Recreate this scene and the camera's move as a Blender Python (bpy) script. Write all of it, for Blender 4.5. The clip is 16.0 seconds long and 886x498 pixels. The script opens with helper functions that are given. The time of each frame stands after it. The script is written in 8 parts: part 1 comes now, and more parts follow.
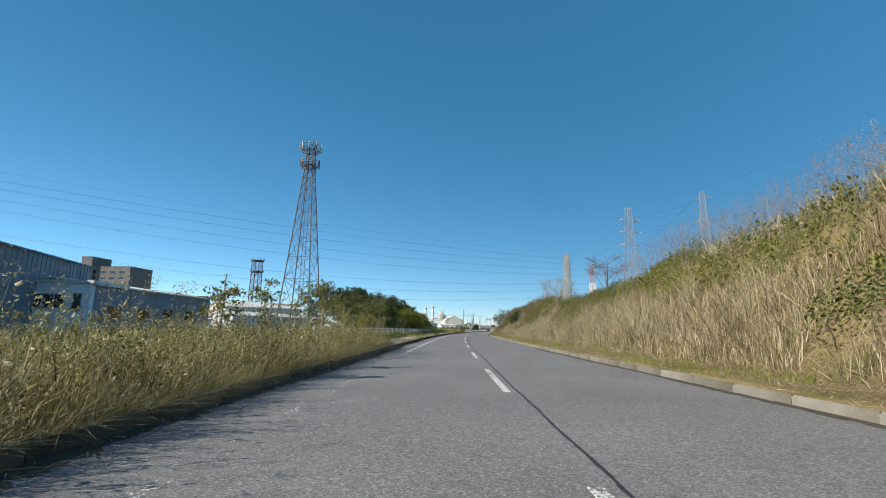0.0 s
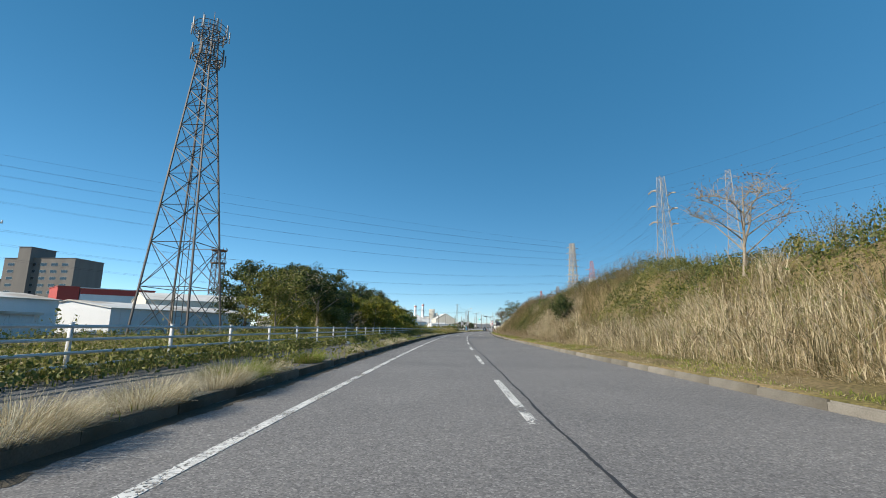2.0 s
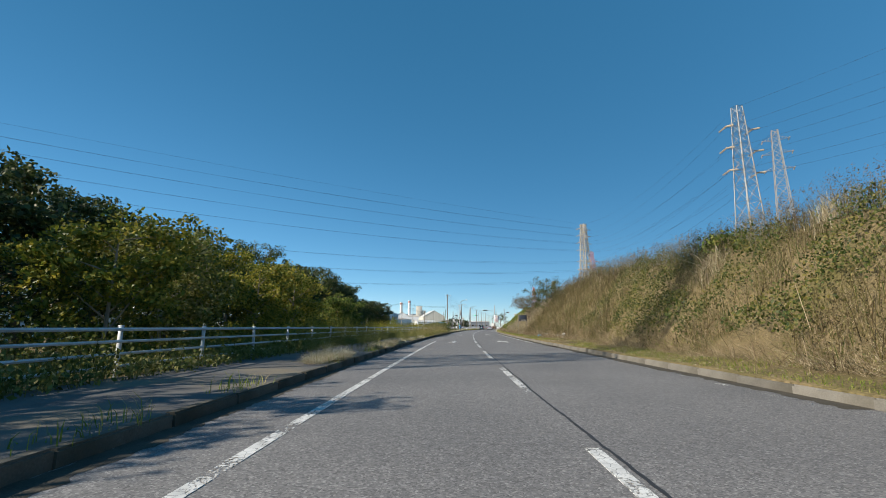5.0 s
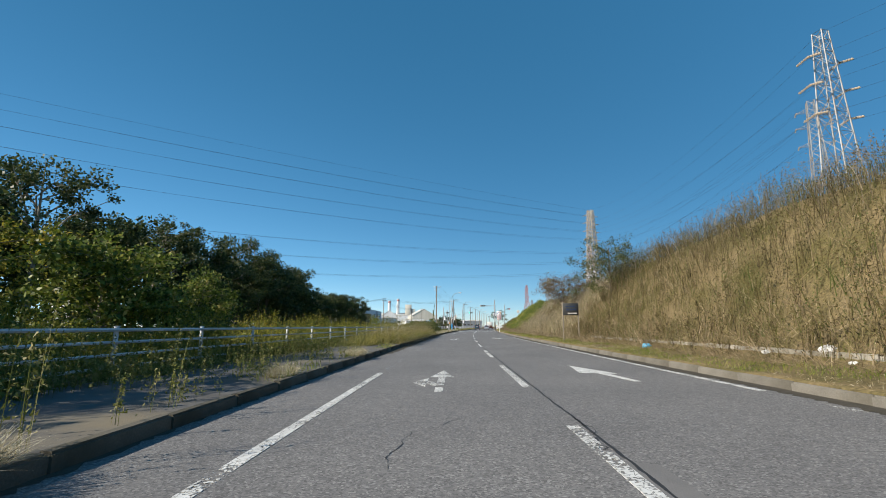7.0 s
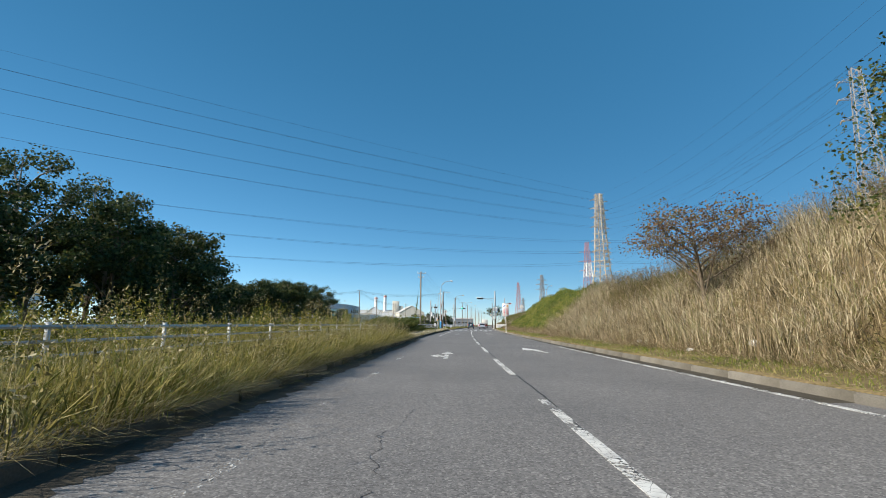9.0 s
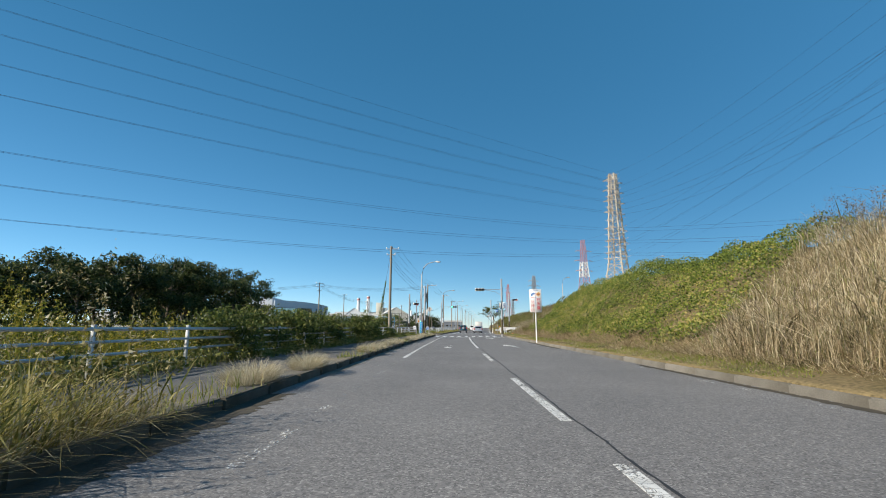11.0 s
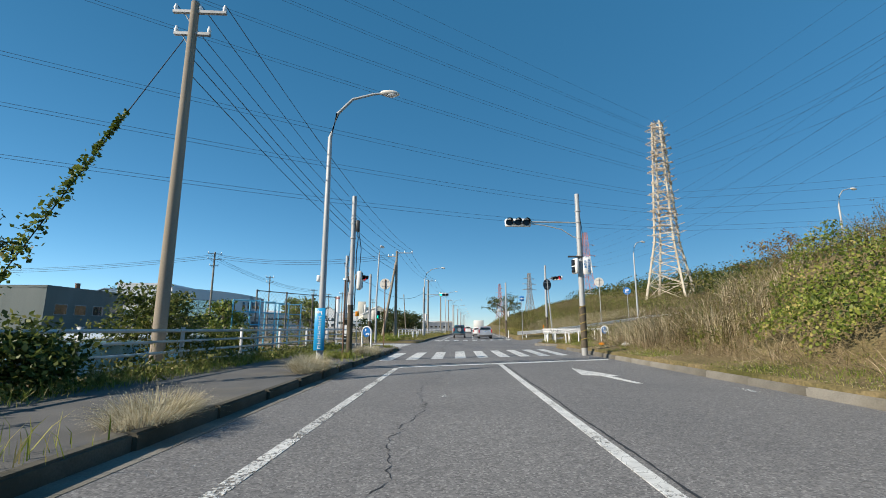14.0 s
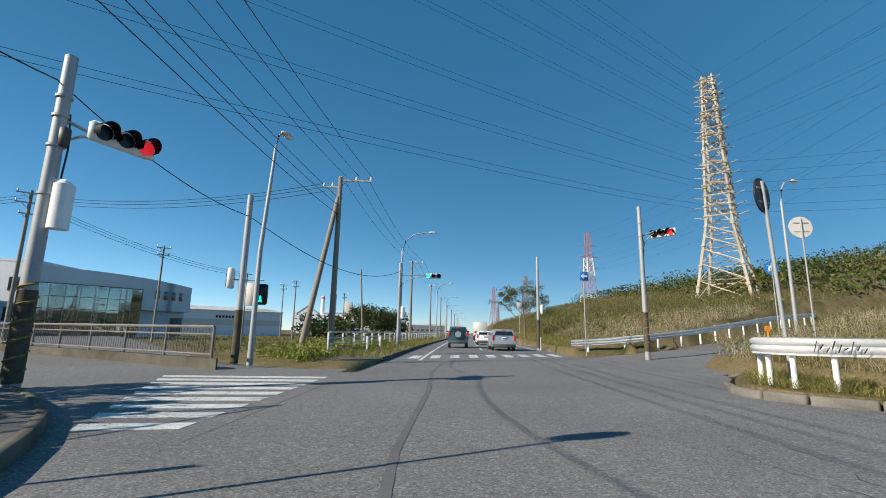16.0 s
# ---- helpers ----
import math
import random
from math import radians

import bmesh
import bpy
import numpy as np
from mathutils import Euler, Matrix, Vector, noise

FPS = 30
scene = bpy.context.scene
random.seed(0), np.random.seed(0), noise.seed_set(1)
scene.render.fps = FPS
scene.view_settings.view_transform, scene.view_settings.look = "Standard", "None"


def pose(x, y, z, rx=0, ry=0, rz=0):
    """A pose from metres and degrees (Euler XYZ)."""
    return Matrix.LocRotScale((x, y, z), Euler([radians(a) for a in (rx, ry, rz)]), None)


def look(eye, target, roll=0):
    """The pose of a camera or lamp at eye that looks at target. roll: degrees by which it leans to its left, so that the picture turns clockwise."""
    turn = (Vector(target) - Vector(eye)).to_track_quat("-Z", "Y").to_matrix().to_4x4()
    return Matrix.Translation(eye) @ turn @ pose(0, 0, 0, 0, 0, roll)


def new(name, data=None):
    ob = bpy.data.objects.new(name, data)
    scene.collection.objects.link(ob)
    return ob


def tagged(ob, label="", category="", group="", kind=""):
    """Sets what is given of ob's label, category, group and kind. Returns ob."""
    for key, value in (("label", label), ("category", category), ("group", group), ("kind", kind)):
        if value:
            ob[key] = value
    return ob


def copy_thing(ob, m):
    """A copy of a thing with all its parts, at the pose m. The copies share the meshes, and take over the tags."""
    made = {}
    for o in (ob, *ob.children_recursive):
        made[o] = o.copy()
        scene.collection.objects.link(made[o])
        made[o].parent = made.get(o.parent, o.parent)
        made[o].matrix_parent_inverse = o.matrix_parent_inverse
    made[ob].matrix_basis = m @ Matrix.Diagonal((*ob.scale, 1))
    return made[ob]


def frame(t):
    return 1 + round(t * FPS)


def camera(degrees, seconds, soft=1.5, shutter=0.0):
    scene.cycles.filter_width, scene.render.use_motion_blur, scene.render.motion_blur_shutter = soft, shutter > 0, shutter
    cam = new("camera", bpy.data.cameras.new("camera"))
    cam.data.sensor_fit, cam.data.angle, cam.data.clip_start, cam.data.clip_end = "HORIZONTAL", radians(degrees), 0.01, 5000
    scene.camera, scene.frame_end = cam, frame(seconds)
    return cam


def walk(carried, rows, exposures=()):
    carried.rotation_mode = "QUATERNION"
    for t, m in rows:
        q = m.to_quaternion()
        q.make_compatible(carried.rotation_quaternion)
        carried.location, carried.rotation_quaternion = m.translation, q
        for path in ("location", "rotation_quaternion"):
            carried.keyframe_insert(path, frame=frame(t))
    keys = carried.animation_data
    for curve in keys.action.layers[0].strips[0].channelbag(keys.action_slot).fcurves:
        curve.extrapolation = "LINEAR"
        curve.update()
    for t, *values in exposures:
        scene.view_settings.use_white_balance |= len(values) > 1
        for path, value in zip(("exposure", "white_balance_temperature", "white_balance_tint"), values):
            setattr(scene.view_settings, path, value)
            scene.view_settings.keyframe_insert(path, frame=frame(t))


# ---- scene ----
# A dual-lane road under a grassy bank, driven towards a signalled junction.
cam = camera(89.3, 16.0, 0.95)
PATH = [
    (0.0, (-3.795, 58.544, 1.197), (-5.199, 74.729, 4.103), 1.02),
    (0.5, (-4.414, 67.739, 1.198), (-5.729, 83.934, 4.062), 0.80),
    (1.0, (-5.030, 76.798, 1.195), (-6.263, 92.999, 4.044), 0.90),
    (1.5, (-5.594, 85.583, 1.204), (-6.729, 101.782, 4.103), 0.90),
    (2.0, (-5.952, 93.902, 1.199), (-7.036, 110.107, 4.076), 0.78),
    (2.5, (-6.420, 101.784, 1.208), (-7.495, 117.993, 4.054), 0.72),
    (3.0, (-6.793, 109.331, 1.200), (-7.868, 125.543, 4.021), 0.69),
    (3.5, (-7.168, 116.971, 1.200), (-8.196, 133.185, 4.022), 0.62),
    (4.0, (-7.458, 124.441, 1.200), (-8.373, 140.660, 4.022), 0.45),
    (4.5, (-7.673, 131.707, 1.201), (-8.453, 147.930, 4.023), 0.26),
    (5.0, (-7.822, 138.735, 1.201), (-8.490, 154.962, 4.024), 0.09),
    (5.5, (-7.914, 145.493, 1.202), (-8.535, 161.720, 4.024), 0.02),
    (6.0, (-7.905, 152.210, 1.200), (-8.447, 168.445, 3.972), 0.01),
    (6.5, (-8.049, 158.714, 1.198), (-8.510, 174.954, 3.954), 0.25),
    (7.0, (-8.145, 165.024, 1.199), (-8.489, 181.260, 4.003), -0.12),
    (7.5, (-8.194, 171.245, 1.201), (-8.402, 187.482, 3.997), 0.15),
    (8.0, (-8.133, 177.560, 1.202), (-8.281, 193.806, 3.929), -0.41),
    (8.5, (-8.158, 183.641, 1.201), (-8.208, 199.882, 3.990), -0.47),
    (9.0, (-7.987, 189.477, 1.201), (-7.980, 205.722, 3.931), 0.17),
    (9.5, (-7.886, 195.876, 1.200), (-7.829, 212.121, 3.943), 0.17),
    (10.0, (-7.732, 202.943, 1.198), (-7.554, 219.184, 3.971), 0.18),
    (10.5, (-7.527, 210.351, 1.195), (-7.205, 226.586, 4.006), 0.18),
    (11.0, (-7.274, 217.777, 1.192), (-6.831, 234.007, 4.034), 0.18),
    (11.5, (-6.975, 224.896, 1.191), (-6.483, 241.123, 4.046), 0.18),
    (12.0, (-6.648, 231.858, 1.202), (-6.055, 248.075, 4.130), 0.06),
    (12.5, (-6.335, 238.609, 1.195), (-5.693, 254.818, 4.172), 0.22),
    (13.0, (-5.919, 245.027, 1.190), (-5.238, 261.236, 4.160), -0.29),
    (13.5, (-5.617, 251.351, 1.198), (-4.874, 267.567, 4.101), 0.02),
    (14.0, (-5.309, 257.532, 1.200), (-4.483, 273.746, 4.090), 0.11),
    (14.5, (-4.866, 263.909, 1.191), (-4.003, 280.119, 4.105), 0.20),
    (15.0, (-4.394, 270.207, 1.198), (-3.529, 286.416, 4.116), 0.83),
    (15.5, (-4.040, 276.420, 1.198), (-3.091, 292.632, 4.063), 1.18),
    (16.0, (-3.750, 281.715, 1.201), (-2.686, 297.903, 4.228), 1.09),
]
walk(cam, [(t, look(eye, target, roll)) for t, eye, target, roll in PATH],
     [(0.0, 0.68), (3.2, 0.64), (5.5, 0.56), (7.0, 0.57), (9.0, 0.64), (11.5, 0.6), (14.0, 0.57), (16.0, 0.48)])

# ---------------------------------------------------------------- light
SUN_AZ, SUN_EL = 64.0, 30.5      # shadows fall SUN_AZ degrees to the right of +y
world = bpy.data.worlds.new("sky_world")
scene.world = world
world.use_nodes = True
wn = world.node_tree.nodes
sky = wn.new("ShaderNodeTexSky")
sky.sky_type = "NISHITA"
sky.sun_disc = False
sky.sun_elevation = radians(SUN_EL)
sky.sun_rotation = radians(-SUN_AZ - 180)
sky.air_density, sky.dust_density, sky.ozone_density, sky.altitude = 0.6, 0.0, 1.2, 0
hue = wn.new("ShaderNodeHueSaturation")
hue.inputs["Hue"].default_value = 0.484
hue.inputs["Saturation"].default_value = 1.22
world.node_tree.links.new(sky.outputs[0], hue.inputs["Color"])
even = wn.new("ShaderNodeMix")      # clear air: the horizon stays blue
even.data_type = "RGBA"
even.inputs[0].default_value = 0.42
even.inputs[7].default_value = (0.17, 1.26, 2.6, 1)
world.node_tree.links.new(hue.outputs[0], even.inputs[6])
world.node_tree.links.new(even.outputs[2], wn["Background"].inputs["Color"])
wn["Background"].inputs["Strength"].default_value = 0.11
sun = new("sun", bpy.data.lights.new("sun", "SUN"))
sun.data.energy, sun.data.angle, sun.data.color = 4.85, radians(0.53), (1.0, 0.91, 0.77)
_s = Vector((math.sin(radians(SUN_AZ)) * math.cos(radians(SUN_EL)), math.cos(radians(SUN_AZ)) * math.cos(radians(SUN_EL)), -math.sin(radians(SUN_EL))))
sun.rotation_euler = _s.to_track_quat("-Z", "Y").to_euler()


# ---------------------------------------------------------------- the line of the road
Y_SQUEEZE = 0.82      # y below is squeezed by this at the end, to fit the camera's lens


def road_x(y):
    """x of the road's datum (the middle of the near lane) at y."""
    a = min(max(y, 40.0), 412.0)
    u = (a - 200.0) / 150.0
    x = 5.4274 * (u * u - 1.5) + 0.0962 * (u**3 - 2 * u)
    slope = (5.4274 * 2 * u + 0.0962 * (3 * u * u - 2)) / 150.0
    return x + slope * (y - a)


def heading(y):
    return math.atan2(road_x(y + 0.5) - road_x(y - 0.5), 1.0)   # to the right of +y


def at(o, y, z=0.0):
    return Vector((road_x(y) + o, y, z))


def smooth(a, b, v):
    t = min(max((v - a) / (b - a), 0.0), 1.0)
    return t * t * (3 - 2 * t)


def lerp_table(table, v):
    if v <= table[0][0]:
        return table[0][1]
    for (a, p), (b, q) in zip(table, table[1:]):
        if v <= b:
            k = (v - a) / (b - a)
            k = k * k * (3 - 2 * k)
            return p + (q - p) * k
    return table[-1][1]


KERB_L, KERB_R, LINE_L, LINE_D, LINE_R = -3.35, 6.3, -1.94, 1.44, 5.75
CREST = [(40, 5.8), (86, 5.6), (100, 5.0), (122, 4.0), (142, 3.9), (156, 5.3), (195, 5.0), (207, 5.1), (222, 5.8), (237, 5.7), (248, 4.9),
         (267, 3.7), (285, 4.3), (305, 4.6), (322, 4.5), (333, 3.8), (341, 1.6), (347, 0.5), (372, 0.45), (392, 1.4), (430, 2.2), (900, 2.5)]


def side_left(o, y):
    """Distance inside the side road on the left, from its near edge; its width is 7."""
    return (o + 3.35) * 0.83 + (y - 346.5) * 0.55


def side_right(o, y):
    """Distance inside the side road on the right."""
    return (o - 8.2) * -0.64 + (y - 363.5) * 0.77


def ground_z(o, y):
    if KERB_L - 0.05 < o < KERB_R + 0.05:
        return -0.12
    n = noise.noise((o * 0.13, y * 0.13, 3.1))
    n2 = noise.noise((o * 0.5, y * 0.5, 7.7))
    if o < 0:
        s = side_left(o, y)
        if -0.3 < s < 7.3 and y > 345.5:
            return -0.12
        if o > -7.0 and y < 347:
            return 0.08
        z = 0.1 + 0.12 * n + 0.04 * n2
        if o < -9:
            z -= 0.5 * smooth(-9, -16, o)
        return z
    if o < 9.2 and 350.2 < y < 376 and (y > 361 or o < 8.8):
        return -0.12
    s = side_right(o, y)
    if 0.0 - 0.3 < s < 7.5 and y > 350:
        return -0.12 + 0.05 * max(0.0, o - 9.0)
    top = lerp_table(CREST, y)
    z = 0.19 + 0.14 * smooth(6.4, 8.2, o)
    rise = smooth(7.9, 13.6, o) * 0.55 + min(max((o - 8.1) / 5.2, 0.0), 1.0) * 0.45
    z += (top - 0.3) * rise + 0.05 * max(0.0, min(o, 40) - 13)
    z += (0.35 * n + 0.13 * n2) * smooth(8.2, 10.5, o)
    # wooded hill beyond the junction
    x = road_x(y) + o
    z += 24.0 * math.exp(-((x - 165) / 85.0) ** 2 - ((y - 500) / 110.0) ** 2)
    z += 7.0 * math.exp(-((x - 75) / 38.0) ** 2 - ((y - 640) / 150.0) ** 2)
    if y > 350 and o > 9:
        z += 0.05 * min(o - 9.0, 22) * smooth(350, 365, y)
    return z


# ---------------------------------------------------------------- materials
def shader(name, rough=0.8, metal=0.0, spec=0.3):
    m = bpy.data.materials.new(name)
    m.use_nodes = True
    b = m.node_tree.nodes["Principled BSDF"]
    b.inputs["Roughness"].default_value, b.inputs["Metallic"].default_value = rough, metal
    b.inputs["Specular IOR Level"].default_value = spec
    return m, m.node_tree.nodes, m.node_tree.links, b


def ramp_node(nodes, stops):
    r = nodes.new("ShaderNodeValToRGB")
    e = r.color_ramp.elements
    while len(e) < len(stops):
        e.new(0.5)
    for k, (p, c) in zip(e, stops):
        k.position, k.color = p, (*c, 1)
    return r


def worn(name, c1, c2, scale=3.0, fine=60.0, rough=0.8, metal=0.0, bump=0.15, spec=0.3, dirt=None, streak=False, random_tint=0.0):
    """A surface mottled between two colours at two scales, with fine relief; dirt: a third colour in blotches; streak: stretched down the wall."""
    m, n, l, b = shader(name, rough, metal, spec)
    co = n.new("ShaderNodeTexCoord")
    src = co.outputs["Object"]
    if streak:
        mp = n.new("ShaderNodeMapping")
        mp.inputs["Scale"].default_value = (1, 1, 0.12)
        l.new(src, mp.inputs[0])
        src = mp.outputs[0]
    big, small = n.new("ShaderNodeTexNoise"), n.new("ShaderNodeTexNoise")
    for t, s, d in ((big, scale, 5), (small, fine, 3)):
        t.inputs["Scale"].default_value, t.inputs["Detail"].default_value = s, d
        l.new(src if t is big else co.outputs["Object"], t.inputs["Vector"])
    add = n.new("ShaderNodeMix")
    add.inputs[0].default_value = 0.4
    l.new(big.outputs["Fac"], add.inputs[2])
    l.new(small.outputs["Fac"], add.inputs[3])
    r = ramp_node(n, [(0.3, c1), (0.7, c2)])
    l.new(add.outputs[0], r.inputs[0])
    out = r.outputs[0]
    if dirt:
        t = n.new("ShaderNodeTexNoise")
        t.inputs["Scale"].default_value, t.inputs["Detail"].default_value = scale * 0.37, 8
        l.new(src, t.inputs["Vector"])
        k = ramp_node(n, [(0.5, (0, 0, 0)), (0.72, (1, 1, 1))])
        l.new(t.outputs["Fac"], k.inputs[0])
        mx = n.new("ShaderNodeMix")
        mx.data_type = "RGBA"
        l.new(k.outputs[0], mx.inputs[0])
        l.new(out, mx.inputs[6])
        mx.inputs[7].default_value = (*dirt, 1)
        out = mx.outputs[2]
    if random_tint:
        info = n.new("ShaderNodeObjectInfo")
        hs = n.new("ShaderNodeHueSaturation")
        mr = n.new("ShaderNodeMapRange")
        mr.inputs[3].default_value, mr.inputs[4].default_value = 1 - random_tint, 1 + random_tint
        l.new(info.outputs["Random"], mr.inputs[0])
        l.new(mr.outputs[0], hs.inputs["Value"])
        l.new(out, hs.inputs["Color"])
        out = hs.outputs[0]
    l.new(out, b.inputs["Base Color"])
    if bump:
        bp = n.new("ShaderNodeBump")
        bp.inputs["Strength"].default_value, bp.inputs["Distance"].default_value = bump, 0.02
        l.new(small.outputs["Fac"], bp.inputs["Height"])
        l.new(bp.outputs[0], b.inputs["Normal"])
    return m


def leafy(name, stops, through_light=0.3, rough=0.6, patch=0.25):
    """Blades and leaves: the colour differs from island to island and drifts over some metres; light shines through a little."""
    m, n, l, b = shader(name, rough, 0.0, 0.25)
    geo = n.new("ShaderNodeNewGeometry")
    co = n.new("ShaderNodeTexCoord")
    t = n.new("ShaderNodeTexNoise")
    t.inputs["Scale"].default_value, t.inputs["Detail"].default_value = patch, 3
    l.new(co.outputs["Object"], t.inputs["Vector"])
    mr = n.new("ShaderNodeMapRange")
    mr.inputs[1].default_value, mr.inputs[2].default_value, mr.inputs[3].default_value, mr.inputs[4].default_value = 0.33, 0.67, -0.42, 0.42
    t2 = n.new("ShaderNodeTexNoise")
    t2.inputs["Scale"].default_value, t2.inputs["Detail"].default_value = patch * 6, 2
    l.new(co.outputs["Object"], t2.inputs["Vector"])
    two = n.new("ShaderNodeMix")
    two.inputs[0].default_value = 0.5
    l.new(t.outputs["Fac"], two.inputs[2])
    l.new(t2.outputs["Fac"], two.inputs[3])
    l.new(two.outputs[0], mr.inputs[0])
    ad = n.new("ShaderNodeMath")
    l.new(geo.outputs["Random Per Island"], ad.inputs[0])
    l.new(mr.outputs[0], ad.inputs[1])
    r = ramp_node(n, stops)
    l.new(ad.outputs[0], r.inputs[0])
    l.new(r.outputs[0], b.inputs["Base Color"])
    tr = n.new("ShaderNodeBsdfTranslucent")
    l.new(r.outputs[0], tr.inputs["Color"])
    mx = n.new("ShaderNodeMixShader")
    mx.inputs[0].default_value = through_light
    l.new(b.outputs[0], mx.inputs[1])
    l.new(tr.outputs[0], mx.inputs[2])
    l.new(mx.outputs[0], n["Material Output"].inputs["Surface"])
    return m


def plain(name, c, rough=0.5, metal=0.0, spec=0.4):
    return worn(name, tuple(v * 0.88 for v in c), tuple(min(1, v * 1.1) for v in c), 2.0, 40, rough, metal, 0.04, spec)


def asphalt_material():
    m, n, l, b = shader("asphalt", 0.86, 0.0, 0.25)
    co = n.new("ShaderNodeTexCoord")
    vor = n.new("ShaderNodeTexVoronoi")
    vor.inputs["Scale"].default_value = 55
    l.new(co.outputs["Object"], vor.inputs["Vector"])
    big = n.new("ShaderNodeTexNoise")
    big.inputs["Scale"].default_value, big.inputs["Detail"].default_value = 0.35, 6
    l.new(co.outputs["Object"], big.inputs["Vector"])
    mid = n.new("ShaderNodeTexNoise")
    mid.inputs["Scale"].default_value, mid.inputs["Detail"].default_value = 9, 6
    l.new(co.outputs["Object"], mid.inputs["Vector"])
    stone = ramp_node(n, [(0.0, (0.1, 0.098, 0.099)), (0.35, (0.15, 0.147, 0.146)), (0.8, (0.188, 0.184, 0.181)), (1.0, (0.28, 0.274, 0.266))])
    sep = n.new("ShaderNodeSeparateColor")
    l.new(vor.outputs["Color"], sep.inputs[0])
    l.new(sep.outputs[0], stone.inputs[0])
    tone = ramp_node(n, [(0.25, (0.86, 0.86, 0.87)), (0.5, (1.0, 0.99, 0.99)), (0.75, (1.14, 1.13, 1.12))])
    l.new(big.outputs["Fac"], tone.inputs[0])
    tone2 = ramp_node(n, [(0.3, (0.9, 0.9, 0.9)), (0.7, (1.1, 1.1, 1.1))])
    l.new(mid.outputs["Fac"], tone2.inputs[0])
    a = n.new("ShaderNodeMix")
    a.data_type, a.blend_type = "RGBA", "MULTIPLY"
    a.inputs[0].default_value = 1
    l.new(stone.outputs[0], a.inputs[6])
    l.new(tone.outputs[0], a.inputs[7])
    c = n.new("ShaderNodeMix")
    c.data_type, c.blend_type = "RGBA", "MULTIPLY"
    c.inputs[0].default_value = 1
    l.new(a.outputs[2], c.inputs[6])
    l.new(tone2.outputs[0], c.inputs[7])
    l.new(c.outputs[2], b.inputs["Base Color"])
    bp = n.new("ShaderNodeBump")
    bp.inputs["Strength"].default_value, bp.inputs["Distance"].default_value = 0.25, 0.004
    l.new(vor.outputs["Distance"], bp.inputs["Height"])
    l.new(bp.outputs[0], b.inputs["Normal"])
    return m


def paint_material(name, wear):
    """Road paint, crazed and worn through to the asphalt; wear: how much is gone (0 to 1)."""
    m, n, l, b = shader(name, 0.75)
    co = n.new("ShaderNodeTexCoord")
    v = n.new("ShaderNodeTexVoronoi")
    v.feature, v.inputs["Scale"].default_value = "DISTANCE_TO_EDGE", 9
    noises = []
    for s, d in ((1.3, 4), (22, 6), (5, 8)):
        t = n.new("ShaderNodeTexNoise")
        t.inputs["Scale"].default_value, t.inputs["Detail"].default_value = s, d
        l.new(co.outputs["Object"], t.inputs["Vector"])
        noises.append(t.outputs["Fac"])
    l.new(co.outputs["Object"], v.inputs["Vector"])
    add = n.new("ShaderNodeMix")
    add.inputs[0].default_value = 0.5
    l.new(noises[0], add.inputs[2])
    l.new(noises[1], add.inputs[3])
    gone = ramp_node(n, [(0.63 - 0.22 * wear, (0, 0, 0)), (0.66 - 0.2 * wear, (1, 1, 1))])
    l.new(add.outputs[0], gone.inputs[0])
    crack = ramp_node(n, [(0.0, (1, 1, 1)), (0.012 + 0.04 * wear, (0, 0, 0))])
    l.new(v.outputs["Distance"], crack.inputs[0])
    both = n.new("ShaderNodeMath")
    both.operation = "MAXIMUM"
    l.new(gone.outputs[0], both.inputs[0])
    l.new(crack.outputs[0], both.inputs[1])
    tone = ramp_node(n, [(0.3, (0.46, 0.46, 0.45)), (0.6, (0.66, 0.66, 0.64))])
    l.new(noises[2], tone.inputs[0])
    l.new(tone.outputs[0], b.inputs["Base Color"])
    clear = n.new("ShaderNodeBsdfTransparent")
    mx = n.new("ShaderNodeMixShader")
    l.new(both.outputs[0], mx.inputs[0])
    l.new(b.outputs[0], mx.inputs[1])
    l.new(clear.outputs[0], mx.inputs[2])
    l.new(mx.outputs[0], n["Material Output"].inputs["Surface"])
    return m


def earth_material():
    """Ground under the plants: soil, dead stems and moss in patches."""
    m, n, l, b = shader("earth", 0.95, 0.0, 0.1)
    co = n.new("ShaderNodeTexCoord")
    a, c = n.new("ShaderNodeTexNoise"), n.new("ShaderNodeTexNoise")
    a.inputs["Scale"].default_value, a.inputs["Detail"].default_value = 0.3, 8
    c.inputs["Scale"].default_value, c.inputs["Detail"].default_value = 14, 6
    l.new(co.outputs["Object"], a.inputs["Vector"])
    l.new(co.outputs["Object"], c.inputs["Vector"])
    r1 = ramp_node(n, [(0.3, (0.075, 0.075, 0.025)), (0.5, (0.19, 0.15, 0.085)), (0.68, (0.11, 0.1, 0.04))])
    r2 = ramp_node(n, [(0.3, (0.55, 0.55, 0.55)), (0.7, (1.35, 1.3, 1.2))])
    l.new(a.outputs["Fac"], r1.inputs[0])
    l.new(c.outputs["Fac"], r2.inputs[0])
    mx = n.new("ShaderNodeMix")
    mx.data_type, mx.blend_type = "RGBA", "MULTIPLY"
    mx.inputs[0].default_value = 1
    l.new(r1.outputs[0], mx.inputs[6])
    l.new(r2.outputs[0], mx.inputs[7])
    l.new(mx.outputs[2], b.inputs["Base Color"])
    bp = n.new("ShaderNodeBump")
    bp.inputs["Strength"].default_value, bp.inputs["Distance"].default_value = 0.6, 0.05
    l.new(c.outputs["Fac"], bp.inputs["Height"])
    l.new(bp.outputs[0], b.inputs["Normal"])
    return m


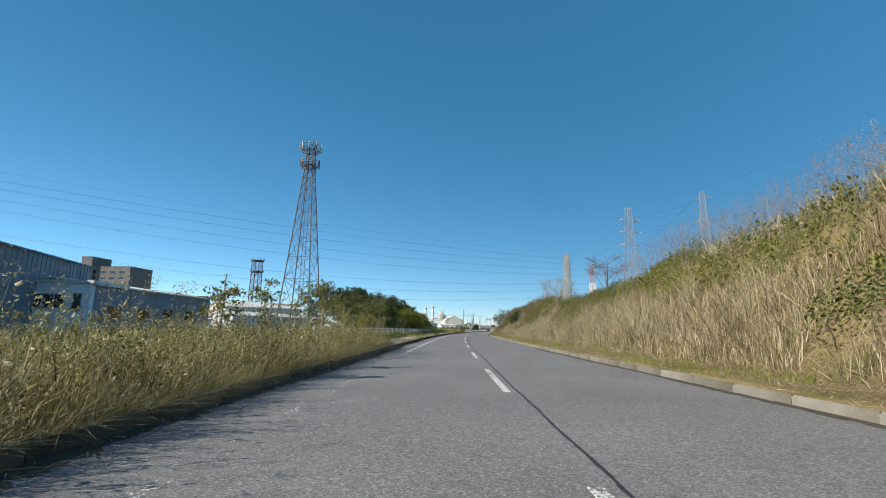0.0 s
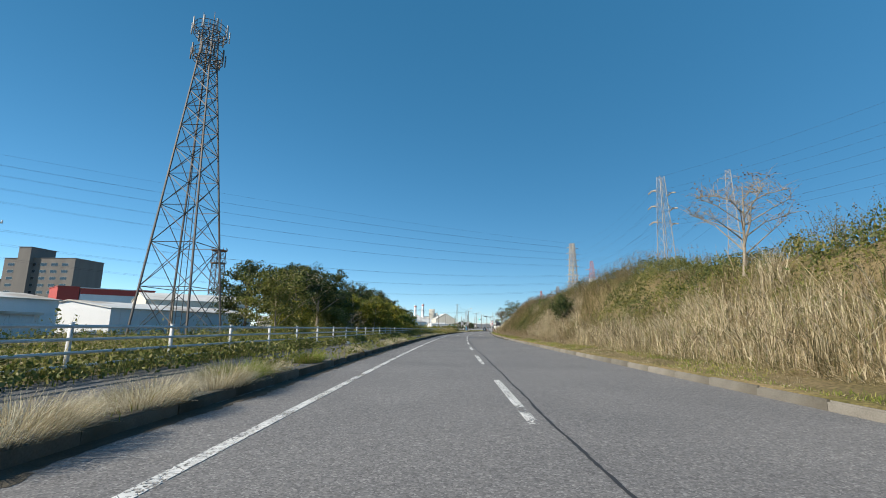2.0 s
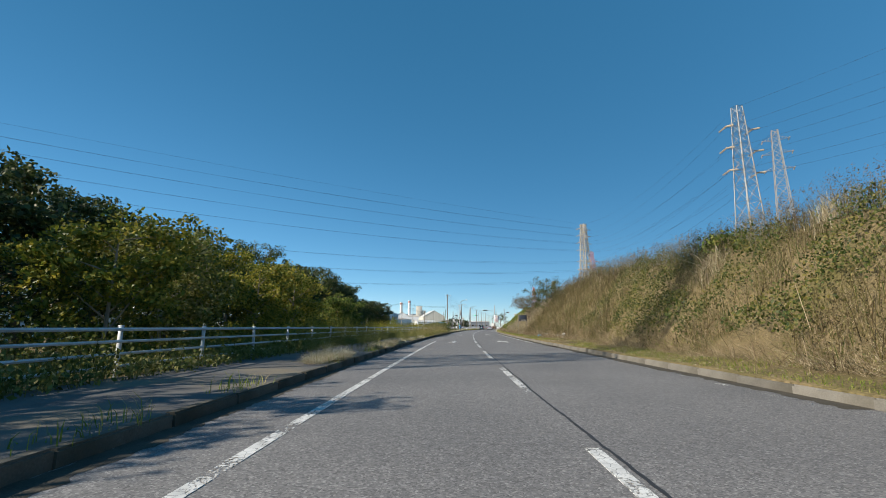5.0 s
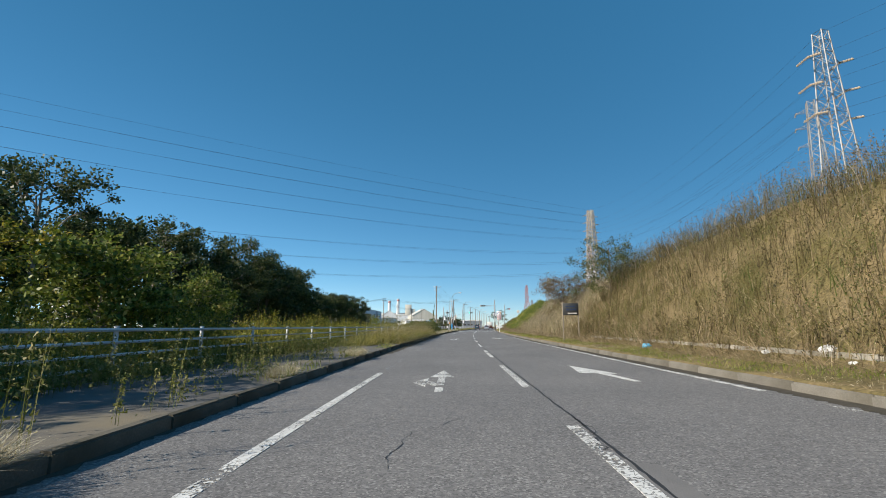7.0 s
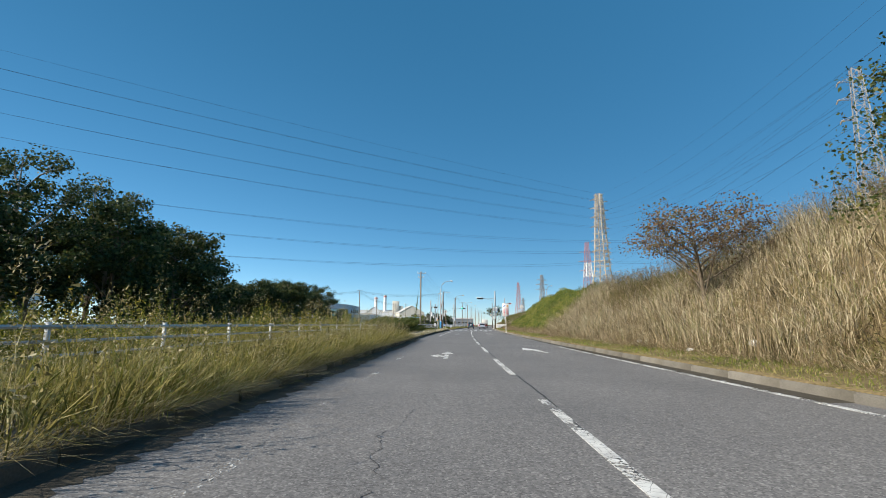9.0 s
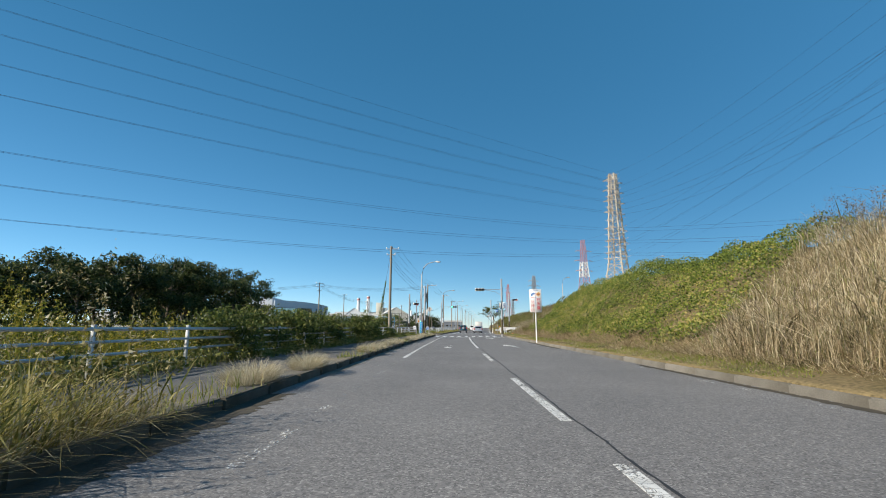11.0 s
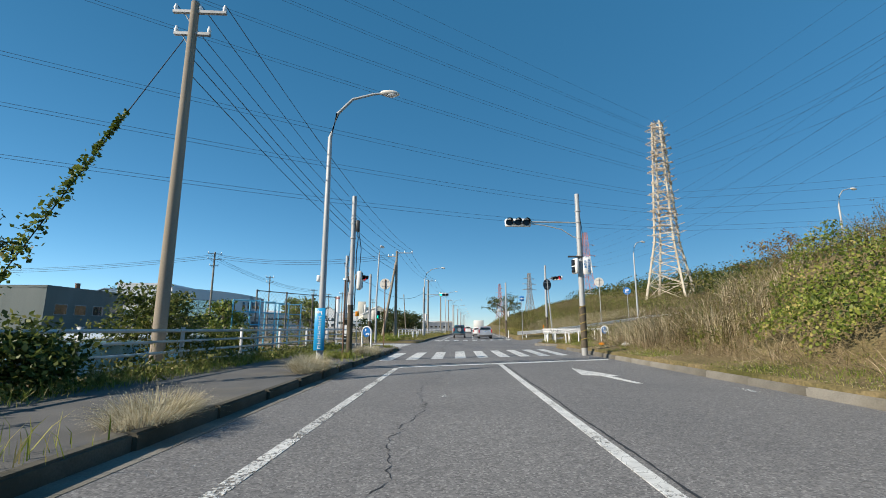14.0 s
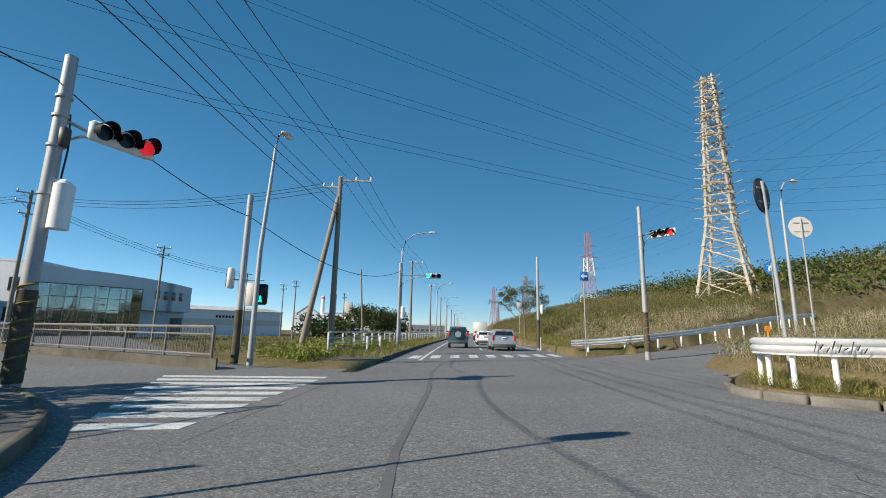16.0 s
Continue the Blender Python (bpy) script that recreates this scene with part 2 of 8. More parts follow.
ASPHALT, EARTH = asphalt_material(), earth_material()
PAINT, OLD_PAINT, FAINT_PAINT = paint_material("road_paint", 0.25), paint_material("worn_road_paint", 0.55), paint_material("faint_road_paint", 1.15)
PAVING = worn("pavement_asphalt", (0.085, 0.083, 0.08), (0.15, 0.145, 0.14), 1.2, 70, 0.92, 0, 0.3, 0.2, dirt=(0.2, 0.17, 0.12))
CONCRETE = worn("concrete", (0.25, 0.235, 0.2), (0.4, 0.38, 0.33), 2.5, 45, 0.9, 0, 0.3, 0.2, dirt=(0.13, 0.115, 0.085), random_tint=0.14)
KERB_GREY = worn("stained_kerb_concrete", (0.12, 0.112, 0.098), (0.25, 0.235, 0.205), 1.6, 45, 0.92, 0, 0.3, 0.2, dirt=(0.09, 0.08, 0.06), random_tint=0.22)
DARK_KERB = worn("mossy_concrete", (0.075, 0.068, 0.056), (0.15, 0.138, 0.11), 2.0, 40, 0.95, 0, 0.3, 0.2, dirt=(0.06, 0.055, 0.04), random_tint=0.2)
TAR = plain("tar", (0.03, 0.03, 0.032), 0.7)
GALV = worn("galvanised_steel", (0.3, 0.315, 0.33), (0.43, 0.44, 0.45), 3, 30, 0.6, 0.25, 0.05, 0.4, dirt=(0.24, 0.23, 0.215), streak=True)
FENCE = worn("weathered_white_fence", (0.42, 0.435, 0.45), (0.6, 0.62, 0.635), 2, 30, 0.55, 0.2, 0.05, 0.4, dirt=(0.38, 0.37, 0.34))
TOWER_STEEL = worn("tower_steel", (0.075, 0.07, 0.07), (0.14, 0.13, 0.125), 0.3, 10, 0.6, 0.2, 0.02, 0.4, dirt=(0.17, 0.13, 0.1))
LATTICE = worn("lattice_steel", (0.24, 0.245, 0.25), (0.38, 0.38, 0.38), 0.3, 10, 0.6, 0.2, 0.02, 0.4, dirt=(0.26, 0.21, 0.17))
PYLON_TAN = worn("weathered_pylon_steel", (0.4, 0.34, 0.26), (0.6, 0.53, 0.43), 0.4, 10, 0.6, 0.1, 0.02, 0.4, dirt=(0.28, 0.19, 0.12))
RED_PAINT = plain("red_paint", (0.45, 0.2, 0.18))
WHITE_PAINT = worn("white_paint", (0.66, 0.66, 0.64), (0.82, 0.82, 0.8), 2, 25, 0.5, 0, 0.05, 0.4, dirt=(0.5, 0.46, 0.4))
WOODPOLE = worn("concrete_pole", (0.21, 0.18, 0.145), (0.32, 0.28, 0.23), 1.2, 30, 0.85, 0, 0.1, 0.2, streak=True)
RUST = worn("rusty_steel", (0.1, 0.06, 0.04), (0.22, 0.13, 0.09), 6, 40, 0.85, 0.2, 0.2, 0.3)
WRAP = worn("faded_pole_sleeve", (0.06, 0.05, 0.038), (0.14, 0.115, 0.08), 5, 40, 0.85, 0.0, 0.2, 0.2, dirt=(0.035, 0.032, 0.03))
STRIPE = worn("faded_yellow_stripe", (0.2, 0.15, 0.05), (0.34, 0.26, 0.09), 6, 40, 0.85, 0.0, 0.2, 0.2, dirt=(0.09, 0.075, 0.05))
BLACK = plain("black_rubber", (0.02, 0.02, 0.022), 0.6)
CABLE = plain("cable", (0.025, 0.025, 0.03), 0.6)
BARK = worn("bark", (0.09, 0.07, 0.05), (0.2, 0.165, 0.125), 4, 30, 0.95, 0, 0.6, 0.1)
PALE_BARK = worn("pale_bark", (0.2, 0.17, 0.13), (0.36, 0.31, 0.25), 5, 30, 0.95, 0, 0.4, 0.1)

# plants
DRY = leafy("dry_reed", [(0.0, (0.09, 0.08, 0.035)), (0.25, (0.22, 0.175, 0.1)), (0.5, (0.38, 0.31, 0.19)), (0.75, (0.55, 0.47, 0.32)), (0.92, (0.7, 0.62, 0.46)), (1.0, (0.2, 0.21, 0.07))], 0.25, 0.6, 0.4)
GOLD = leafy("golden_grass", [(0.0, (0.08, 0.072, 0.024)), (0.25, (0.2, 0.163, 0.06)), (0.5, (0.33, 0.27, 0.11)), (0.75, (0.46, 0.4, 0.21)), (0.9, (0.6, 0.54, 0.37)), (1.0, (0.15, 0.16, 0.04))], 0.35, 0.6, 0.6)
PLUME = leafy("reed_plume", [(0.0, (0.2, 0.15, 0.13)), (0.5, (0.33, 0.26, 0.22)), (1.0, (0.42, 0.36, 0.3))], 0.4)
SEEDHEAD = leafy("weed_seedhead", [(0.0, (0.1, 0.075, 0.05)), (0.5, (0.2, 0.155, 0.1)), (1.0, (0.3, 0.25, 0.18))], 0.3)
FRESH = leafy("yellow_green_grass", [(0.0, (0.09, 0.1, 0.02)), (0.3, (0.2, 0.19, 0.04)), (0.6, (0.34, 0.29, 0.08)), (0.85, (0.5, 0.43, 0.2)), (1.0, (0.17, 0.19, 0.035))], 0.4, 0.6, 0.6)
WEED = leafy("brown_green_weed", [(0.0, (0.05, 0.042, 0.02)), (0.3, (0.12, 0.09, 0.04)), (0.55, (0.13, 0.125, 0.035)), (0.8, (0.22, 0.165, 0.085)), (0.92, (0.34, 0.28, 0.17)), (1.0, (0.08, 0.11, 0.025))], 0.3)
OLIVE = leafy("olive_weed", [(0.0, (0.07, 0.085, 0.018)), (0.35, (0.15, 0.16, 0.03)), (0.65, (0.2, 0.2, 0.055)), (0.85, (0.31, 0.27, 0.12)), (1.0, (0.08, 0.12, 0.025))], 0.3)
VINE = leafy("vine_leaf", [(0.0, (0.04, 0.065, 0.012)), (0.35, (0.1, 0.14, 0.02)), (0.7, (0.19, 0.23, 0.038)), (0.9, (0.29, 0.3, 0.065)), (1.0, (0.36, 0.3, 0.1))], 0.3, 0.5)
CREEPER = leafy("creeper_leaf", [(0.0, (0.035, 0.055, 0.014)), (0.4, (0.08, 0.11, 0.022)), (0.75, (0.15, 0.175, 0.04)), (1.0, (0.25, 0.24, 0.08))], 0.3, 0.5)
EVERGREEN = leafy("evergreen_leaf", [(0.0, (0.022, 0.042, 0.014)), (0.5, (0.05, 0.072, 0.022)), (0.85, (0.1, 0.112, 0.034)), (1.0, (0.14, 0.14, 0.045))], 0.3, 0.5)
WOODLEAF = leafy("hill_leaf", [(0.0, (0.03, 0.05, 0.012)), (0.5, (0.075, 0.095, 0.022)), (0.85, (0.14, 0.14, 0.035)), (1.0, (0.2, 0.17, 0.05))], 0.25, 0.5, 0.15)
YELLOWING = leafy("yellowing_leaf", [(0.0, (0.06, 0.09, 0.012)), (0.4, (0.15, 0.17, 0.02)), (0.7, (0.29, 0.26, 0.035)), (1.0, (0.4, 0.32, 0.05))], 0.35, 0.5)
BROWNLEAF = leafy("brown_autumn_leaf", [(0.0, (0.12, 0.06, 0.03)), (0.5, (0.22, 0.13, 0.06)), (1.0, (0.17, 0.16, 0.05))], 0.3)
STRAW = leafy("pale_straw", [(0.0, (0.26, 0.22, 0.12)), (0.4, (0.44, 0.38, 0.25)), (0.8, (0.62, 0.56, 0.41)), (1.0, (0.72, 0.67, 0.52))], 0.3, 0.6, 0.8)
DEAD = leafy("dead_stalks", [(0.0, (0.1, 0.07, 0.04)), (0.4, (0.22, 0.16, 0.095)), (0.8, (0.36, 0.28, 0.175)), (1.0, (0.48, 0.39, 0.26))], 0.1)
MOSSGRASS = leafy("short_grass", [(0.0, (0.1, 0.15, 0.02)), (0.5, (0.2, 0.25, 0.035)), (0.8, (0.3, 0.28, 0.08)), (1.0, (0.4, 0.33, 0.15))], 0.3)


# ---------------------------------------------------------------- building tools
def arrays(name, verts, faces, material, parent=None, smooth_faces=False):
    """One mesh object out of an (n, 3) array of places and a list of (m, k) arrays of corners."""
    me = bpy.data.meshes.new(name)
    verts = np.asarray(verts, np.float32)
    faces = [np.asarray(f, np.int32) for f in faces if len(f)]
    loops = np.concatenate([f.ravel() for f in faces])
    sizes = np.concatenate([np.full(len(f), f.shape[1], np.int32) for f in faces])
    me.vertices.add(len(verts))
    me.vertices.foreach_set("co", verts.ravel())
    me.loops.add(len(loops))
    me.loops.foreach_set("vertex_index", loops)
    me.polygons.add(len(sizes))
    me.polygons.foreach_set("loop_start", np.concatenate([[0], np.cumsum(sizes)[:-1]]).astype(np.int32))
    me.polygons.foreach_set("loop_total", sizes)
    me.polygons.foreach_set("use_smooth", np.full(len(sizes), smooth_faces, bool))
    me.update(calc_edges=True)
    me.materials.append(material)
    ob = new(name, me)
    if parent:
        ob.parent = parent
    return ob


def part(name, bm, material, parent=None, label="", smooth_faces=False):
    me = bpy.data.meshes.new(name)
    bmesh.ops.recalc_face_normals(bm, faces=bm.faces[:])
    bm.to_mesh(me)
    bm.free()
    for m in material if isinstance(material, (list, tuple)) else [material]:
        me.materials.append(m)
    me.polygons.foreach_set("use_smooth", np.ones(len(me.polygons), bool))
    if not smooth_faces:
        me.set_sharp_from_angle(angle=radians(48))
    ob = new(name, me)
    if parent:
        ob.parent = parent
    return tagged(ob, label) if label else ob


def thing(name, place, label, category, group="", turn=0.0):
    ob = new(name)
    ob.empty_display_size = 0.1
    ob.matrix_basis = Matrix.Translation(place) @ Matrix.Rotation(turn, 4, "Z")
    return tagged(ob, label, category, group)


def box(bm, x0, y0, z0, x1, y1, z1, bevel=0.0, m=None):
    vs = bmesh.ops.create_cube(bm, size=1.0)["verts"]
    k = Matrix.Translation(((x0 + x1) / 2, (y0 + y1) / 2, (z0 + z1) / 2)) @ Matrix.Diagonal((abs(x1 - x0), abs(y1 - y0), abs(z1 - z0), 1))
    bmesh.ops.transform(bm, matrix=(m @ k) if m else k, verts=vs)
    if bevel:
        es = list({e for v in vs for e in v.link_edges})
        bmesh.ops.bevel(bm, geom=es, offset=bevel, segments=1, affect="EDGES", clamp_overlap=True)
    return bm


def tube(bm, p, q, r0, r1=None, n=8, caps=True):
    """A tapered bar from p to q."""
    p, q = Vector(p), Vector(q)
    r1 = r0 if r1 is None else r1
    d = (q - p).normalized()
    a = d.cross(Vector((0, 0, 1)) if abs(d.z) < 0.95 else Vector((1, 0, 0))).normalized()
    b = d.cross(a)
    ring = []
    for c, r in ((p, r0), (q, r1)):
        ring.append([bm.verts.new(c + (a * math.cos(k * 2 * math.pi / n) + b * math.sin(k * 2 * math.pi / n)) * r) for k in range(n)])
    for k in range(n):
        bm.faces.new((ring[0][k], ring[0][(k + 1) % n], ring[1][(k + 1) % n], ring[1][k]))
    if caps:
        bm.faces.new(ring[0][::-1])
        bm.faces.new(ring[1])
    return bm


def pipe(bm, pts, r, n=6):
    """A bent bar through pts; r: one radius or one for each point."""
    pts = [Vector(p) for p in pts]
    rs = r if isinstance(r, (list, tuple)) else [r] * len(pts)
    rings = []
    for i, p in enumerate(pts):
        d = (pts[min(i + 1, len(pts) - 1)] - pts[max(i - 1, 0)]).normalized()
        a = d.cross(Vector((0, 0, 1)) if abs(d.z) < 0.95 else Vector((1, 0, 0))).normalized()
        b = d.cross(a)
        rings.append([bm.verts.new(p + (a * math.cos(k * 2 * math.pi / n) + b * math.sin(k * 2 * math.pi / n)) * rs[i]) for k in range(n)])
    for s, t in zip(rings, rings[1:]):
        for k in range(n):
            bm.faces.new((s[k], s[(k + 1) % n], t[(k + 1) % n], t[k]))
    bm.faces.new(rings[0][::-1])
    bm.faces.new(rings[-1])
    return bm


def prism(bm, outline, z0, z1, m=None):
    """A flat outline of (x, y) raised from z0 to z1."""
    lo = [bm.verts.new((m @ Vector((x, y, z0))) if m else (x, y, z0)) for x, y in outline]
    hi = [bm.verts.new((m @ Vector((x, y, z1))) if m else (x, y, z1)) for x, y in outline]
    k = len(outline)
    for i in range(k):
        bm.faces.new((lo[i], lo[(i + 1) % k], hi[(i + 1) % k], hi[i]))
    bm.faces.new(lo[::-1])
    bm.faces.new(hi)
    return bm


def disc(bm, m, r, depth, n=24):
    """A thin round plate in the local xz plane, facing -y, at pose m."""
    return prism(bm, [(r * math.cos(k * 2 * math.pi / n), r * math.sin(k * 2 * math.pi / n)) for k in range(n)], -depth / 2, depth / 2,
                 m @ Matrix.Rotation(math.pi / 2, 4, "X"))


def B():
    return bmesh.new()


rng = np.random.default_rng(7)


def blades(base, height, width, lean=0.25, droop=0.5, seed=0):
    """Grass blades: base (n, 3), height (n,), width (n,). Each has a straight foot and a bent tip. Returns places and corners."""
    g = np.random.default_rng(seed)
    n = len(base)
    az, side = g.uniform(0, 2 * np.pi, n), g.uniform(0, 2 * np.pi, n)
    k = base[:, 0] * 0.9 + base[:, 1] * 0.55
    az = az * 0.8 + 1.2 * np.sin(k * 0.9) + 0.9 * np.sin(base[:, 1] * 1.7 + 1.3)
    height = height * (0.86 + 0.16 * np.sin(base[:, 1] * 0.83 + base[:, 0] * 0.6) + 0.12 * np.sin(base[:, 1] * 2.3 - base[:, 0]))
    tilt = np.abs(g.normal(0, lean, n))
    d = np.stack([np.cos(az), np.sin(az), 0 * az], 1)
    w = np.stack([np.cos(side), np.sin(side), 0 * side], 1) * (width / 2)[:, None]
    mid = base + d * (height * 0.55 * tilt)[:, None] + np.stack([0 * az, 0 * az, height * 0.6], 1)
    tip = base + d * (height * (tilt * 1.1 + droop * 0.35 * g.uniform(0, 1, n)))[:, None] + np.stack([0 * az, 0 * az, height * (1 - 0.15 * droop * g.uniform(0, 1, n))], 1)
    v = np.stack([base - w, base + w, mid + w * 0.75, mid - w * 0.75, tip], 1).reshape(-1, 3)
    i = np.arange(n)[:, None] * 5
    return v, [i + np.array([[0, 1, 2, 3]]), i + np.array([[3, 2, 4]])]


def arching(base, height, width, lean=0.35, droop=0.6, seed=0, toward=(0, 0), pull=0.0):
    """Grass that bows over: each blade rises from base (n, 3) and hangs at its tip; toward, pull: the side it falls to and how many do."""
    g = np.random.default_rng(seed)
    n = len(base)
    az = g.uniform(0, 2 * np.pi, n)
    d = np.stack([np.cos(az), np.sin(az)], 1) + np.array(toward) * pull * g.uniform(0, 2, (n, 1))
    d = np.c_[d / np.maximum(np.linalg.norm(d, axis=1, keepdims=True), 0.2), np.zeros(n)]
    lean = np.abs(g.normal(lean, lean * 0.6, n))
    droop = droop * g.uniform(0.1, 1.3, n) ** 1.5
    side = az + np.pi / 2 + g.normal(0, 0.7, n)
    w = np.stack([np.cos(side), np.sin(side), 0 * side], 1) * (width / 2)[:, None]
    ring = []
    for t, k in ((0.0, 0.8), (0.42, 1.0), (0.76, 0.7), (1.0, 0.0)):
        p = base + d * (height * (lean * t + droop * t * t * 0.8))[:, None]
        p = p + np.c_[np.zeros((n, 2)), height * (t - droop * 0.5 * t**2.6) / np.sqrt(1 + lean * lean)]
        ring += [p - w * k, p + w * k] if k else [p]
    v = np.stack(ring, 1).reshape(-1, 3)
    i = np.arange(n)[:, None] * 7
    return v, [np.concatenate([i + np.array([[0, 1, 3, 2]]), i + np.array([[2, 3, 5, 4]])]), i + np.array([[4, 5, 6]])]


def seeds(tips, count, spread, size, seed, long=2.6):
    """Loose seed heads: count small flakes round each tip."""
    g = np.random.default_rng(seed)
    k = np.repeat(tips, count, 0) + g.normal(0, 1, (len(tips) * count, 3)) * np.array(spread)
    return leaves(k, g.uniform(0.6, 1.4, len(k)) * size, 0.0, seed + 1, long, three=True)


def leaves(centre, size, up=0.3, seed=0, long=1.5, face=(0, 0, 1), three=False):
    """Flat rhombic leaves at centre (n, 3) of size (n,), turned at random; up: how far they lie flat (0 to 1); three: with three corners, for very small ones."""
    g = np.random.default_rng(seed)
    n = len(centre)
    nrm = g.normal(0, 1, (n, 3))
    nrm = nrm + np.array(face) * up * 3
    nrm /= np.linalg.norm(nrm, axis=1, keepdims=True)
    a = np.cross(nrm, g.normal(0, 1, (n, 3)))
    a /= np.linalg.norm(a, axis=1, keepdims=True)
    b = np.cross(nrm, a)
    a, b = a * (size * long / 2)[:, None], b * (size / 2)[:, None]
    if three:
        return np.stack([centre - a * 0.9 + b, centre + a, centre - a * 0.9 - b], 1).reshape(-1, 3), [np.arange(n)[:, None] * 3 + np.array([[0, 1, 2]])]
    v = np.stack([centre - a, centre + b - a * 0.1, centre + a, centre - b - a * 0.1], 1).reshape(-1, 3)
    return v, [np.arange(n)[:, None] * 4 + np.array([[0, 1, 2, 3]])]


def merge(*sets):
    """Joins several (places, corners) into one."""
    vs, fs, k = [], [], 0
    for v, f in sets:
        vs.append(v)
        fs += [q + k for q in f]
        k += len(v)
    return np.concatenate(vs), fs


def stems_with_leaves(base, height, width, leaf, count, seed=0, lean=0.15, top=0.25, spread=0.12):
    """Weeds: a thin stem with count small leaves along its upper part."""
    g = np.random.default_rng(seed)
    v, f = blades(base, height, width, lean, 0.2, seed)
    tips = v.reshape(-1, 5, 3)
    t = g.uniform(top, 1.0, (len(base), count))
    lo, hi = base[:, None], tips[:, 4][:, None]
    c = lo + (hi - lo) * t[..., None] + g.normal(0, spread, (len(base), count, 3)) * (1.15 - t[..., None])
    s = g.uniform(0.6, 1.3, (len(base), count)) * leaf
    return merge((v, f), leaves(c.reshape(-1, 3), s.ravel(), 0.1, seed + 1, 2.0, three=leaf < 0.055))


def scatter(o0, o1, y0, y1, n, seed, keep=None):
    """n random places on the ground between offsets o0 and o1 and y0 and y1."""
    g = np.random.default_rng(seed)
    out = []
    for o, y in zip(g.uniform(o0, o1, n), g.uniform(y0, y1, n)):
        if keep is None or keep(o, y, g.random()):
            out.append((road_x(y) + o, y, ground_z(o, y) - 0.02))
    return np.array(out, float).reshape(-1, 3)

# ---------------------------------------------------------------- ground
O_STEPS = [-3000, -1600, -900, -500, -300, -200, -140, -100, -75, -60, -48, -38, -30, -24, -20, -17, -14, -12, -10.5, -9.3, -8.3, -7.6, -7.02, -6.98, -5.5, -4.4,
           -3.42, -3.38, -1, 2, 6.33, 6.37, 6.8, 7.4, 7.9, 8.4, 9, 9.6, 10.3, 11, 11.7, 12.4, 13.1, 13.8, 14.6, 15.6, 17, 18.6, 20.5, 23, 26, 29, 33, 38, 44, 52, 62, 75, 90,
           110, 135, 165, 200, 260, 350, 500, 900, 1600, 3000]
Y_STEPS = [-600, -200, -50, 20] + [40 + 1.5 * k for k in range(240)] + [402 + 4 * k for k in range(1, 40)] + [580, 610, 650, 700, 760, 850, 1000, 1300, 1800, 3000]
verts = [(road_x(y) + o, y, ground_z(o, y)) for y in Y_STEPS for o in O_STEPS]
k = len(O_STEPS)
q = np.array([(j * k + i, j * k + i + 1, (j + 1) * k + i + 1, (j + 1) * k + i) for j in range(len(Y_STEPS) - 1) for i in range(k - 1)])
tagged(arrays("ground", verts, [q], EARTH, smooth_faces=True), "brown and mossy soil with a steep roadside bank", "ground", kind="structure")


def strip(name, o0, o1, y0, y1, z0, z1, material, parent=None, step=2.0):
    """A band along the road between two offsets, z0 to z1 thick."""
    ys = np.linspace(y0, y1, max(2, int((y1 - y0) / step) + 1))
    v, f = [], []
    for y in ys:
        h = heading(y)
        for o, z in ((o0, z0), (o1, z0), (o1, z1), (o0, z1)):
            v.append(at(o, y, z))
    for j in range(len(ys) - 1):
        a, b = j * 4, j * 4 + 4
        for i in range(4):
            f.append((a + i, b + i, b + (i + 1) % 4, a + (i + 1) % 4))
    f.append((0, 1, 2, 3))
    f.append((len(v) - 1, len(v) - 2, len(v) - 3, len(v) - 4))
    return arrays(name, v, [np.array(f)], material, parent)


def plate(name, outline, z0, z1, material, parent=None):
    """A flat piece with corners (offset, y)."""
    bm = B()
    prism(bm, [tuple(at(o, y).xy) for o, y in outline], z0, z1)
    return part(name, bm, material, parent)


road = tagged(strip("road", KERB_L, KERB_R, 20, 1500, -0.3, 0.0, ASPHALT, step=4), "worn grey asphalt road with two lanes", "road", kind="structure")
tagged(plate("side_road", [(KERB_L - 0.003, 346.6), (KERB_L - 0.003, 364.0), (-5.2, 361.6), (-8.4, 363.6), (-45.0, 419.0), (-52.0, 414.0), (-11.8, 356.8), (-7.6, 352.6), (-5.0, 349.2), (-4.2, 346.6)], -0.3, 0.0, ASPHALT),
       "grey asphalt side road at the junction", "road", kind="structure")
tagged(plate("road_widening", [(KERB_R + 0.003, 350.4), (9.0, 351.0), (8.4, 361.2), (KERB_R + 0.003, 361.49)], -0.3, 0.0, ASPHALT), "grey asphalt at the mouth of the slip road", "road", kind="structure")
ramp = B()
rv = [(KERB_R + 0.003, 372.5, 0.0), (KERB_R + 0.003, 361.5, 0.0), (8.4, 361.2, 0.0), (14.5, 367.0, 0.3), (24, 375, 1.0), (46, 393, 2.2), (40, 400, 2.2), (20.0, 383.0, 1.0), (10.5, 375.0, 0.25)]
lo = [ramp.verts.new(at(o, y, z - 0.3)) for o, y, z in rv]
hi = [ramp.verts.new(at(o, y, z)) for o, y, z in rv]
n = len(rv)
for i in range(n):
    ramp.faces.new((lo[i], lo[(i + 1) % n], hi[(i + 1) % n], hi[i]))
for a, b, c, d in ((0, 1, 2, 8), (8, 2, 3, 7), (7, 3, 4, 7), (7, 4, 5, 6)):
    ids = [a, b, c] if a == d else [a, b, c, d]
    ramp.faces.new([hi[i] for i in ids])
tagged(part("slip_road", ramp, ASPHALT), "grey asphalt slip road climbing away from the junction", "road", kind="structure")
pavement = tagged(strip("pavement", -7.0, KERB_L - 0.16, 40, 345.5, -0.1, 0.15, PAVING), "cracked dark asphalt pavement beside the road", "pavement", kind="structure")
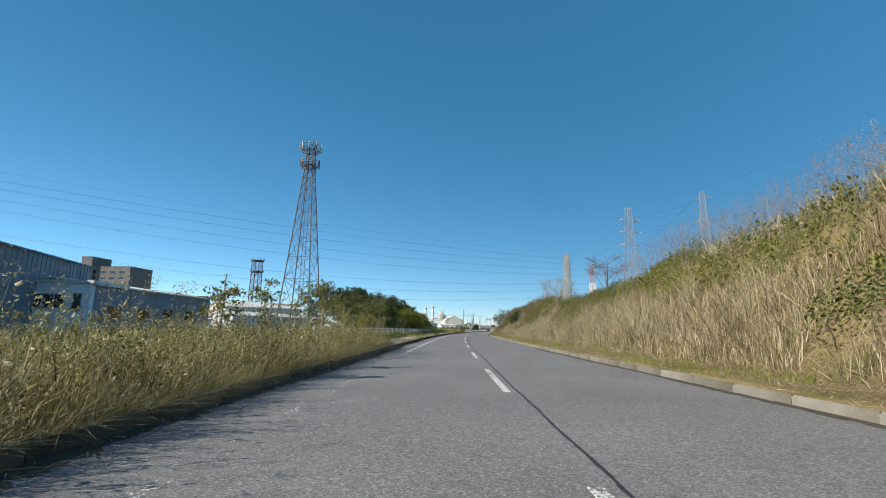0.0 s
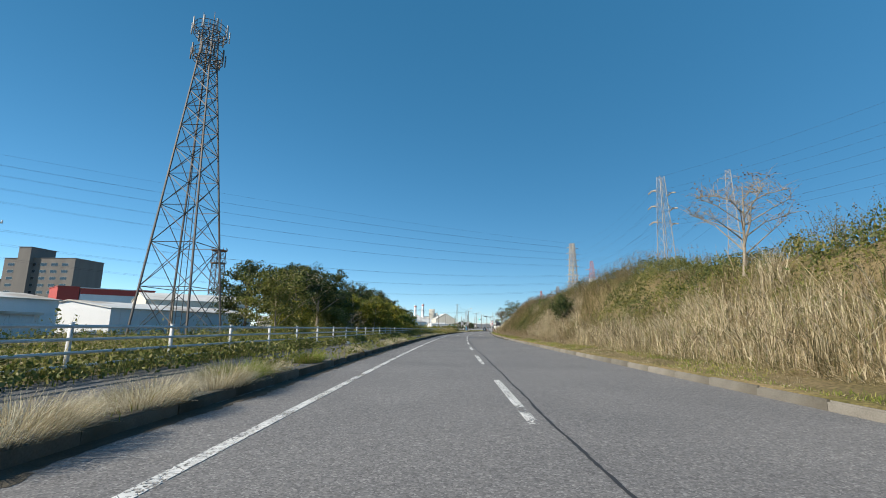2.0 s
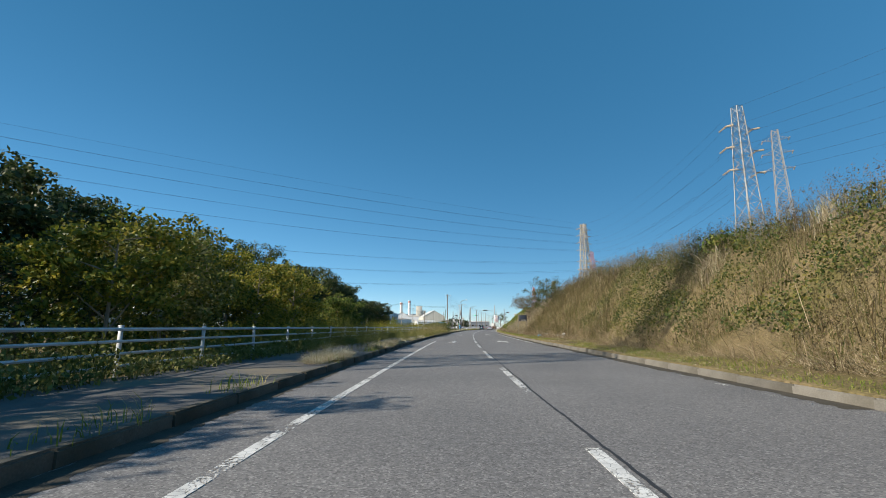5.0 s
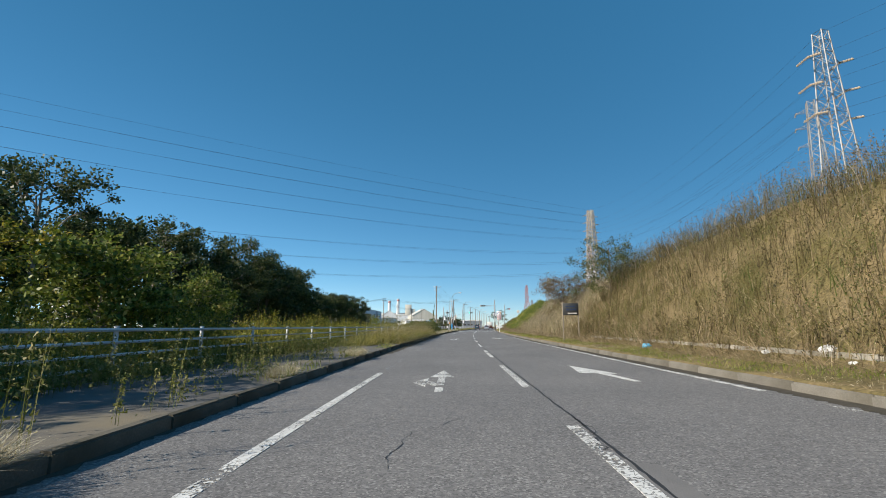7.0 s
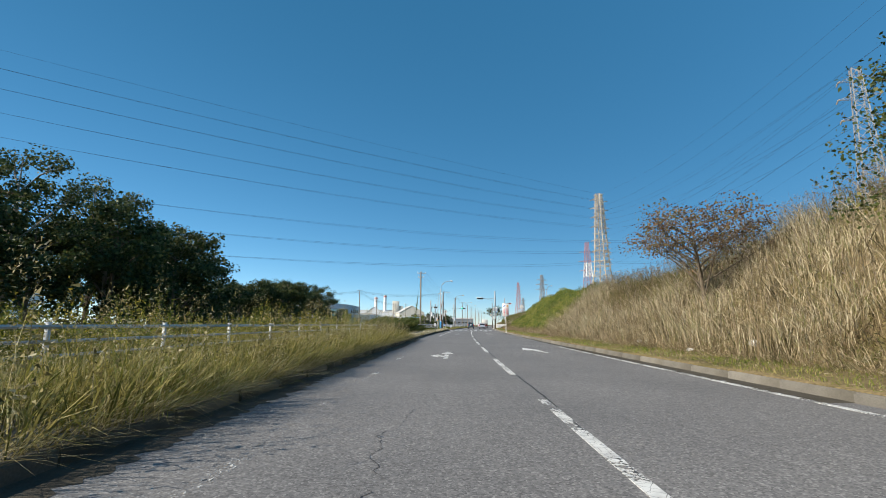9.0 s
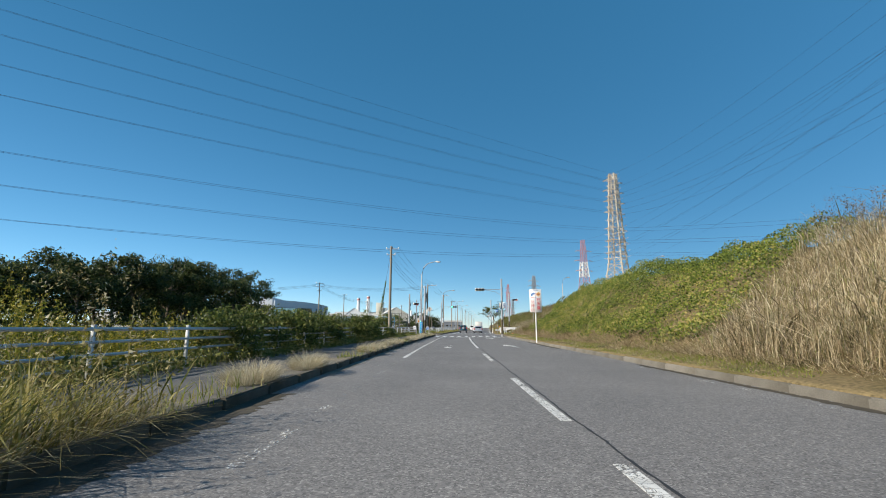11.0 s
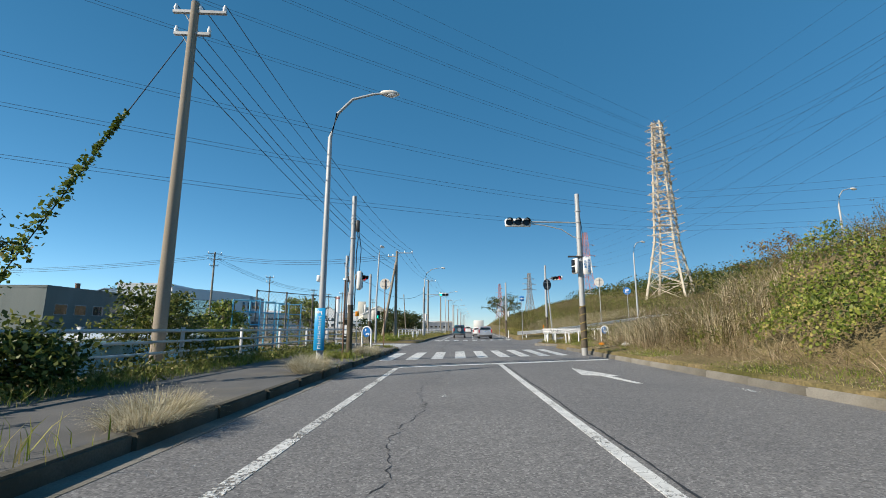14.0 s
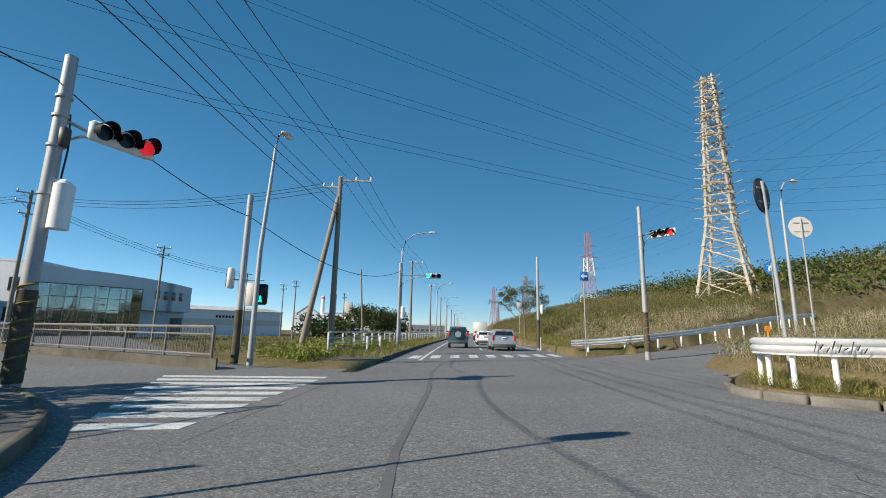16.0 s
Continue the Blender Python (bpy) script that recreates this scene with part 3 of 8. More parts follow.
far_verge = tagged(strip("far_pavement", -5.6, KERB_L - 0.16, 366.5, 520, -0.1, 0.14, PAVING), "asphalt pavement beyond the junction", "pavement", kind="structure")
corner = tagged(plate("corner_pavement", [(KERB_L - 0.17, 345.51), (-3.68, 346.8), (-4.12, 348.25), (-4.76, 349.7), (-5.55, 351.1), (-6.55, 352.42), (-7.72, 353.72), (-9.1, 355.0), (-12.5, 357.95), (-14, 357), (-11, 352), (-7.0, 345.51)], -0.1, 0.145, PAVING),
                "dark asphalt pavement corner at the junction", "pavement", kind="structure")
footpath = B()
near, far = [(KERB_R + 0.2, 347.6, 0.2), (9.5, 348.8, 0.42), (13, 350.2, 0.62), (26, 357.0, 0.95)], [(KERB_R + 0.2, 350.4, 0.2), (9.0, 351.6, 0.42), (12, 353.2, 0.62), (26, 360, 0.95)]
rows = [[footpath.verts.new(at(o, y, z + dz)) for o, y, z in line] for dz in (0, -0.4) for line in (near, far)]
for k in range(3):
    footpath.faces.new((rows[0][k], rows[0][k + 1], rows[1][k + 1], rows[1][k]))
    footpath.faces.new((rows[2][k], rows[2][k + 1], rows[0][k + 1], rows[0][k]))
    footpath.faces.new((rows[1][k], rows[1][k + 1], rows[3][k + 1], rows[3][k]))
footpath.faces.new((rows[0][0], rows[1][0], rows[3][0], rows[2][0]))
tagged(part("crossing_path", footpath, PAVING), "asphalt footpath sloping up from the crossing", "pavement", kind="structure")

# ---------------------------------------------------------------- road markings
lines = tagged(new("road_markings"), "worn white painted road markings", "road marking", kind="structure")
PZ = 0.006
DASH = [57, 70, 82.7, 95.8, 108.9, 122.0, 134.1, 146.3, 158.0, 169.0, 180.0, 191.0, 202.2, 212.6, 223.4, 234.2, 244.8, 255.6, 264.6, 273.0, 285.6]
for y in DASH:
    strip("lane_dash", LINE_D - 0.075, LINE_D + 0.075, y, y + 6.1, 0.001, PZ, OLD_PAINT, lines)
strip("lane_line", LINE_D - 0.075, LINE_D + 0.075, 298.5, 333.2, 0.001, PZ, PAINT, lines)
for y0, y1, mt in ((100, 216, OLD_PAINT), (216, 288, FAINT_PAINT), (288, 331.5, OLD_PAINT)):
    strip("edge_line", LINE_L - 0.075, LINE_L + 0.075, y0, y1, 0.001, PZ, mt, lines)
strip("edge_line", LINE_L - 0.075, LINE_L + 0.075, 40, 100, 0.001, PZ, FAINT_PAINT, lines)
strip("edge_line", LINE_R - 0.07, LINE_R + 0.07, 178, 212, 0.001, PZ, FAINT_PAINT, lines)
strip("edge_line", LINE_R - 0.07, LINE_R + 0.07, 212, 262, 0.001, PZ, OLD_PAINT, lines)
strip("edge_line", LINE_R - 0.07, LINE_R + 0.07, 262, 331, 0.001, PZ, FAINT_PAINT, lines)
for k in range(30):
    y = 384 + 13 * k
    strip("lane_dash", LINE_D - 0.075, LINE_D + 0.075, y, y + 6, 0.001, PZ, PAINT, lines)
strip("edge_line", LINE_L - 0.075, LINE_L + 0.075, 368, 900, 0.001, PZ, PAINT, lines)
strip("edge_line", LINE_R - 0.07, LINE_R + 0.07, 384, 900, 0.001, PZ, PAINT, lines)
plate("stop_line", [(-1.9, 331.7), (6.0, 335.9), (6.0, 336.45), (-1.9, 332.2)], 0.001, PZ, PAINT, lines)
for i in range(9):
    o = -3.05 + 0.97 * i
    a, b = 335.6 + 0.52 * (o + 3), 342.0 + 0.66 * (o + 3)
    plate("crossing_bar", [(o, a), (o + 0.47, a + 0.25), (o + 0.47, b + 0.25), (o, b)], 0.001, PZ, PAINT, lines)
for i in range(9):        # crossing of the side road
    a = i * 0.95
    p, r = (-4.9 - 0.36 * a, 350.6 + 0.98 * a), (-3.75, 350.75 + 0.98 * a)
    plate("crossing_bar", [p, (p[0] - 0.2, p[1] + 0.48), (r[0], r[1] + 0.48), r], 0.001, PZ, PAINT, lines)
for i in range(9):        # crossing past the junction
    o = -2.6 + 0.97 * i
    y = 369.4 + 0.62 * (o + 2.6)
    plate("crossing_bar", [(o, y), (o + 0.47, y + 0.25), (o + 0.47, y + 3.6), (o, y + 3.4)], 0.001, PZ, PAINT, lines)
plate("give_way_bar", [(10.2, 366.6), (14.8, 370.9), (14.6, 371.2), (10.0, 366.9)], 0.03, 0.05, PAINT, lines)


def arrow(o, y, turn, size=1.0, paint=None):
    """A lane arrow; turn: 'left', 'right' or 'both' (ahead and left)."""
    bm = B()

    def poly(pts):
        prism(bm, [tuple(at(o + x * size, y + v * size).xy) for x, v in pts], 0.001, PZ)
    if turn == "both":
        poly([(-0.08, 1.2), (0.08, 1.2), (0.08, 3.0), (0.28, 3.0), (0, 5.0), (-0.28, 3.0), (-0.08, 3.0)])
        poly([(-0.082, 1.0), (-0.082, 1.6), (-0.3, 2.1), (-0.3, 2.7), (-0.62, 1.75), (-0.3, 0.9), (-0.3, 1.45)])
        poly([(-0.08, 0.0), (0.08, 0.0), (0.08, 0.75), (-0.08, 0.75)])
    else:
        s = -1 if turn == "left" else 1
        poly([(-0.08 * s, 0), (0.08 * s, 0), (0.08 * s, 1.9), (0.42 * s, 2.5), (0.42 * s, 1.8), (0.95 * s, 3.0), (0.42 * s, 4.2), (0.42 * s, 3.3), (-0.08 * s, 2.5)][::s])
    return part("lane_arrow", bm, paint, lines)


for y in (211.8, 251.0, 324.3):
    arrow(-0.3, y, "both", paint=FAINT_PAINT if y > 300 else OLD_PAINT)
bm = B()      # the arrow whose shaft has worn away
prism(bm, [tuple(at(-0.3 + x, 298.2 + v).xy) for x, v in [(-0.05, 0.6), (0.14, 0.55), (0.2, 1.9), (-0.03, 2.2), (-0.1, 3.0), (-0.3, 1.5), (-0.2, 1.0)]], 0.001, PZ)
prism(bm, [tuple(at(-0.3 + x, 298.2 + v).xy) for x, v in [(0.0, 3.5), (0.27, 3.55), (0.12, 4.9), (0.06, 4.9)]], 0.001, PZ)
part("lane_arrow", bm, OLD_PAINT, lines)
for y in (213.8, 255.5, 300.0, 326.5):
    bm = B()
    prism(bm, [tuple(at(3.6 + x, y + v).xy) for x, v in [(0.35, 0), (0.5, 0), (0.3, 2.0), (0.55, 2.0), (-0.1, 4.8), (-0.35, 2.3), (0.08, 2.1)]], 0.001, PZ)
    part("lane_arrow", bm, PAINT, lines)
for y in range(283, 330, 6):   # slanted shoulder bars
    plate("shoulder_bar", [(-2.75, y), (-2.3, y + 0.5), (-2.3, y + 0.85), (-2.75, y + 0.35)], 0.001, PZ - 0.002, FAINT_PAINT, lines)


def crack(o0, o1, y0, y1, width, seed, wander=0.12, name="crack", material=None):
    """A crack or tarred seam that wanders between two places on the road."""
    g = np.random.default_rng(seed)
    n = max(8, int((y1 - y0) / (0.1 if name == "crack" else 0.13)))
    w = np.cumsum(g.normal(0, wander * 0.22, n)) + g.normal(0, 0.012 if name == "crack" else 0.002, n)
    w -= np.linspace(0, w[-1], n)
    v, f = [], []
    for i, t in enumerate(np.linspace(0, 1, n)):
        y, o = y0 + (y1 - y0) * t, o0 + (o1 - o0) * t + w[i]
        d = width * (g.uniform(0.02, 0.5) ** 1.3 if name == "crack" else g.uniform(0.5, 1.0))
        v += [at(o - d, y, 0.0035), at(o + d, y, 0.0035)]
    f = [(2 * i, 2 * i + 1, 2 * i + 3, 2 * i + 2) for i in range(n - 1)]
    return arrays(name, v, [np.array(f)], material or TAR, road)


for a, b, w in ((60, 182, 0.026), (182, 298, 0.022), (298, 334, 0.02)):
    crack(LINE_D + 0.13, LINE_D + 0.13, a, b, w, a, 0.02, "tar_seam")
for i, (o0, o1, y0, y1, w) in enumerate([(-0.9, -0.6, 277, 286, 0.022), (-0.2, -0.1, 283, 291, 0.02), (-0.95, -0.7, 217, 226, 0.016), (-0.45, -0.5, 232, 246, 0.016), (-0.9, -0.55, 294, 306, 0.02),
                                           (-0.75, -0.4, 318, 333, 0.024), (4.2, 2.6, 338, 350, 0.02), (3.0, 4.9, 347, 366, 0.02), (-0.4, -0.5, 104, 107, 0.02), (-0.7, -0.8, 134, 136, 0.02)]):
    crack(o0, o1, y0, y1, w, i + 5, 0.16)
for i, (o0, o1, y0, y1, w) in enumerate([(-0.55, -0.5, 206.2, 207.9, 0.02), (-0.2, 0.1, 208.2, 208.9, 0.014), (0.3, 0.75, 208.6, 208.9, 0.02), (1.46, 1.6, 207.0, 208.9, 0.07), (1.0, 1.4, 207.6, 208.1, 0.014), (-1.2, -0.9, 208.2, 208.6, 0.016)]):
    crack(o0, o1, y0, y1, w, 60 + i, 0.1)
OLD_ASPHALT = worn("patched_asphalt", (0.148, 0.144, 0.143), (0.2, 0.195, 0.192), 3, 70, 0.92, 0, 0.3, 0.2)
plate("asphalt_patch", [(1.28, 197.3), (1.72, 197.1), (1.8, 206.4), (1.4, 206.6)], 0.0005, 0.0026, OLD_ASPHALT, road)
MUD_AND_SHADE = worn("gutter_mud", (0.05, 0.045, 0.035), (0.1, 0.088, 0.07), 3, 40, 0.95, 0, 0.4, 0.15)
for i, (y0, y1, w) in enumerate([(70, 112, 0.18), (178, 206, 0.3), (204, 236, 0.34), (240, 262, 0.4), (262, 284, 0.16), (298, 312, 0.2)]):
    crack(KERB_R - 0.16, KERB_R - 0.16, y0, y1, w, 80 + i, 0.05, "gutter_mud", MUD_AND_SHADE)
# on the left the mud is widened to paint the kerb's shadow dark
for i, (y0, y1, w) in enumerate([(60, 119, 0.4), (119, 186, 0.22), (186, 226, 0.22), (226, 276, 0.4)]):
    crack(KERB_L + 0.11, KERB_L + 0.11, y0, y1, w, 90 + i, 0.05, "gutter_mud", MUD_AND_SHADE)
strip("gutter", KERB_L + 0.004, KERB_L + 0.3, 280, 331, 0.0005, 0.0045, KERB_GREY, road)
CABLE_SHADOW = worn("tyre_mark", (0.11, 0.108, 0.106), (0.15, 0.147, 0.145), 2, 60, 0.9, 0, 0.2, 0.2)
bend = [(-4.05, 344.0), (-3.92, 347.6), (-3.88, 349.5), (-3.72, 351.4), (-3.38, 355.2), (-3.08, 361.0), (-2.4, 366.5)]
edge = []
for k in range(61):      # a cable's shadow painted on the asphalt, bending across the junction
    t = k / 60 * (len(bend) - 1)
    i = min(int(t), len(bend) - 2)
    p0, p1 = Vector((*bend[i], 0)), Vector((*bend[i + 1], 0))
    c = p0.lerp(p1, t - i)
    w = 0.05 + 0.02 * noise.noise((k * 0.7, 0, 3))
    edge += [(c.x - w, c.y, 0.004), (c.x + w, c.y, 0.004)]
arrays("tyre_mark", edge, [np.array([(2 * k, 2 * k + 1, 2 * k + 3, 2 * k + 2) for k in range(60)])], CABLE_SHADOW, road)
# ---------------------------------------------------------------- kerbs: single stones
def kerb(name, o0, o1, y0, y1, height, length, material, label):
    base = tagged(new(name), label, "kerb", kind="structure")
    bm = B()
    w = abs(o1 - o0)
    prism(bm, [(-w / 2, -length / 2 + 0.004), (w / 2, -length / 2 + 0.004), (w / 2, length / 2 - 0.004), (-w / 2, length / 2 - 0.004)], -0.15, height)
    top = [e for e in bm.edges if all(v.co.z > height - 1e-4 for v in e.verts)]
    bmesh.ops.bevel(bm, geom=top, offset=0.025, segments=2, affect="EDGES")
    first = part("kerb_stone", bm, material, base)
    n = int((y1 - y0) / length)
    g = np.random.default_rng(int(y0) + 3)
    for i in range(n):
        y = y0 + (i + 0.5) * length
        ob = first if i == 0 else new("kerb_stone", first.data)
        ob.parent = base
        ob.matrix_basis = Matrix.Translation(at((o0 + o1) / 2 + g.normal(0, 0.006), y, g.normal(0, 0.006))) @ Matrix.Rotation(-heading(y), 4, "Z")
    return base


kerb("kerb_left", KERB_L - 0.16, KERB_L, 60, 345.6, 0.17, 2.0, DARK_KERB, "dark mossy concrete kerb along the pavement")
kerb("kerb_right", KERB_R, KERB_R + 0.18, 60, 346.0, 0.17, 2.0, KERB_GREY, "stained grey concrete kerb below the bank")
kerb("kerb_far", KERB_R, KERB_R + 0.18, 382, 460, 0.17, 2.0, KERB_GREY, "stained grey concrete kerb beyond the junction")
kerb("kerb_far_left", KERB_L - 0.16, KERB_L, 366.5, 460, 0.16, 2.0, DARK_KERB, "dark concrete kerb beyond the junction")
corner_kerb = tagged(new("kerb_corner"), "dark concrete kerb stones round the junction corner", "kerb", kind="structure")
arc = [at(o, y) for o, y in ((-3.35, 345.6), (-3.5, 346.8), (-3.95, 348.2), (-4.6, 349.6), (-5.4, 351.0), (-6.4, 352.3), (-7.6, 353.6), (-9.0, 354.9), (-10.6, 356.2), (-12.4, 357.8))]
for p, q in zip(arc, arc[1:]):
    bm = B()
    box(bm, 0.012, 0.0, -0.15, (q - p).length - 0.012, 0.16, 0.16, 0.03)
    ob = part("kerb_stone", bm, DARK_KERB, corner_kerb)
    ob.matrix_basis = Matrix.Translation(p) @ Matrix.Rotation(math.atan2(q.y - p.y, q.x - p.x), 4, "Z")

# ---------------------------------------------------------------- plants of the bank
def bank_kind(o, y):
    n = noise.noise((o * 0.16, y * 0.07, 1.3))
    m = noise.noise((o * 0.4, y * 0.3, 5.1))
    up = (o - 8.0) / 5.5
    if y < 114:
        if m > 0.33:
            return "ivy" if up < 0.35 else "olive"
        if up > 0.55 and m + n > 0.05:
            return "weed"
        return "dry" if n > -0.22 or up < 0.5 else "olive"
    if y < 152:
        return "dry" if up < 0.34 + 0.6 * n + 0.5 * m else ("ivy" if m > 0.08 else ("weed" if m < -0.2 else "olive"))
    if y < 183:
        return "dry" if 157 < y < 176 and up < 0.45 + 0.6 * n else ("ivy" if m > 0.2 else "weed")
    if y < 209:
        return "ivy" if m > -0.08 and up < 0.95 else ("dry" if m < -0.42 else "weed")
    if y < 243:
        return "weed"
    if y < 284:
        return "dry" if up < 0.8 + 0.7 * n + 0.25 * m else "weed"
    if y < 331 + 8 * m:
        return "vine"
    return "dry" if n + m > 0.22 else ("olive" if m > -0.05 else "weed")


def bank_places(kind, n, seed, o0=8.0, o1=19.0, y0=72, y1=349, thin=16.0):
    def keep(o, y, r):
        return bank_kind(o, y) == kind and r < (1.0 if o < 14 else max(0.15, 1 - (o - 14) / 5)) and not (y > 341 and o < 8.6)
    return scatter(o0, o1, y0, y1, n, seed, keep)


def sizes(n, lo, hi, seed):
    return np.random.default_rng(seed).uniform(lo, hi, n)


def over(p):
    """Offsets of the places p from the road's datum."""
    return p[:, 0] - np.array([road_x(b) for b in p[:, 1]])


def clumped(p, lo, hi, seed, scale=1.1):
    """Heights that rise and fall from clump to clump."""
    k = np.array([noise.noise((a * scale, b * scale, 2.2)) for a, b, _ in p])
    return np.clip(0.55 + 0.9 * k, 0.15, 1.15) * (hi - lo) * np.random.default_rng(seed).uniform(0.6, 1.1, len(p)) + lo


p = bank_places("dry", 330000, 11)
n = len(p)
tagged(arrays("dry_reeds", *blades(p, clumped(p, 0.3, 1.8, 12, 0.9), sizes(n, 0.006, 0.024, 13), 0.3, 0.9, 14), DRY), "tall dry straw-coloured reeds on the bank", "reeds", kind="stuff")
q = p[::5]
tagged(arrays("fallen_reeds", *arching(q + np.c_[np.zeros((len(q), 2)), sizes(len(q), 0.0, 0.7, 15)], sizes(len(q), 0.4, 1.2, 16), sizes(len(q), 0.01, 0.032, 17), 0.9, 0.9, 18, (-1, -0.2), 0.4), DRY), "bent and fallen straw among the reeds", "reeds", kind="stuff")
q = p[::12]
h = clumped(q, 0.9, 1.9, 19)
tagged(arrays("reed_heads", *merge(blades(q, h, sizes(len(q), 0.005, 0.009, 20), 0.12, 0.4, 25), seeds(q + np.c_[np.zeros((len(q), 2)), h * 0.93], 5, (0.035, 0.035, 0.13), 0.016, 26)), PLUME), "thin feathery heads of dry reeds", "reeds", kind="stuff")
p = bank_places("weed", 62000, 21)
tagged(arrays("brown_weeds", *stems_with_leaves(p, clumped(p, 0.5, 1.7, 22, 0.8), sizes(len(p), 0.01, 0.024, 23), 0.032, 14, 24, 0.24, 0.15, 0.1), WEED), "dense brownish green weeds on the bank", "weeds", kind="stuff")
q = p[::3]
tagged(arrays("tangled_stems", *arching(q + np.c_[np.zeros((len(q), 2)), sizes(len(q), 0.0, 0.5, 27)], sizes(len(q), 0.5, 1.5, 28), sizes(len(q), 0.008, 0.02, 29), 0.8, 0.5, 30, (-1, 0), 0.3), DEAD), "tangled dead stems among the weeds", "dead stalks", kind="stuff")
p = bank_places("olive", 46000, 31)
tagged(arrays("olive_weeds", *stems_with_leaves(p, clumped(p, 0.4, 1.4, 32, 0.8), sizes(len(p), 0.01, 0.022, 33), 0.07, 9, 34, 0.2, 0.12, 0.12), OLIVE), "olive green weeds among the reeds", "weeds", kind="stuff")
p = bank_places("ivy", 420000, 45, 8.6, 16)
lump = np.array([0.3 + 0.6 * noise.noise((a * 0.6, b * 0.6, c)) for a, b, c in p])
p = p + np.c_[np.zeros((len(p), 2)), sizes(len(p), 0.0, 0.6, 46) + np.clip(lump, 0, 1)]
tagged(arrays("climbing_weeds", *leaves(p, sizes(len(p), 0.04, 0.1, 47), 0.3, 48, 1.3, (-0.75, -0.2, 0.65)), WOODLEAF), "dull green creeper over dead weeds", "creeper", kind="stuff")
p = bank_places("vine", 520000, 41, 8.3, 16)
lump = np.array([0.3 + 0.75 * noise.noise((a * 0.55, b * 0.55, c)) for a, b, c in p])
p = p + np.c_[np.zeros((len(p), 2)), sizes(len(p), 0.0, 0.5, 42) + np.clip(lump, 0, 1)]
tagged(arrays("bank_vines", *leaves(p, sizes(len(p), 0.045, 0.105, 43), 0.35, 44, 1.15, (-0.75, -0.2, 0.65)), VINE), "broad-leaved green creeper covering the bank", "creeper", kind="stuff")
# dead stalks along the toe, thatch and short grass on the verge
p = scatter(7.5, 9.8, 150, 345, 30000, 51, lambda o, y, r: r < 1.25 - abs(o - 8.2) / 1.5)
tagged(arrays("dead_stalks", *arching(p, sizes(len(p), 0.25, 0.95, 52), sizes(len(p), 0.006, 0.015, 53), 1.1, 0.7, 54, (-1, 0), 0.5), DEAD), "dead brown stalks tangled along the foot of the bank", "dead stalks", kind="stuff")
p = scatter(7.7, 9.3, 72, 286, 36000, 55, lambda o, y, r: r < 1.1 - abs(o - 8.2) / 1.1 and not 183 < y < 240)
tagged(arrays("straw_thatch", *arching(p, sizes(len(p), 0.2, 0.65, 56), sizes(len(p), 0.006, 0.018, 57), 1.0, 1.1, 58, (-1, 0), 0.5), DRY), "straw thatch hanging over the verge", "straw", kind="stuff")
p = scatter(6.5, 8.6, 72, 349, 60000, 59, lambda o, y, r: noise.noise((o * 0.9, y * 0.22, 19)) > -0.2)
p[:, 2] += 0.03
tagged(arrays("straw_litter", *leaves(p, sizes(len(p), 0.005, 0.012, 60), 0.35, 65, 14.0, three=True), DRY), "straw litter on the verge", "straw", kind="stuff")
p = scatter(6.5, 8.7, 72, 349, 90000, 61, lambda o, y, r: noise.noise((o * 0.8, y * 0.18, 9)) > (-0.25 if 236 < y < 335 else -0.05))
p[:, 2] += 0.015
tagged(arrays("verge_grass", *blades(p, sizes(len(p), 0.03, 0.13, 62), sizes(len(p), 0.007, 0.018, 63), 0.6, 1.0, 64), MOSSGRASS), "short yellow-green grass on the verge", "grass", kind="stuff")
# tall stalks against the sky along the crest
p = scatter(11.8, 16, 72, 112, 1500, 71)
h = sizes(len(p), 1.3, 2.5, 72)
top = p + np.c_[np.zeros((len(p), 2)), h * 0.92]
tagged(arrays("crest_reeds", *merge(blades(p, h, sizes(len(p), 0.008, 0.014, 74), 0.1, 0.3, 75), seeds(top, 26, (0.05, 0.05, 0.17), 0.02, 76)), PLUME), "tall purplish feathery reeds along the crest", "reeds", kind="stuff")
p = scatter(11.5, 16, 150, 284, 4000, 78, lambda o, y, r: y > 186 or r < 0.5)
h = sizes(len(p), 1.1, 1.75, 79)
top = p + np.c_[np.zeros((len(p), 2)), h * 0.9]
tagged(arrays("crest_stalks", *merge(blades(p, h, sizes(len(p), 0.008, 0.014, 80), 0.08, 0.2, 82), seeds(top, 14, (0.04, 0.04, 0.12), 0.026, 83)), SEEDHEAD), "brown seed stalks along the crest", "weeds", kind="stuff")

# ---------------------------------------------------------------- plants on the left
p = scatter(-9.5, -3.42, 64, 119, 60000, 81, lambda o, y, r: o < -3.42 - 3.9 * smooth(104, 110, y) and r < 1.1 + (o + 4) / 9)
p[:, 2] = np.maximum(p[:, 2], 0.1)
h = clumped(p, 0.4, 1.35, 82, 1.6) * (0.62 + 0.38 * np.clip((-over(p) - 3.4) / 1.3, 0, 1))
tagged(arrays("tall_grass", *arching(p, h, sizes(len(p), 0.005, 0.02, 83), 0.3, 0.75, 84, (1, -0.2), 0.35), GOLD), "tall golden grass overgrowing the pavement", "grass", kind="stuff")
q = p[::5]
hq = h[::5] * sizes(len(q), 0.9, 1.15, 85)
tagged(arrays("seeding_grass", *merge(stems_with_leaves(q, hq, sizes(len(q), 0.004, 0.008, 86), 0.026, 7, 87, 0.2, 0.3, 0.09), seeds(q[::2] + np.c_[np.zeros((len(q[::2]), 2)), hq[::2]], 6, (0.06, 0.06, 0.06), 0.014, 88, 3.4)), GOLD), "seeding grass and dry leaves in the tall grass", "grass", kind="stuff")
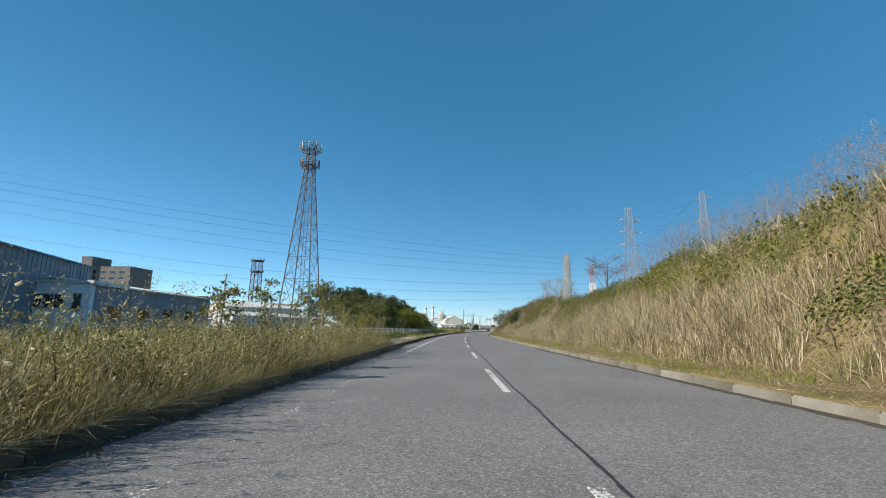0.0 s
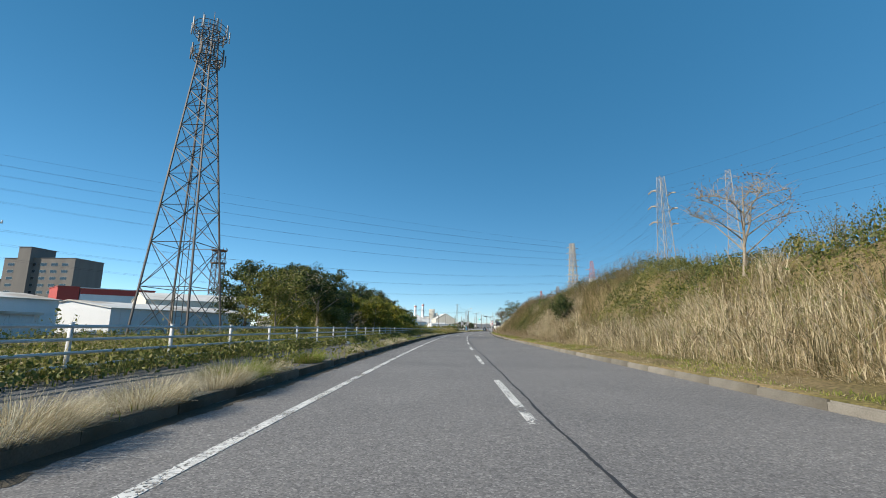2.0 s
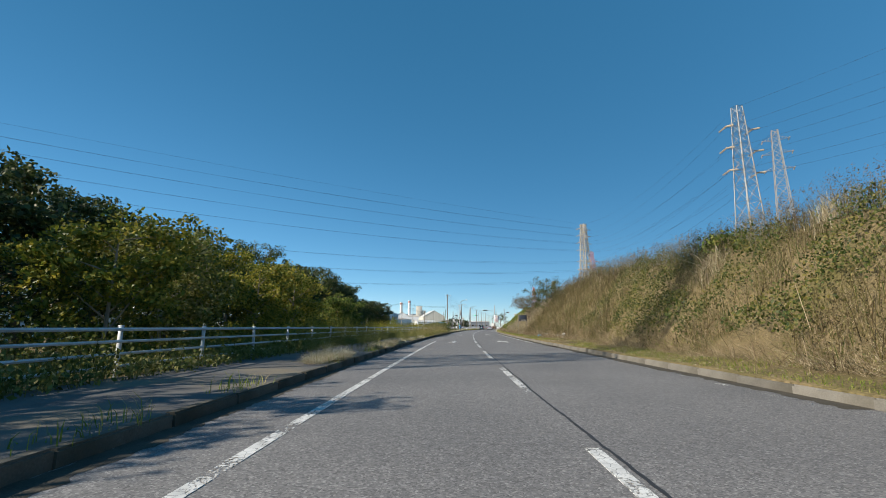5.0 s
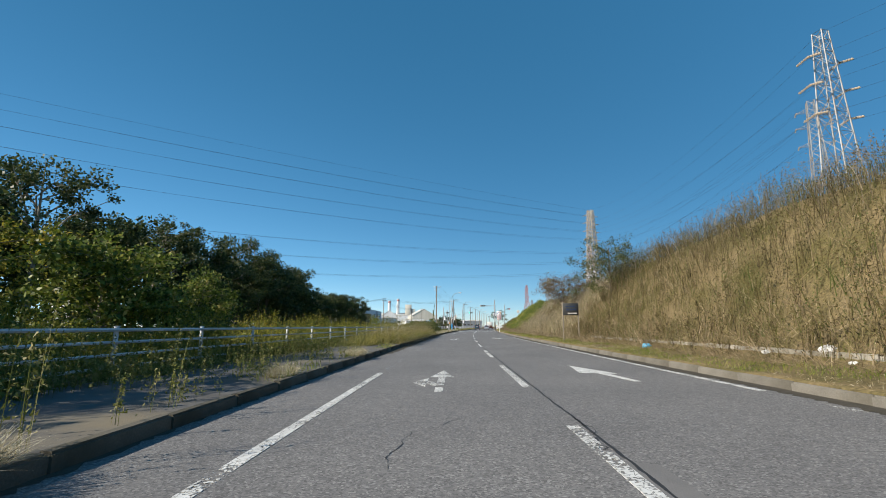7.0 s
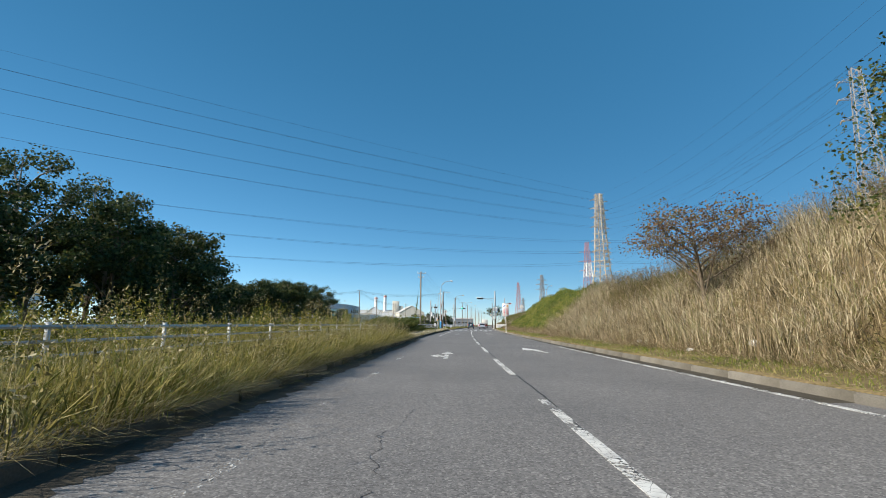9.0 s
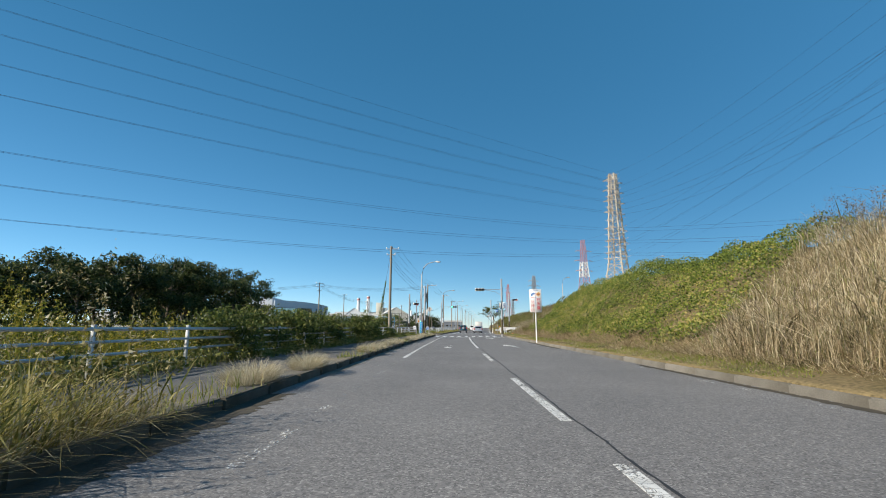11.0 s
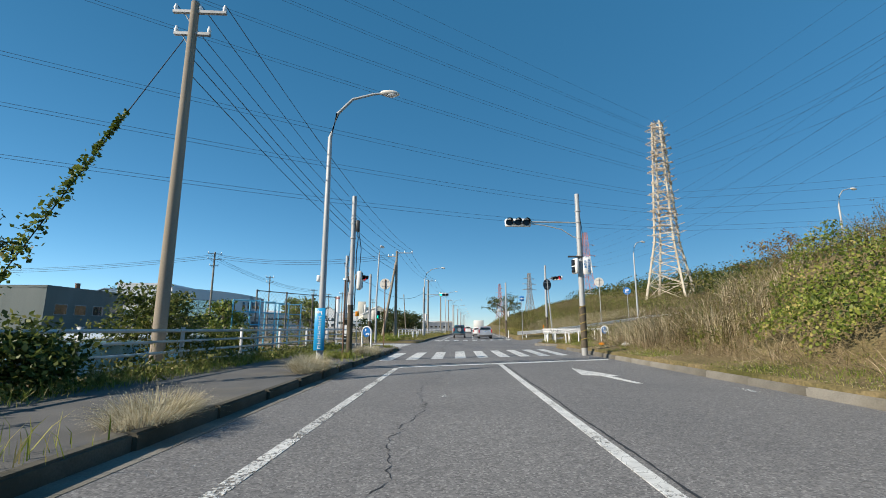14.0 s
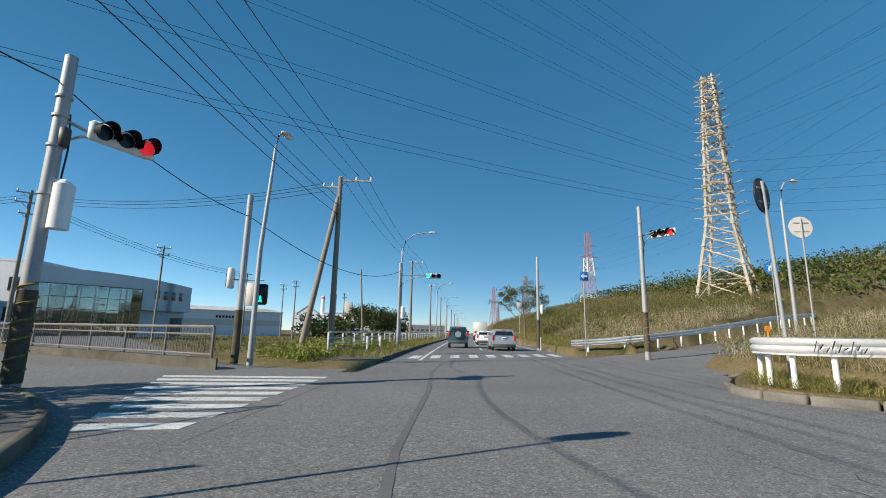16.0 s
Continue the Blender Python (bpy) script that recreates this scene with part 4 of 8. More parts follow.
p = np.concatenate([scatter(-3.75, -3.38, 64, 106, 7500, 301), scatter(-3.75, -3.38, 235, 272, 6000, 302)])
p[:, 2] = 0.15
tagged(arrays("hanging_grass", *arching(p, clumped(p, 0.25, 0.75, 303, 1.2), sizes(len(p), 0.004, 0.011, 304), 0.8, 1.3, 305, (1, -0.1), 1.0), GOLD), "dry grass hanging over the kerb", "grass", kind="stuff")
p = scatter(-3.4, -2.75, 64, 117, 3500, 306, lambda o, y, r: r < 1 - (o + 3.4) / 0.65)
p[:, 2] = 0.012
tagged(arrays("gutter_litter", *leaves(p, sizes(len(p), 0.006, 0.016, 307), 0.8, 308, 9.0, three=True), DEAD), "straw litter in the gutter", "straw", kind="stuff")
p = scatter(-6.4, -3.42, 225, 274, 44000, 91, lambda o, y, r: r < (smooth(229, 238, y) if o < -4.6 else smooth(233, 242, y)) * (1 - smooth(268, 274, y)))
p[:, 2] = 0.14
h = clumped(p, 0.4, 1.2, 92, 1.5) * (0.7 + 0.3 * np.clip((-over(p) - 3.4) / 0.8, 0, 1)) * (1 - 0.3 * np.clip((-over(p) - 4.8) / 1.2, 0, 1))
tagged(arrays("roadside_grass", *arching(p, h, sizes(len(p), 0.006, 0.026, 93), 0.4, 0.95, 94, (1, -0.2), 0.3), FRESH), "yellow-green feathery grass along the kerb", "grass", kind="stuff")
q = p[::6]
hq = h[::6] * sizes(len(q), 1.0, 1.3, 95)
tagged(arrays("grass_heads", *merge(blades(q, hq, sizes(len(q), 0.003, 0.006, 96), 0.25, 0.8, 97), seeds(q + np.c_[np.zeros((len(q), 2)), hq * 0.95], 6, (0.05, 0.05, 0.07), 0.012, 98, 3.4)), GOLD), "pale feathery heads of the roadside grass", "grass", kind="stuff")
p = np.concatenate([scatter(-4.9, -3.45, 64, 106, 420, 309), scatter(-4.9, -3.5, 234, 273, 260, 310)])
p[:, 2] = 0.12
h = sizes(len(p), 0.9, 1.75, 311)
tagged(arrays("seeding_stalks", *merge(stems_with_leaves(p, h, sizes(len(p), 0.008, 0.014, 312), 0.034, 26, 313, 0.16, 0.2, 0.08), seeds(p + np.c_[np.zeros((len(p), 2)), h], 26, (0.05, 0.05, 0.09), 0.014, 314, 3.0)), GOLD), "tall seeding stalks leaning over the kerb", "weeds", kind="stuff")
p = scatter(-9.8, -7.45, 196, 283, 4600, 99)
tagged(arrays("fence_tall_weeds", *stems_with_leaves(p, clumped(p, 0.8, 2.2, 100, 0.5), sizes(len(p), 0.006, 0.012, 105), 0.04, 20, 106, 0.12, 0.25, 0.07), YELLOWING), "tall leafy weeds along the fence", "weeds", kind="stuff")
p = scatter(-7.4, -3.6, 190, 226, 2600, 107, lambda o, y, r: o < -6 or noise.noise((o, y * 0.5, 3)) > 0.15)
p[:, 2] = 0.14
tagged(arrays("pavement_weeds", *stems_with_leaves(p, clumped(p, 0.2, 1.5, 108), sizes(len(p), 0.005, 0.01, 109), 0.026, 26, 110, 0.15, 0.15, 0.05), OLIVE), "tall weeds sprouting from the pavement", "weeds", kind="stuff")
p = scatter(-24, -7.1, 100, 345, 15000, 101, lambda o, y, r: r < 1.15 - (-o - 7) / 26 and not (o > -7.4 and r > 0.5) and not (y > 318 and o > -15 and r > 0.3))
tagged(arrays("field_weeds", *stems_with_leaves(p, sizes(len(p), 0.45, 1.5, 102), sizes(len(p), 0.01, 0.02, 103), 0.06, 11, 104, 0.22, 0.1, 0.15), OLIVE), "green and yellow weeds behind the fence", "weeds", kind="stuff")
p = scatter(-24, -4.2, 66, 122, 7000, 111, lambda o, y, r: y < 106 or o < -7.3)
tagged(arrays("field_stalks", *stems_with_leaves(p, sizes(len(p), 0.7, 1.7, 112), sizes(len(p), 0.01, 0.018, 113), 0.045, 13, 114, 0.2, 0.2, 0.15), OLIVE), "rank weeds in the field by the sheds", "weeds", kind="stuff")
p = scatter(-60, -20, 60, 350, 3000, 121)
tagged(arrays("far_weeds", *stems_with_leaves(p, sizes(len(p), 0.5, 1.3, 122), sizes(len(p), 0.02, 0.03, 123), 0.13, 5, 124, 0.2, 0.1, 0.25), OLIVE), "rough weeds of the waste ground", "weeds", kind="stuff")
p = np.concatenate([scatter(-7.3, -6.3, 118, 345, 6500, 131), scatter(-9.2, -6.7, 118, 196, 3600, 135), scatter(-4.5, -3.45, 126, 168, 700, 136, lambda o, y, r: noise.noise((o, y * 0.3, 8)) > 0.0)])
p[:, 2] = 0.12
tagged(arrays("fence_weeds", *stems_with_leaves(p, clumped(p, 0.1, 0.75, 132, 0.6), sizes(len(p), 0.01, 0.02, 133), 0.06, 6, 134, 0.3, 0.1, 0.13), OLIVE), "weeds growing through the fence", "weeds", kind="stuff")
p = scatter(-4.0, -3.35, 118, 345, 9000, 141, lambda o, y, r: noise.noise((0, y * 0.25, 4)) > 0.05)
p[:, 2] = 0.12
tagged(arrays("kerb_grass", *blades(p, sizes(len(p), 0.08, 0.4, 142), sizes(len(p), 0.008, 0.02, 143), 0.35, 1.0, 144), MOSSGRASS), "grass tufts along the kerb", "grass", kind="stuff")
p = scatter(-60, -5.8, 364, 480, 16000, 151, lambda o, y, r: r < 1.1 - (-o - 5) / 40 and side_left(o, y) > 7.6)
tagged(arrays("junction_weeds", *stems_with_leaves(p, sizes(len(p), 0.2, 0.7, 152), sizes(len(p), 0.01, 0.02, 153), 0.08, 5, 154, 0.3, 0.1, 0.15), OLIVE), "low weeds beyond the junction", "weeds", kind="stuff")


def right_waste(o, y, r):
    return not (-0.6 < side_right(o, y) < 8.0 and y > 350) and not (o < 9.4 and y > 350) and not (o > 9 and 349.5 < y < 353 + 0.35 * (o - 9) and y > 347 + 0.45 * (o - 6)) and r < 1.3 - (o - 8) / 30


p = scatter(8.4, 26, 346, 400, 52000, 161, right_waste)
tagged(arrays("junction_reeds", *arching(p, clumped(p, 0.4, 1.3, 162, 0.8), sizes(len(p), 0.006, 0.016, 163), 0.28, 0.7, 164), DRY), "dry grass on the waste ground at the junction", "grass", kind="stuff")
p = scatter(8.85, 15, 351.5, 360.5, 9000, 165, lambda o, y, r: y > 354.2 + (o - 9) * 0.45 and side_right(o, y) < -0.5)
tagged(arrays("island_grass", *arching(p, clumped(p, 0.3, 1.35, 166, 0.8), sizes(len(p), 0.006, 0.014, 167), 0.35, 0.8, 168), GOLD), "dry and green grass on the kerbed island", "grass", kind="stuff")
p = scatter(8.0, 14.5, 350.7, 352.6, 2600, 175, lambda o, y, r: y > 350.7 + 0.3 * (o - 8))
p[:, 2] = np.maximum(p[:, 2], 0.1)
tagged(arrays("knoll_weeds", *stems_with_leaves(p, clumped(p, 0.3, 1.15, 176, 0.9), sizes(len(p), 0.008, 0.016, 177), 0.055, 10, 178, 0.25, 0.1, 0.12), OLIVE), "green and brown weeds on the knoll by the island", "weeds", kind="stuff")
p = scatter(8.6, 40, 346, 470, 7500, 171, right_waste)
tagged(arrays("junction_scrub", *stems_with_leaves(p, sizes(len(p), 0.4, 1.2, 172), sizes(len(p), 0.01, 0.018, 173), 0.06, 10, 174, 0.25, 0.1, 0.16), OLIVE), "green scrub on the waste ground at the junction", "weeds", kind="stuff")
p = scatter(9, 60, 384, 560, 60000, 181, lambda o, y, r: side_right(o, y) > 8.2 and r < 1.2 - (o - 9) / 60)
tagged(arrays("far_bank_grass", *blades(p, clumped(p, 0.5, 1.5, 182, 0.4), sizes(len(p), 0.02, 0.05, 183), 0.3, 0.8, 184), WEED), "brown and green grass on the far bank", "grass", kind="stuff")
p = scatter(9, 60, 384, 640, 50000, 185, lambda o, y, r: side_right(o, y) > 8.2 and noise.noise((o * 0.12, y * 0.06, 6)) > 0.12)
p[:, 2] += sizes(len(p), 0.1, 1.3, 186)
tagged(arrays("far_bank_bushes", *leaves(p, sizes(len(p), 0.1, 0.24, 187), 0.3, 188, 1.3), OLIVE), "green bushes on the far bank", "bushes", kind="stuff")
p = scatter(48, 300, 390, 700, 120000, 191)
crown = np.array([noise.noise((u * 0.13, v * 0.13, 4.0)) for u, v, _ in p])
p[:, 2] += np.clip(2.6 + 4.5 * crown, 0.2, 6) * np.sqrt(sizes(len(p), 0.0, 1.0, 192))
tagged(arrays("hill_woods", *leaves(p, sizes(len(p), 0.25, 0.7, 193), 0.3, 194, 1.3), WOODLEAF), "dense green woods on the far hill", "woods", kind="stuff")
p = np.concatenate([scatter(-5.9, -3.45, 366.8, 430, 14000, 203, lambda o, y, r: r < 1.15 - (y - 366) / 110), scatter(6.55, 10.5, 380.5, 430, 14000, 204, lambda o, y, r: side_right(o, y) > 7.9)])
p[:, 2] = np.maximum(p[:, 2], 0.12)
tagged(arrays("roadside_tufts", *arching(p, clumped(p, 0.12, 0.6, 205, 0.7), sizes(len(p), 0.008, 0.02, 206), 0.4, 0.8, 207), FRESH), "green and yellow grass overgrowing the far verge", "grass", kind="stuff")
p = scatter(-9.2, -5.6, 361.6, 392, 4200, 195, lambda o, y, r: side_left(o, y) > 7.4)
p[:, 2] = np.maximum(p[:, 2], 0.08)
tagged(arrays("corner_weeds", *stems_with_leaves(p, clumped(p, 0.15, 0.6, 196), sizes(len(p), 0.008, 0.014, 197), 0.06, 8, 198, 0.3, 0.05, 0.12), MOSSGRASS), "bright green weeds on the far corner", "weeds", kind="stuff")
p = scatter(-7.25, -6.0, 322, 346, 9000, 199, lambda o, y, r: r < 1.2 - (o + 7.2) / 1.2)
p[:, 2] = 0.13
tagged(arrays("fence_grass", *arching(p, sizes(len(p), 0.12, 0.42, 200), sizes(len(p), 0.005, 0.013, 201), 0.35, 0.8, 202), MOSSGRASS), "fresh green grass under the fence", "grass", kind="stuff")


def tussock(o, y, r, h, seed, name="grass_tussock", material=None, label="pale dry grass tussock at the kerb"):
    g = np.random.default_rng(seed)
    n = int(1500 * r / 0.5)
    a, d = g.uniform(0, 6.283, n), np.sqrt(g.uniform(0, 1, n)) * r * 0.8
    dome = np.sqrt(1.05 - (d / (r * 0.8)) ** 2 * 0.75)
    b = np.stack([np.cos(a) * d * 0.8, np.sin(a) * d * 1.6, 0 * a], 1)
    heads = name == "grass_tussock"
    ob = arrays(name, *merge(arching(b, g.uniform(0.45, 1.1, n) * h * dome * 1.15, g.uniform(0.003, 0.009, n), 0.45, 0.9, seed), *[seeds(b[::4] * 1.3 + np.c_[np.zeros((len(b[::4]), 2)), g.uniform(0.4, 0.95, len(b[::4])) * (h * dome)[::4]], 4, (0.05, 0.05, 0.04), 0.006, seed + 5, 3.5)] * heads), material or STRAW)
    ob.matrix_basis = Matrix.Translation(at(o, y, 0.14))
    return tagged(ob, label, "grass", "kerb tussocks")


for i, (o, y, r, h) in enumerate([(-3.75, 119.5, 0.7, 0.45), (-3.7, 121.8, 0.6, 0.4), (-3.7, 124.2, 0.6, 0.42), (-3.75, 127, 0.45, 0.35), (-3.8, 138, 0.5, 0.35), (-3.75, 147.5, 0.6, 0.4), (-3.7, 152, 0.6, 0.45), (-3.75, 157, 0.5, 0.4),
                                  (-3.85, 187.2, 0.75, 0.5), (-4.0, 185.8, 0.6, 0.35), (-3.7, 196.2, 0.5, 0.4), (-3.75, 200.5, 0.5, 0.45), (-3.7, 205, 0.55, 0.4), (-3.75, 213.5, 0.4, 0.3), (-3.7, 222, 0.5, 0.35),
                                  (-3.75, 280.2, 0.55, 0.5), (-3.9, 276.6, 0.6, 0.5), (-3.7, 290, 0.6, 0.45), (-3.7, 293.2, 0.55, 0.4), (-3.75, 297.4, 0.4, 0.5), (-3.75, 300.4, 0.45, 0.5), (-3.75, 304, 0.4, 0.42),
                                  (-3.7, 311, 0.7, 0.42), (-3.7, 314, 0.7, 0.45), (-3.7, 317, 0.6, 0.4), (-3.7, 321, 0.55, 0.4), (-3.75, 328.4, 0.6, 0.5), (-4.3, 330, 0.5, 0.4), (-3.7, 336.8, 0.6, 0.55)]):
    tussock(o, y, r, h, 300 + i)
for i, (o, y, r, h) in enumerate([(-4.9, 333.8, 0.6, 0.38), (-4.3, 335.0, 0.55, 0.36), (-4.9, 336.0, 0.5, 0.32), (-4.1, 346.6, 0.35, 0.2), (-5.0, 348.6, 0.3, 0.14), (-5.9, 350.2, 0.35, 0.18), (-3.9, 125.4, 0.6, 0.5), (-3.9, 131, 0.5, 0.45)]):
    tussock(o, y, r, h, 340 + i, "green_tussock", MOSSGRASS, "fresh green grass tussock at the kerb")
for i, (o, y, r, h) in enumerate([(-3.9, 337.9, 0.5, 0.36), (-3.85, 339.3, 0.45, 0.3), (-4.0, 340.6, 0.4, 0.24)]):
    tussock(o, y, r, h, 360 + i)


# ---------------------------------------------------------------- trees and shrubs
def tree(name, label, category, place, height, spread, trunk_r, n_leaf, leaf, leaf_mat, bark, seed, fork=0.35, limbs=7, clump=0.9, group="", open_crown=False, twigs=4, skirt=0):
    """A trunk that forks into limbs and twigs, and a crown of leaf clumps round their ends."""
    g = np.random.default_rng(seed)
    top = thing(name, place, label, category, group)
    wood = B()
    h0 = height * fork
    bend = Vector((g.normal(0, 0.05), g.normal(0, 0.05), 0)) * height
    spine = [Vector((0, 0, -0.15)), bend * 0.3 + Vector((0, 0, h0)), bend * 0.8 + Vector((0, 0, height * 0.68)), bend + Vector((0, 0, height * 0.95))]
    pipe(wood, spine, [trunk_r * 1.25, trunk_r * 0.85, trunk_r * 0.45, trunk_r * 0.12], 7)
    ends = [spine[3]]
    for i in range(limbs):
        s = (i + g.uniform(0, 0.8)) / limbs                  # how far up the crown the limb leaves the trunk
        a = i * 2.4 + g.uniform(-0.5, 0.5)
        z0 = h0 * 0.8 + (height * 0.82 - h0 * 0.8) * s
        foot = bend * (z0 / height) + Vector((0, 0, z0))
        rad = spread * math.sqrt(max(0.12, 1 - (1.15 * s - 0.35) ** 2)) * g.uniform(0.7, 1.1)
        lift = (height - z0) * g.uniform(0.35, 0.75) if open_crown else (height - z0) * g.uniform(0.15, 0.55)
        end = foot + Vector((math.cos(a) * rad, math.sin(a) * rad, lift))
        mid = foot.lerp(end, 0.5) + Vector((g.normal(0, 0.06), g.normal(0, 0.06), 0.05)) * height * 0.5
        pipe(wood, [foot, mid, end], [trunk_r * 0.5 * (1 - 0.5 * s), trunk_r * 0.28, trunk_r * 0.08], 5)
        ends += [end, mid.lerp(end, 0.5)] + ([] if open_crown else [mid])
        for _ in range(twigs):
            p = mid.lerp(end, g.uniform(0.0, 0.9))
            e = p + Vector((g.normal(0, 1), g.normal(0, 1), g.uniform(-0.2, 1.2))).normalized() * spread * g.uniform(0.2, 0.42)
            pipe(wood, [p, p.lerp(e, 0.5) + Vector((0, 0, 0.04 * spread)), e], [trunk_r * 0.16, trunk_r * 0.1, trunk_r * 0.04], 4)
            ends.append(e)
    for _ in range(skirt):
        a, rad = g.uniform(0, 6.283), spread * g.uniform(0.35, 1.0)
        ends.append(Vector((math.cos(a) * rad, math.sin(a) * rad, height * g.uniform(0.04, 0.55))))
    part("trunk", wood, bark, top)
    if n_leaf:
        ends = np.array([tuple(e) for e in ends])
        pick = g.integers(0, len(ends), n_leaf)
        rad = clump * g.uniform(0.6, 1.25, len(ends))[pick]
        v = g.normal(0, 1, (n_leaf, 3))
        v = v / np.linalg.norm(v, axis=1, keepdims=True) * (g.uniform(0, 1, (n_leaf, 1)) ** 0.45) * rad[:, None]
        v[:, 2] *= 0.62
        arrays("crown", *leaves(ends[pick] + v, leaf * g.uniform(0.6, 1.3, n_leaf), 0.3, seed + 1, 1.6), leaf_mat, top)
    return top


# evergreen wood behind the fence
kinds = [tree("evergreen_tree", "dark evergreen broadleaf tree in the roadside wood", "tree", at(-29, 205, -0.4), 11.6, 4.4, 0.22, 9500, 0.2, EVERGREEN, BARK, 500 + i, 0.28, 11, 1.15, "evergreen wood", skirt=26) for i in range(4)]
wood_rows = []
gw = np.random.default_rng(77)
for y in np.arange(188, 290, 5.4):
    for row in range(2 if int(y) % 2 else 1):
        o = -25.5 - row * 6.0 + 1.5 * smooth(230, 200, y) + gw.normal(0, 0.8)
        wood_rows.append((o, y + gw.uniform(-1.5, 1.5), gw.uniform(0.88, 1.05) * (0.92 + 0.08 * row), gw.uniform(0, 6.28)))
for y in np.arange(297, 352, 5):
    wood_rows.append((-33 - gw.uniform(0, 3) + 2.5 * smooth(312, 330, y), y, gw.uniform(0.62, 0.74) + 0.16 * smooth(312, 328, y), gw.uniform(0, 6.28)))
    wood_rows.append((-39 - gw.uniform(0, 3), y + 2, gw.uniform(0.7, 0.85), gw.uniform(0, 6.28)))
for o, y in ((-17.0, 184), (-19.5, 178)):
    wood_rows.append((o, y, gw.uniform(0.62, 0.7), gw.uniform(0, 6.28)))
for i, (o, y, s, a) in enumerate(wood_rows):
    m = Matrix.Translation(at(o, y, -0.5)) @ Matrix.Rotation(a, 4, "Z") @ Matrix.Diagonal((s, s, s, 1))
    if i < 4:
        kinds[i].matrix_basis = m
    else:
        copy_thing(kinds[i % 4], m)
# taller thin-crowned trees that stand out of it
# the last two are added only for the shade they cast towards the road
for i, (o, y, h) in enumerate([(-26.0, 262.5, 12.2), (-26.0, 272, 12.8), (-26.2, 280, 11.2), (-31.5, 330, 9.8), (-34, 321, 8.6), (-24.5, 232, 11.8), (-28, 206, 12.0), (-25.5, 246, 11.6), (-14.5, 172.5, 7.9), (-16.0, 169.0, 7.6)]):
    tree("open_tree", "tall broadleaf tree with bare lower limbs and a thin crown", "tree", at(o, y, -0.5), h, 3.4, 0.17, 5200, 0.13, EVERGREEN, PALE_BARK, 540 + i, 0.45, 10, 0.75, "open trees", True, 6)
# leafy young trees and shrubs by the fence
for i, (o, y, h, s, mt) in enumerate([(-12.4, 153.0, 5.6, 2.6, OLIVE), (-14.5, 203.0, 6.2, 2.9, YELLOWING), (-11.6, 207.5, 5.2, 2.3, YELLOWING), (-13.2, 211.5, 5.6, 2.6, YELLOWING), (-15.5, 197, 6.4, 2.8, YELLOWING),
                                       (-11.2, 199.5, 4.8, 2.2, YELLOWING), (-17.0, 220, 5.6, 2.6, YELLOWING), (-10.6, 217.5, 4.3, 1.9, VINE), (-15, 232, 4.4, 2.2, VINE), (-21, 246, 5.0, 2.4, EVERGREEN), (-16, 167, 3.6, 2.0, YELLOWING),
                                       (-13.5, 173.5, 3.4, 1.9, OLIVE), (-19, 187, 5.4, 2.6, YELLOWING), (-10.6, 185.5, 5.0, 2.0, YELLOWING), (-11.2, 190, 5.6, 2.3, OLIVE), (-12.0, 194, 5.8, 2.4, YELLOWING)]):
    tree("young_tree", "yellowing leafy young tree behind the fence" if mt is YELLOWING else "green leafy young tree behind the fence", "tree", at(o, y, -0.1), h, s, 0.07, 9500, 0.1, mt, PALE_BARK, 600 + i, 0.22, 12, 0.6, "young trees", skirt=44)
for i, (o, y, h) in enumerate([(-9.2, 110, 3.1), (-9.8, 113.5, 2.8), (-9.0, 117, 2.5), (-5.6, 92.5, 2.4), (-5.3, 95.0, 2.8), (-6.0, 97.5, 2.9), (-5.5, 101.0, 2.3), (-7.0, 105, 2.8), (-5.1, 86.5, 2.0), (-5.0, 83.5, 1.7)]):
    tree("sapling", "thin leafy sapling in the tall weeds", "sapling", at(o, y, 0.0), h + 0.6, 0.42, 0.02, 620, 0.055, OLIVE, PALE_BARK, 640 + i, 0.25, 9, 0.2, "saplings", True, 3)
tree("bare_shrub", "bare brown twiggy shrub behind the fence", "shrub", at(-12.5, 181, 0), 3.0, 2.3, 0.05, 260, 0.05, BROWNLEAF, PALE_BARK, 660, 0.12, 14, 0.5, "", True, 8)
for i, (o, y, h) in enumerate([(-7.6, 284, 1.7), (-8.0, 287.5, 1.9), (-7.4, 291, 1.8), (-7.9, 294.5, 2.0), (-7.5, 298, 1.7), (-8.2, 301, 1.9), (-7.4, 305, 1.8), (-7.2, 308.5, 2.1), (-7.7, 312, 2.2), (-8.0, 316.0, 1.9), (-8.6, 319.0, 1.7), (-7.6, 323.5, 1.1),
                               (-8.6, 330.3, 2.3), (-9.8, 338, 1.1)]):
    tree("creeper_shrub", "leafy green shrub smothered in creeper over the fence", "shrub", at(o, y, 0.0), h, 1.3, 0.03, 5600, 0.07, CREEPER, BARK, 700 + i, 0.2, 9, 0.42, "creeper shrubs", skirt=14)
# trees of the bank
tree("leafy_tree", "small twiggy tree with brown leaves on the bank", "tree", at(13.4, 119.5, 3.7), 4.0, 1.9, 0.07, 1600, 0.05, BROWNLEAF, BARK, 740, 0.18, 11, 0.4, "bank trees", True, 8)
tree("bare_tree", "leafless brown tree on the bank", "tree", at(12.2, 137.5, 3.6), 3.9, 2.2, 0.07, 500, 0.05, BROWNLEAF, PALE_BARK, 741, 0.2, 17, 0.5, "bank trees", True, 15)
for i, (o, y, h) in enumerate([(9.2, 160.5, 2.6), (9.8, 164.0, 2.3), (10.5, 167, 2.0), (12.6, 195, 0.9)]):
    tree("leafy_tree", "small dark green bushy tree on the bank", "tree", at(o, y, ground_z(o, y)), h, 0.9, 0.05, 1300, 0.1, EVERGREEN if i < 3 else VINE, BARK, 750 + i, 0.25, 8, 0.4, "bank trees", skirt=6)
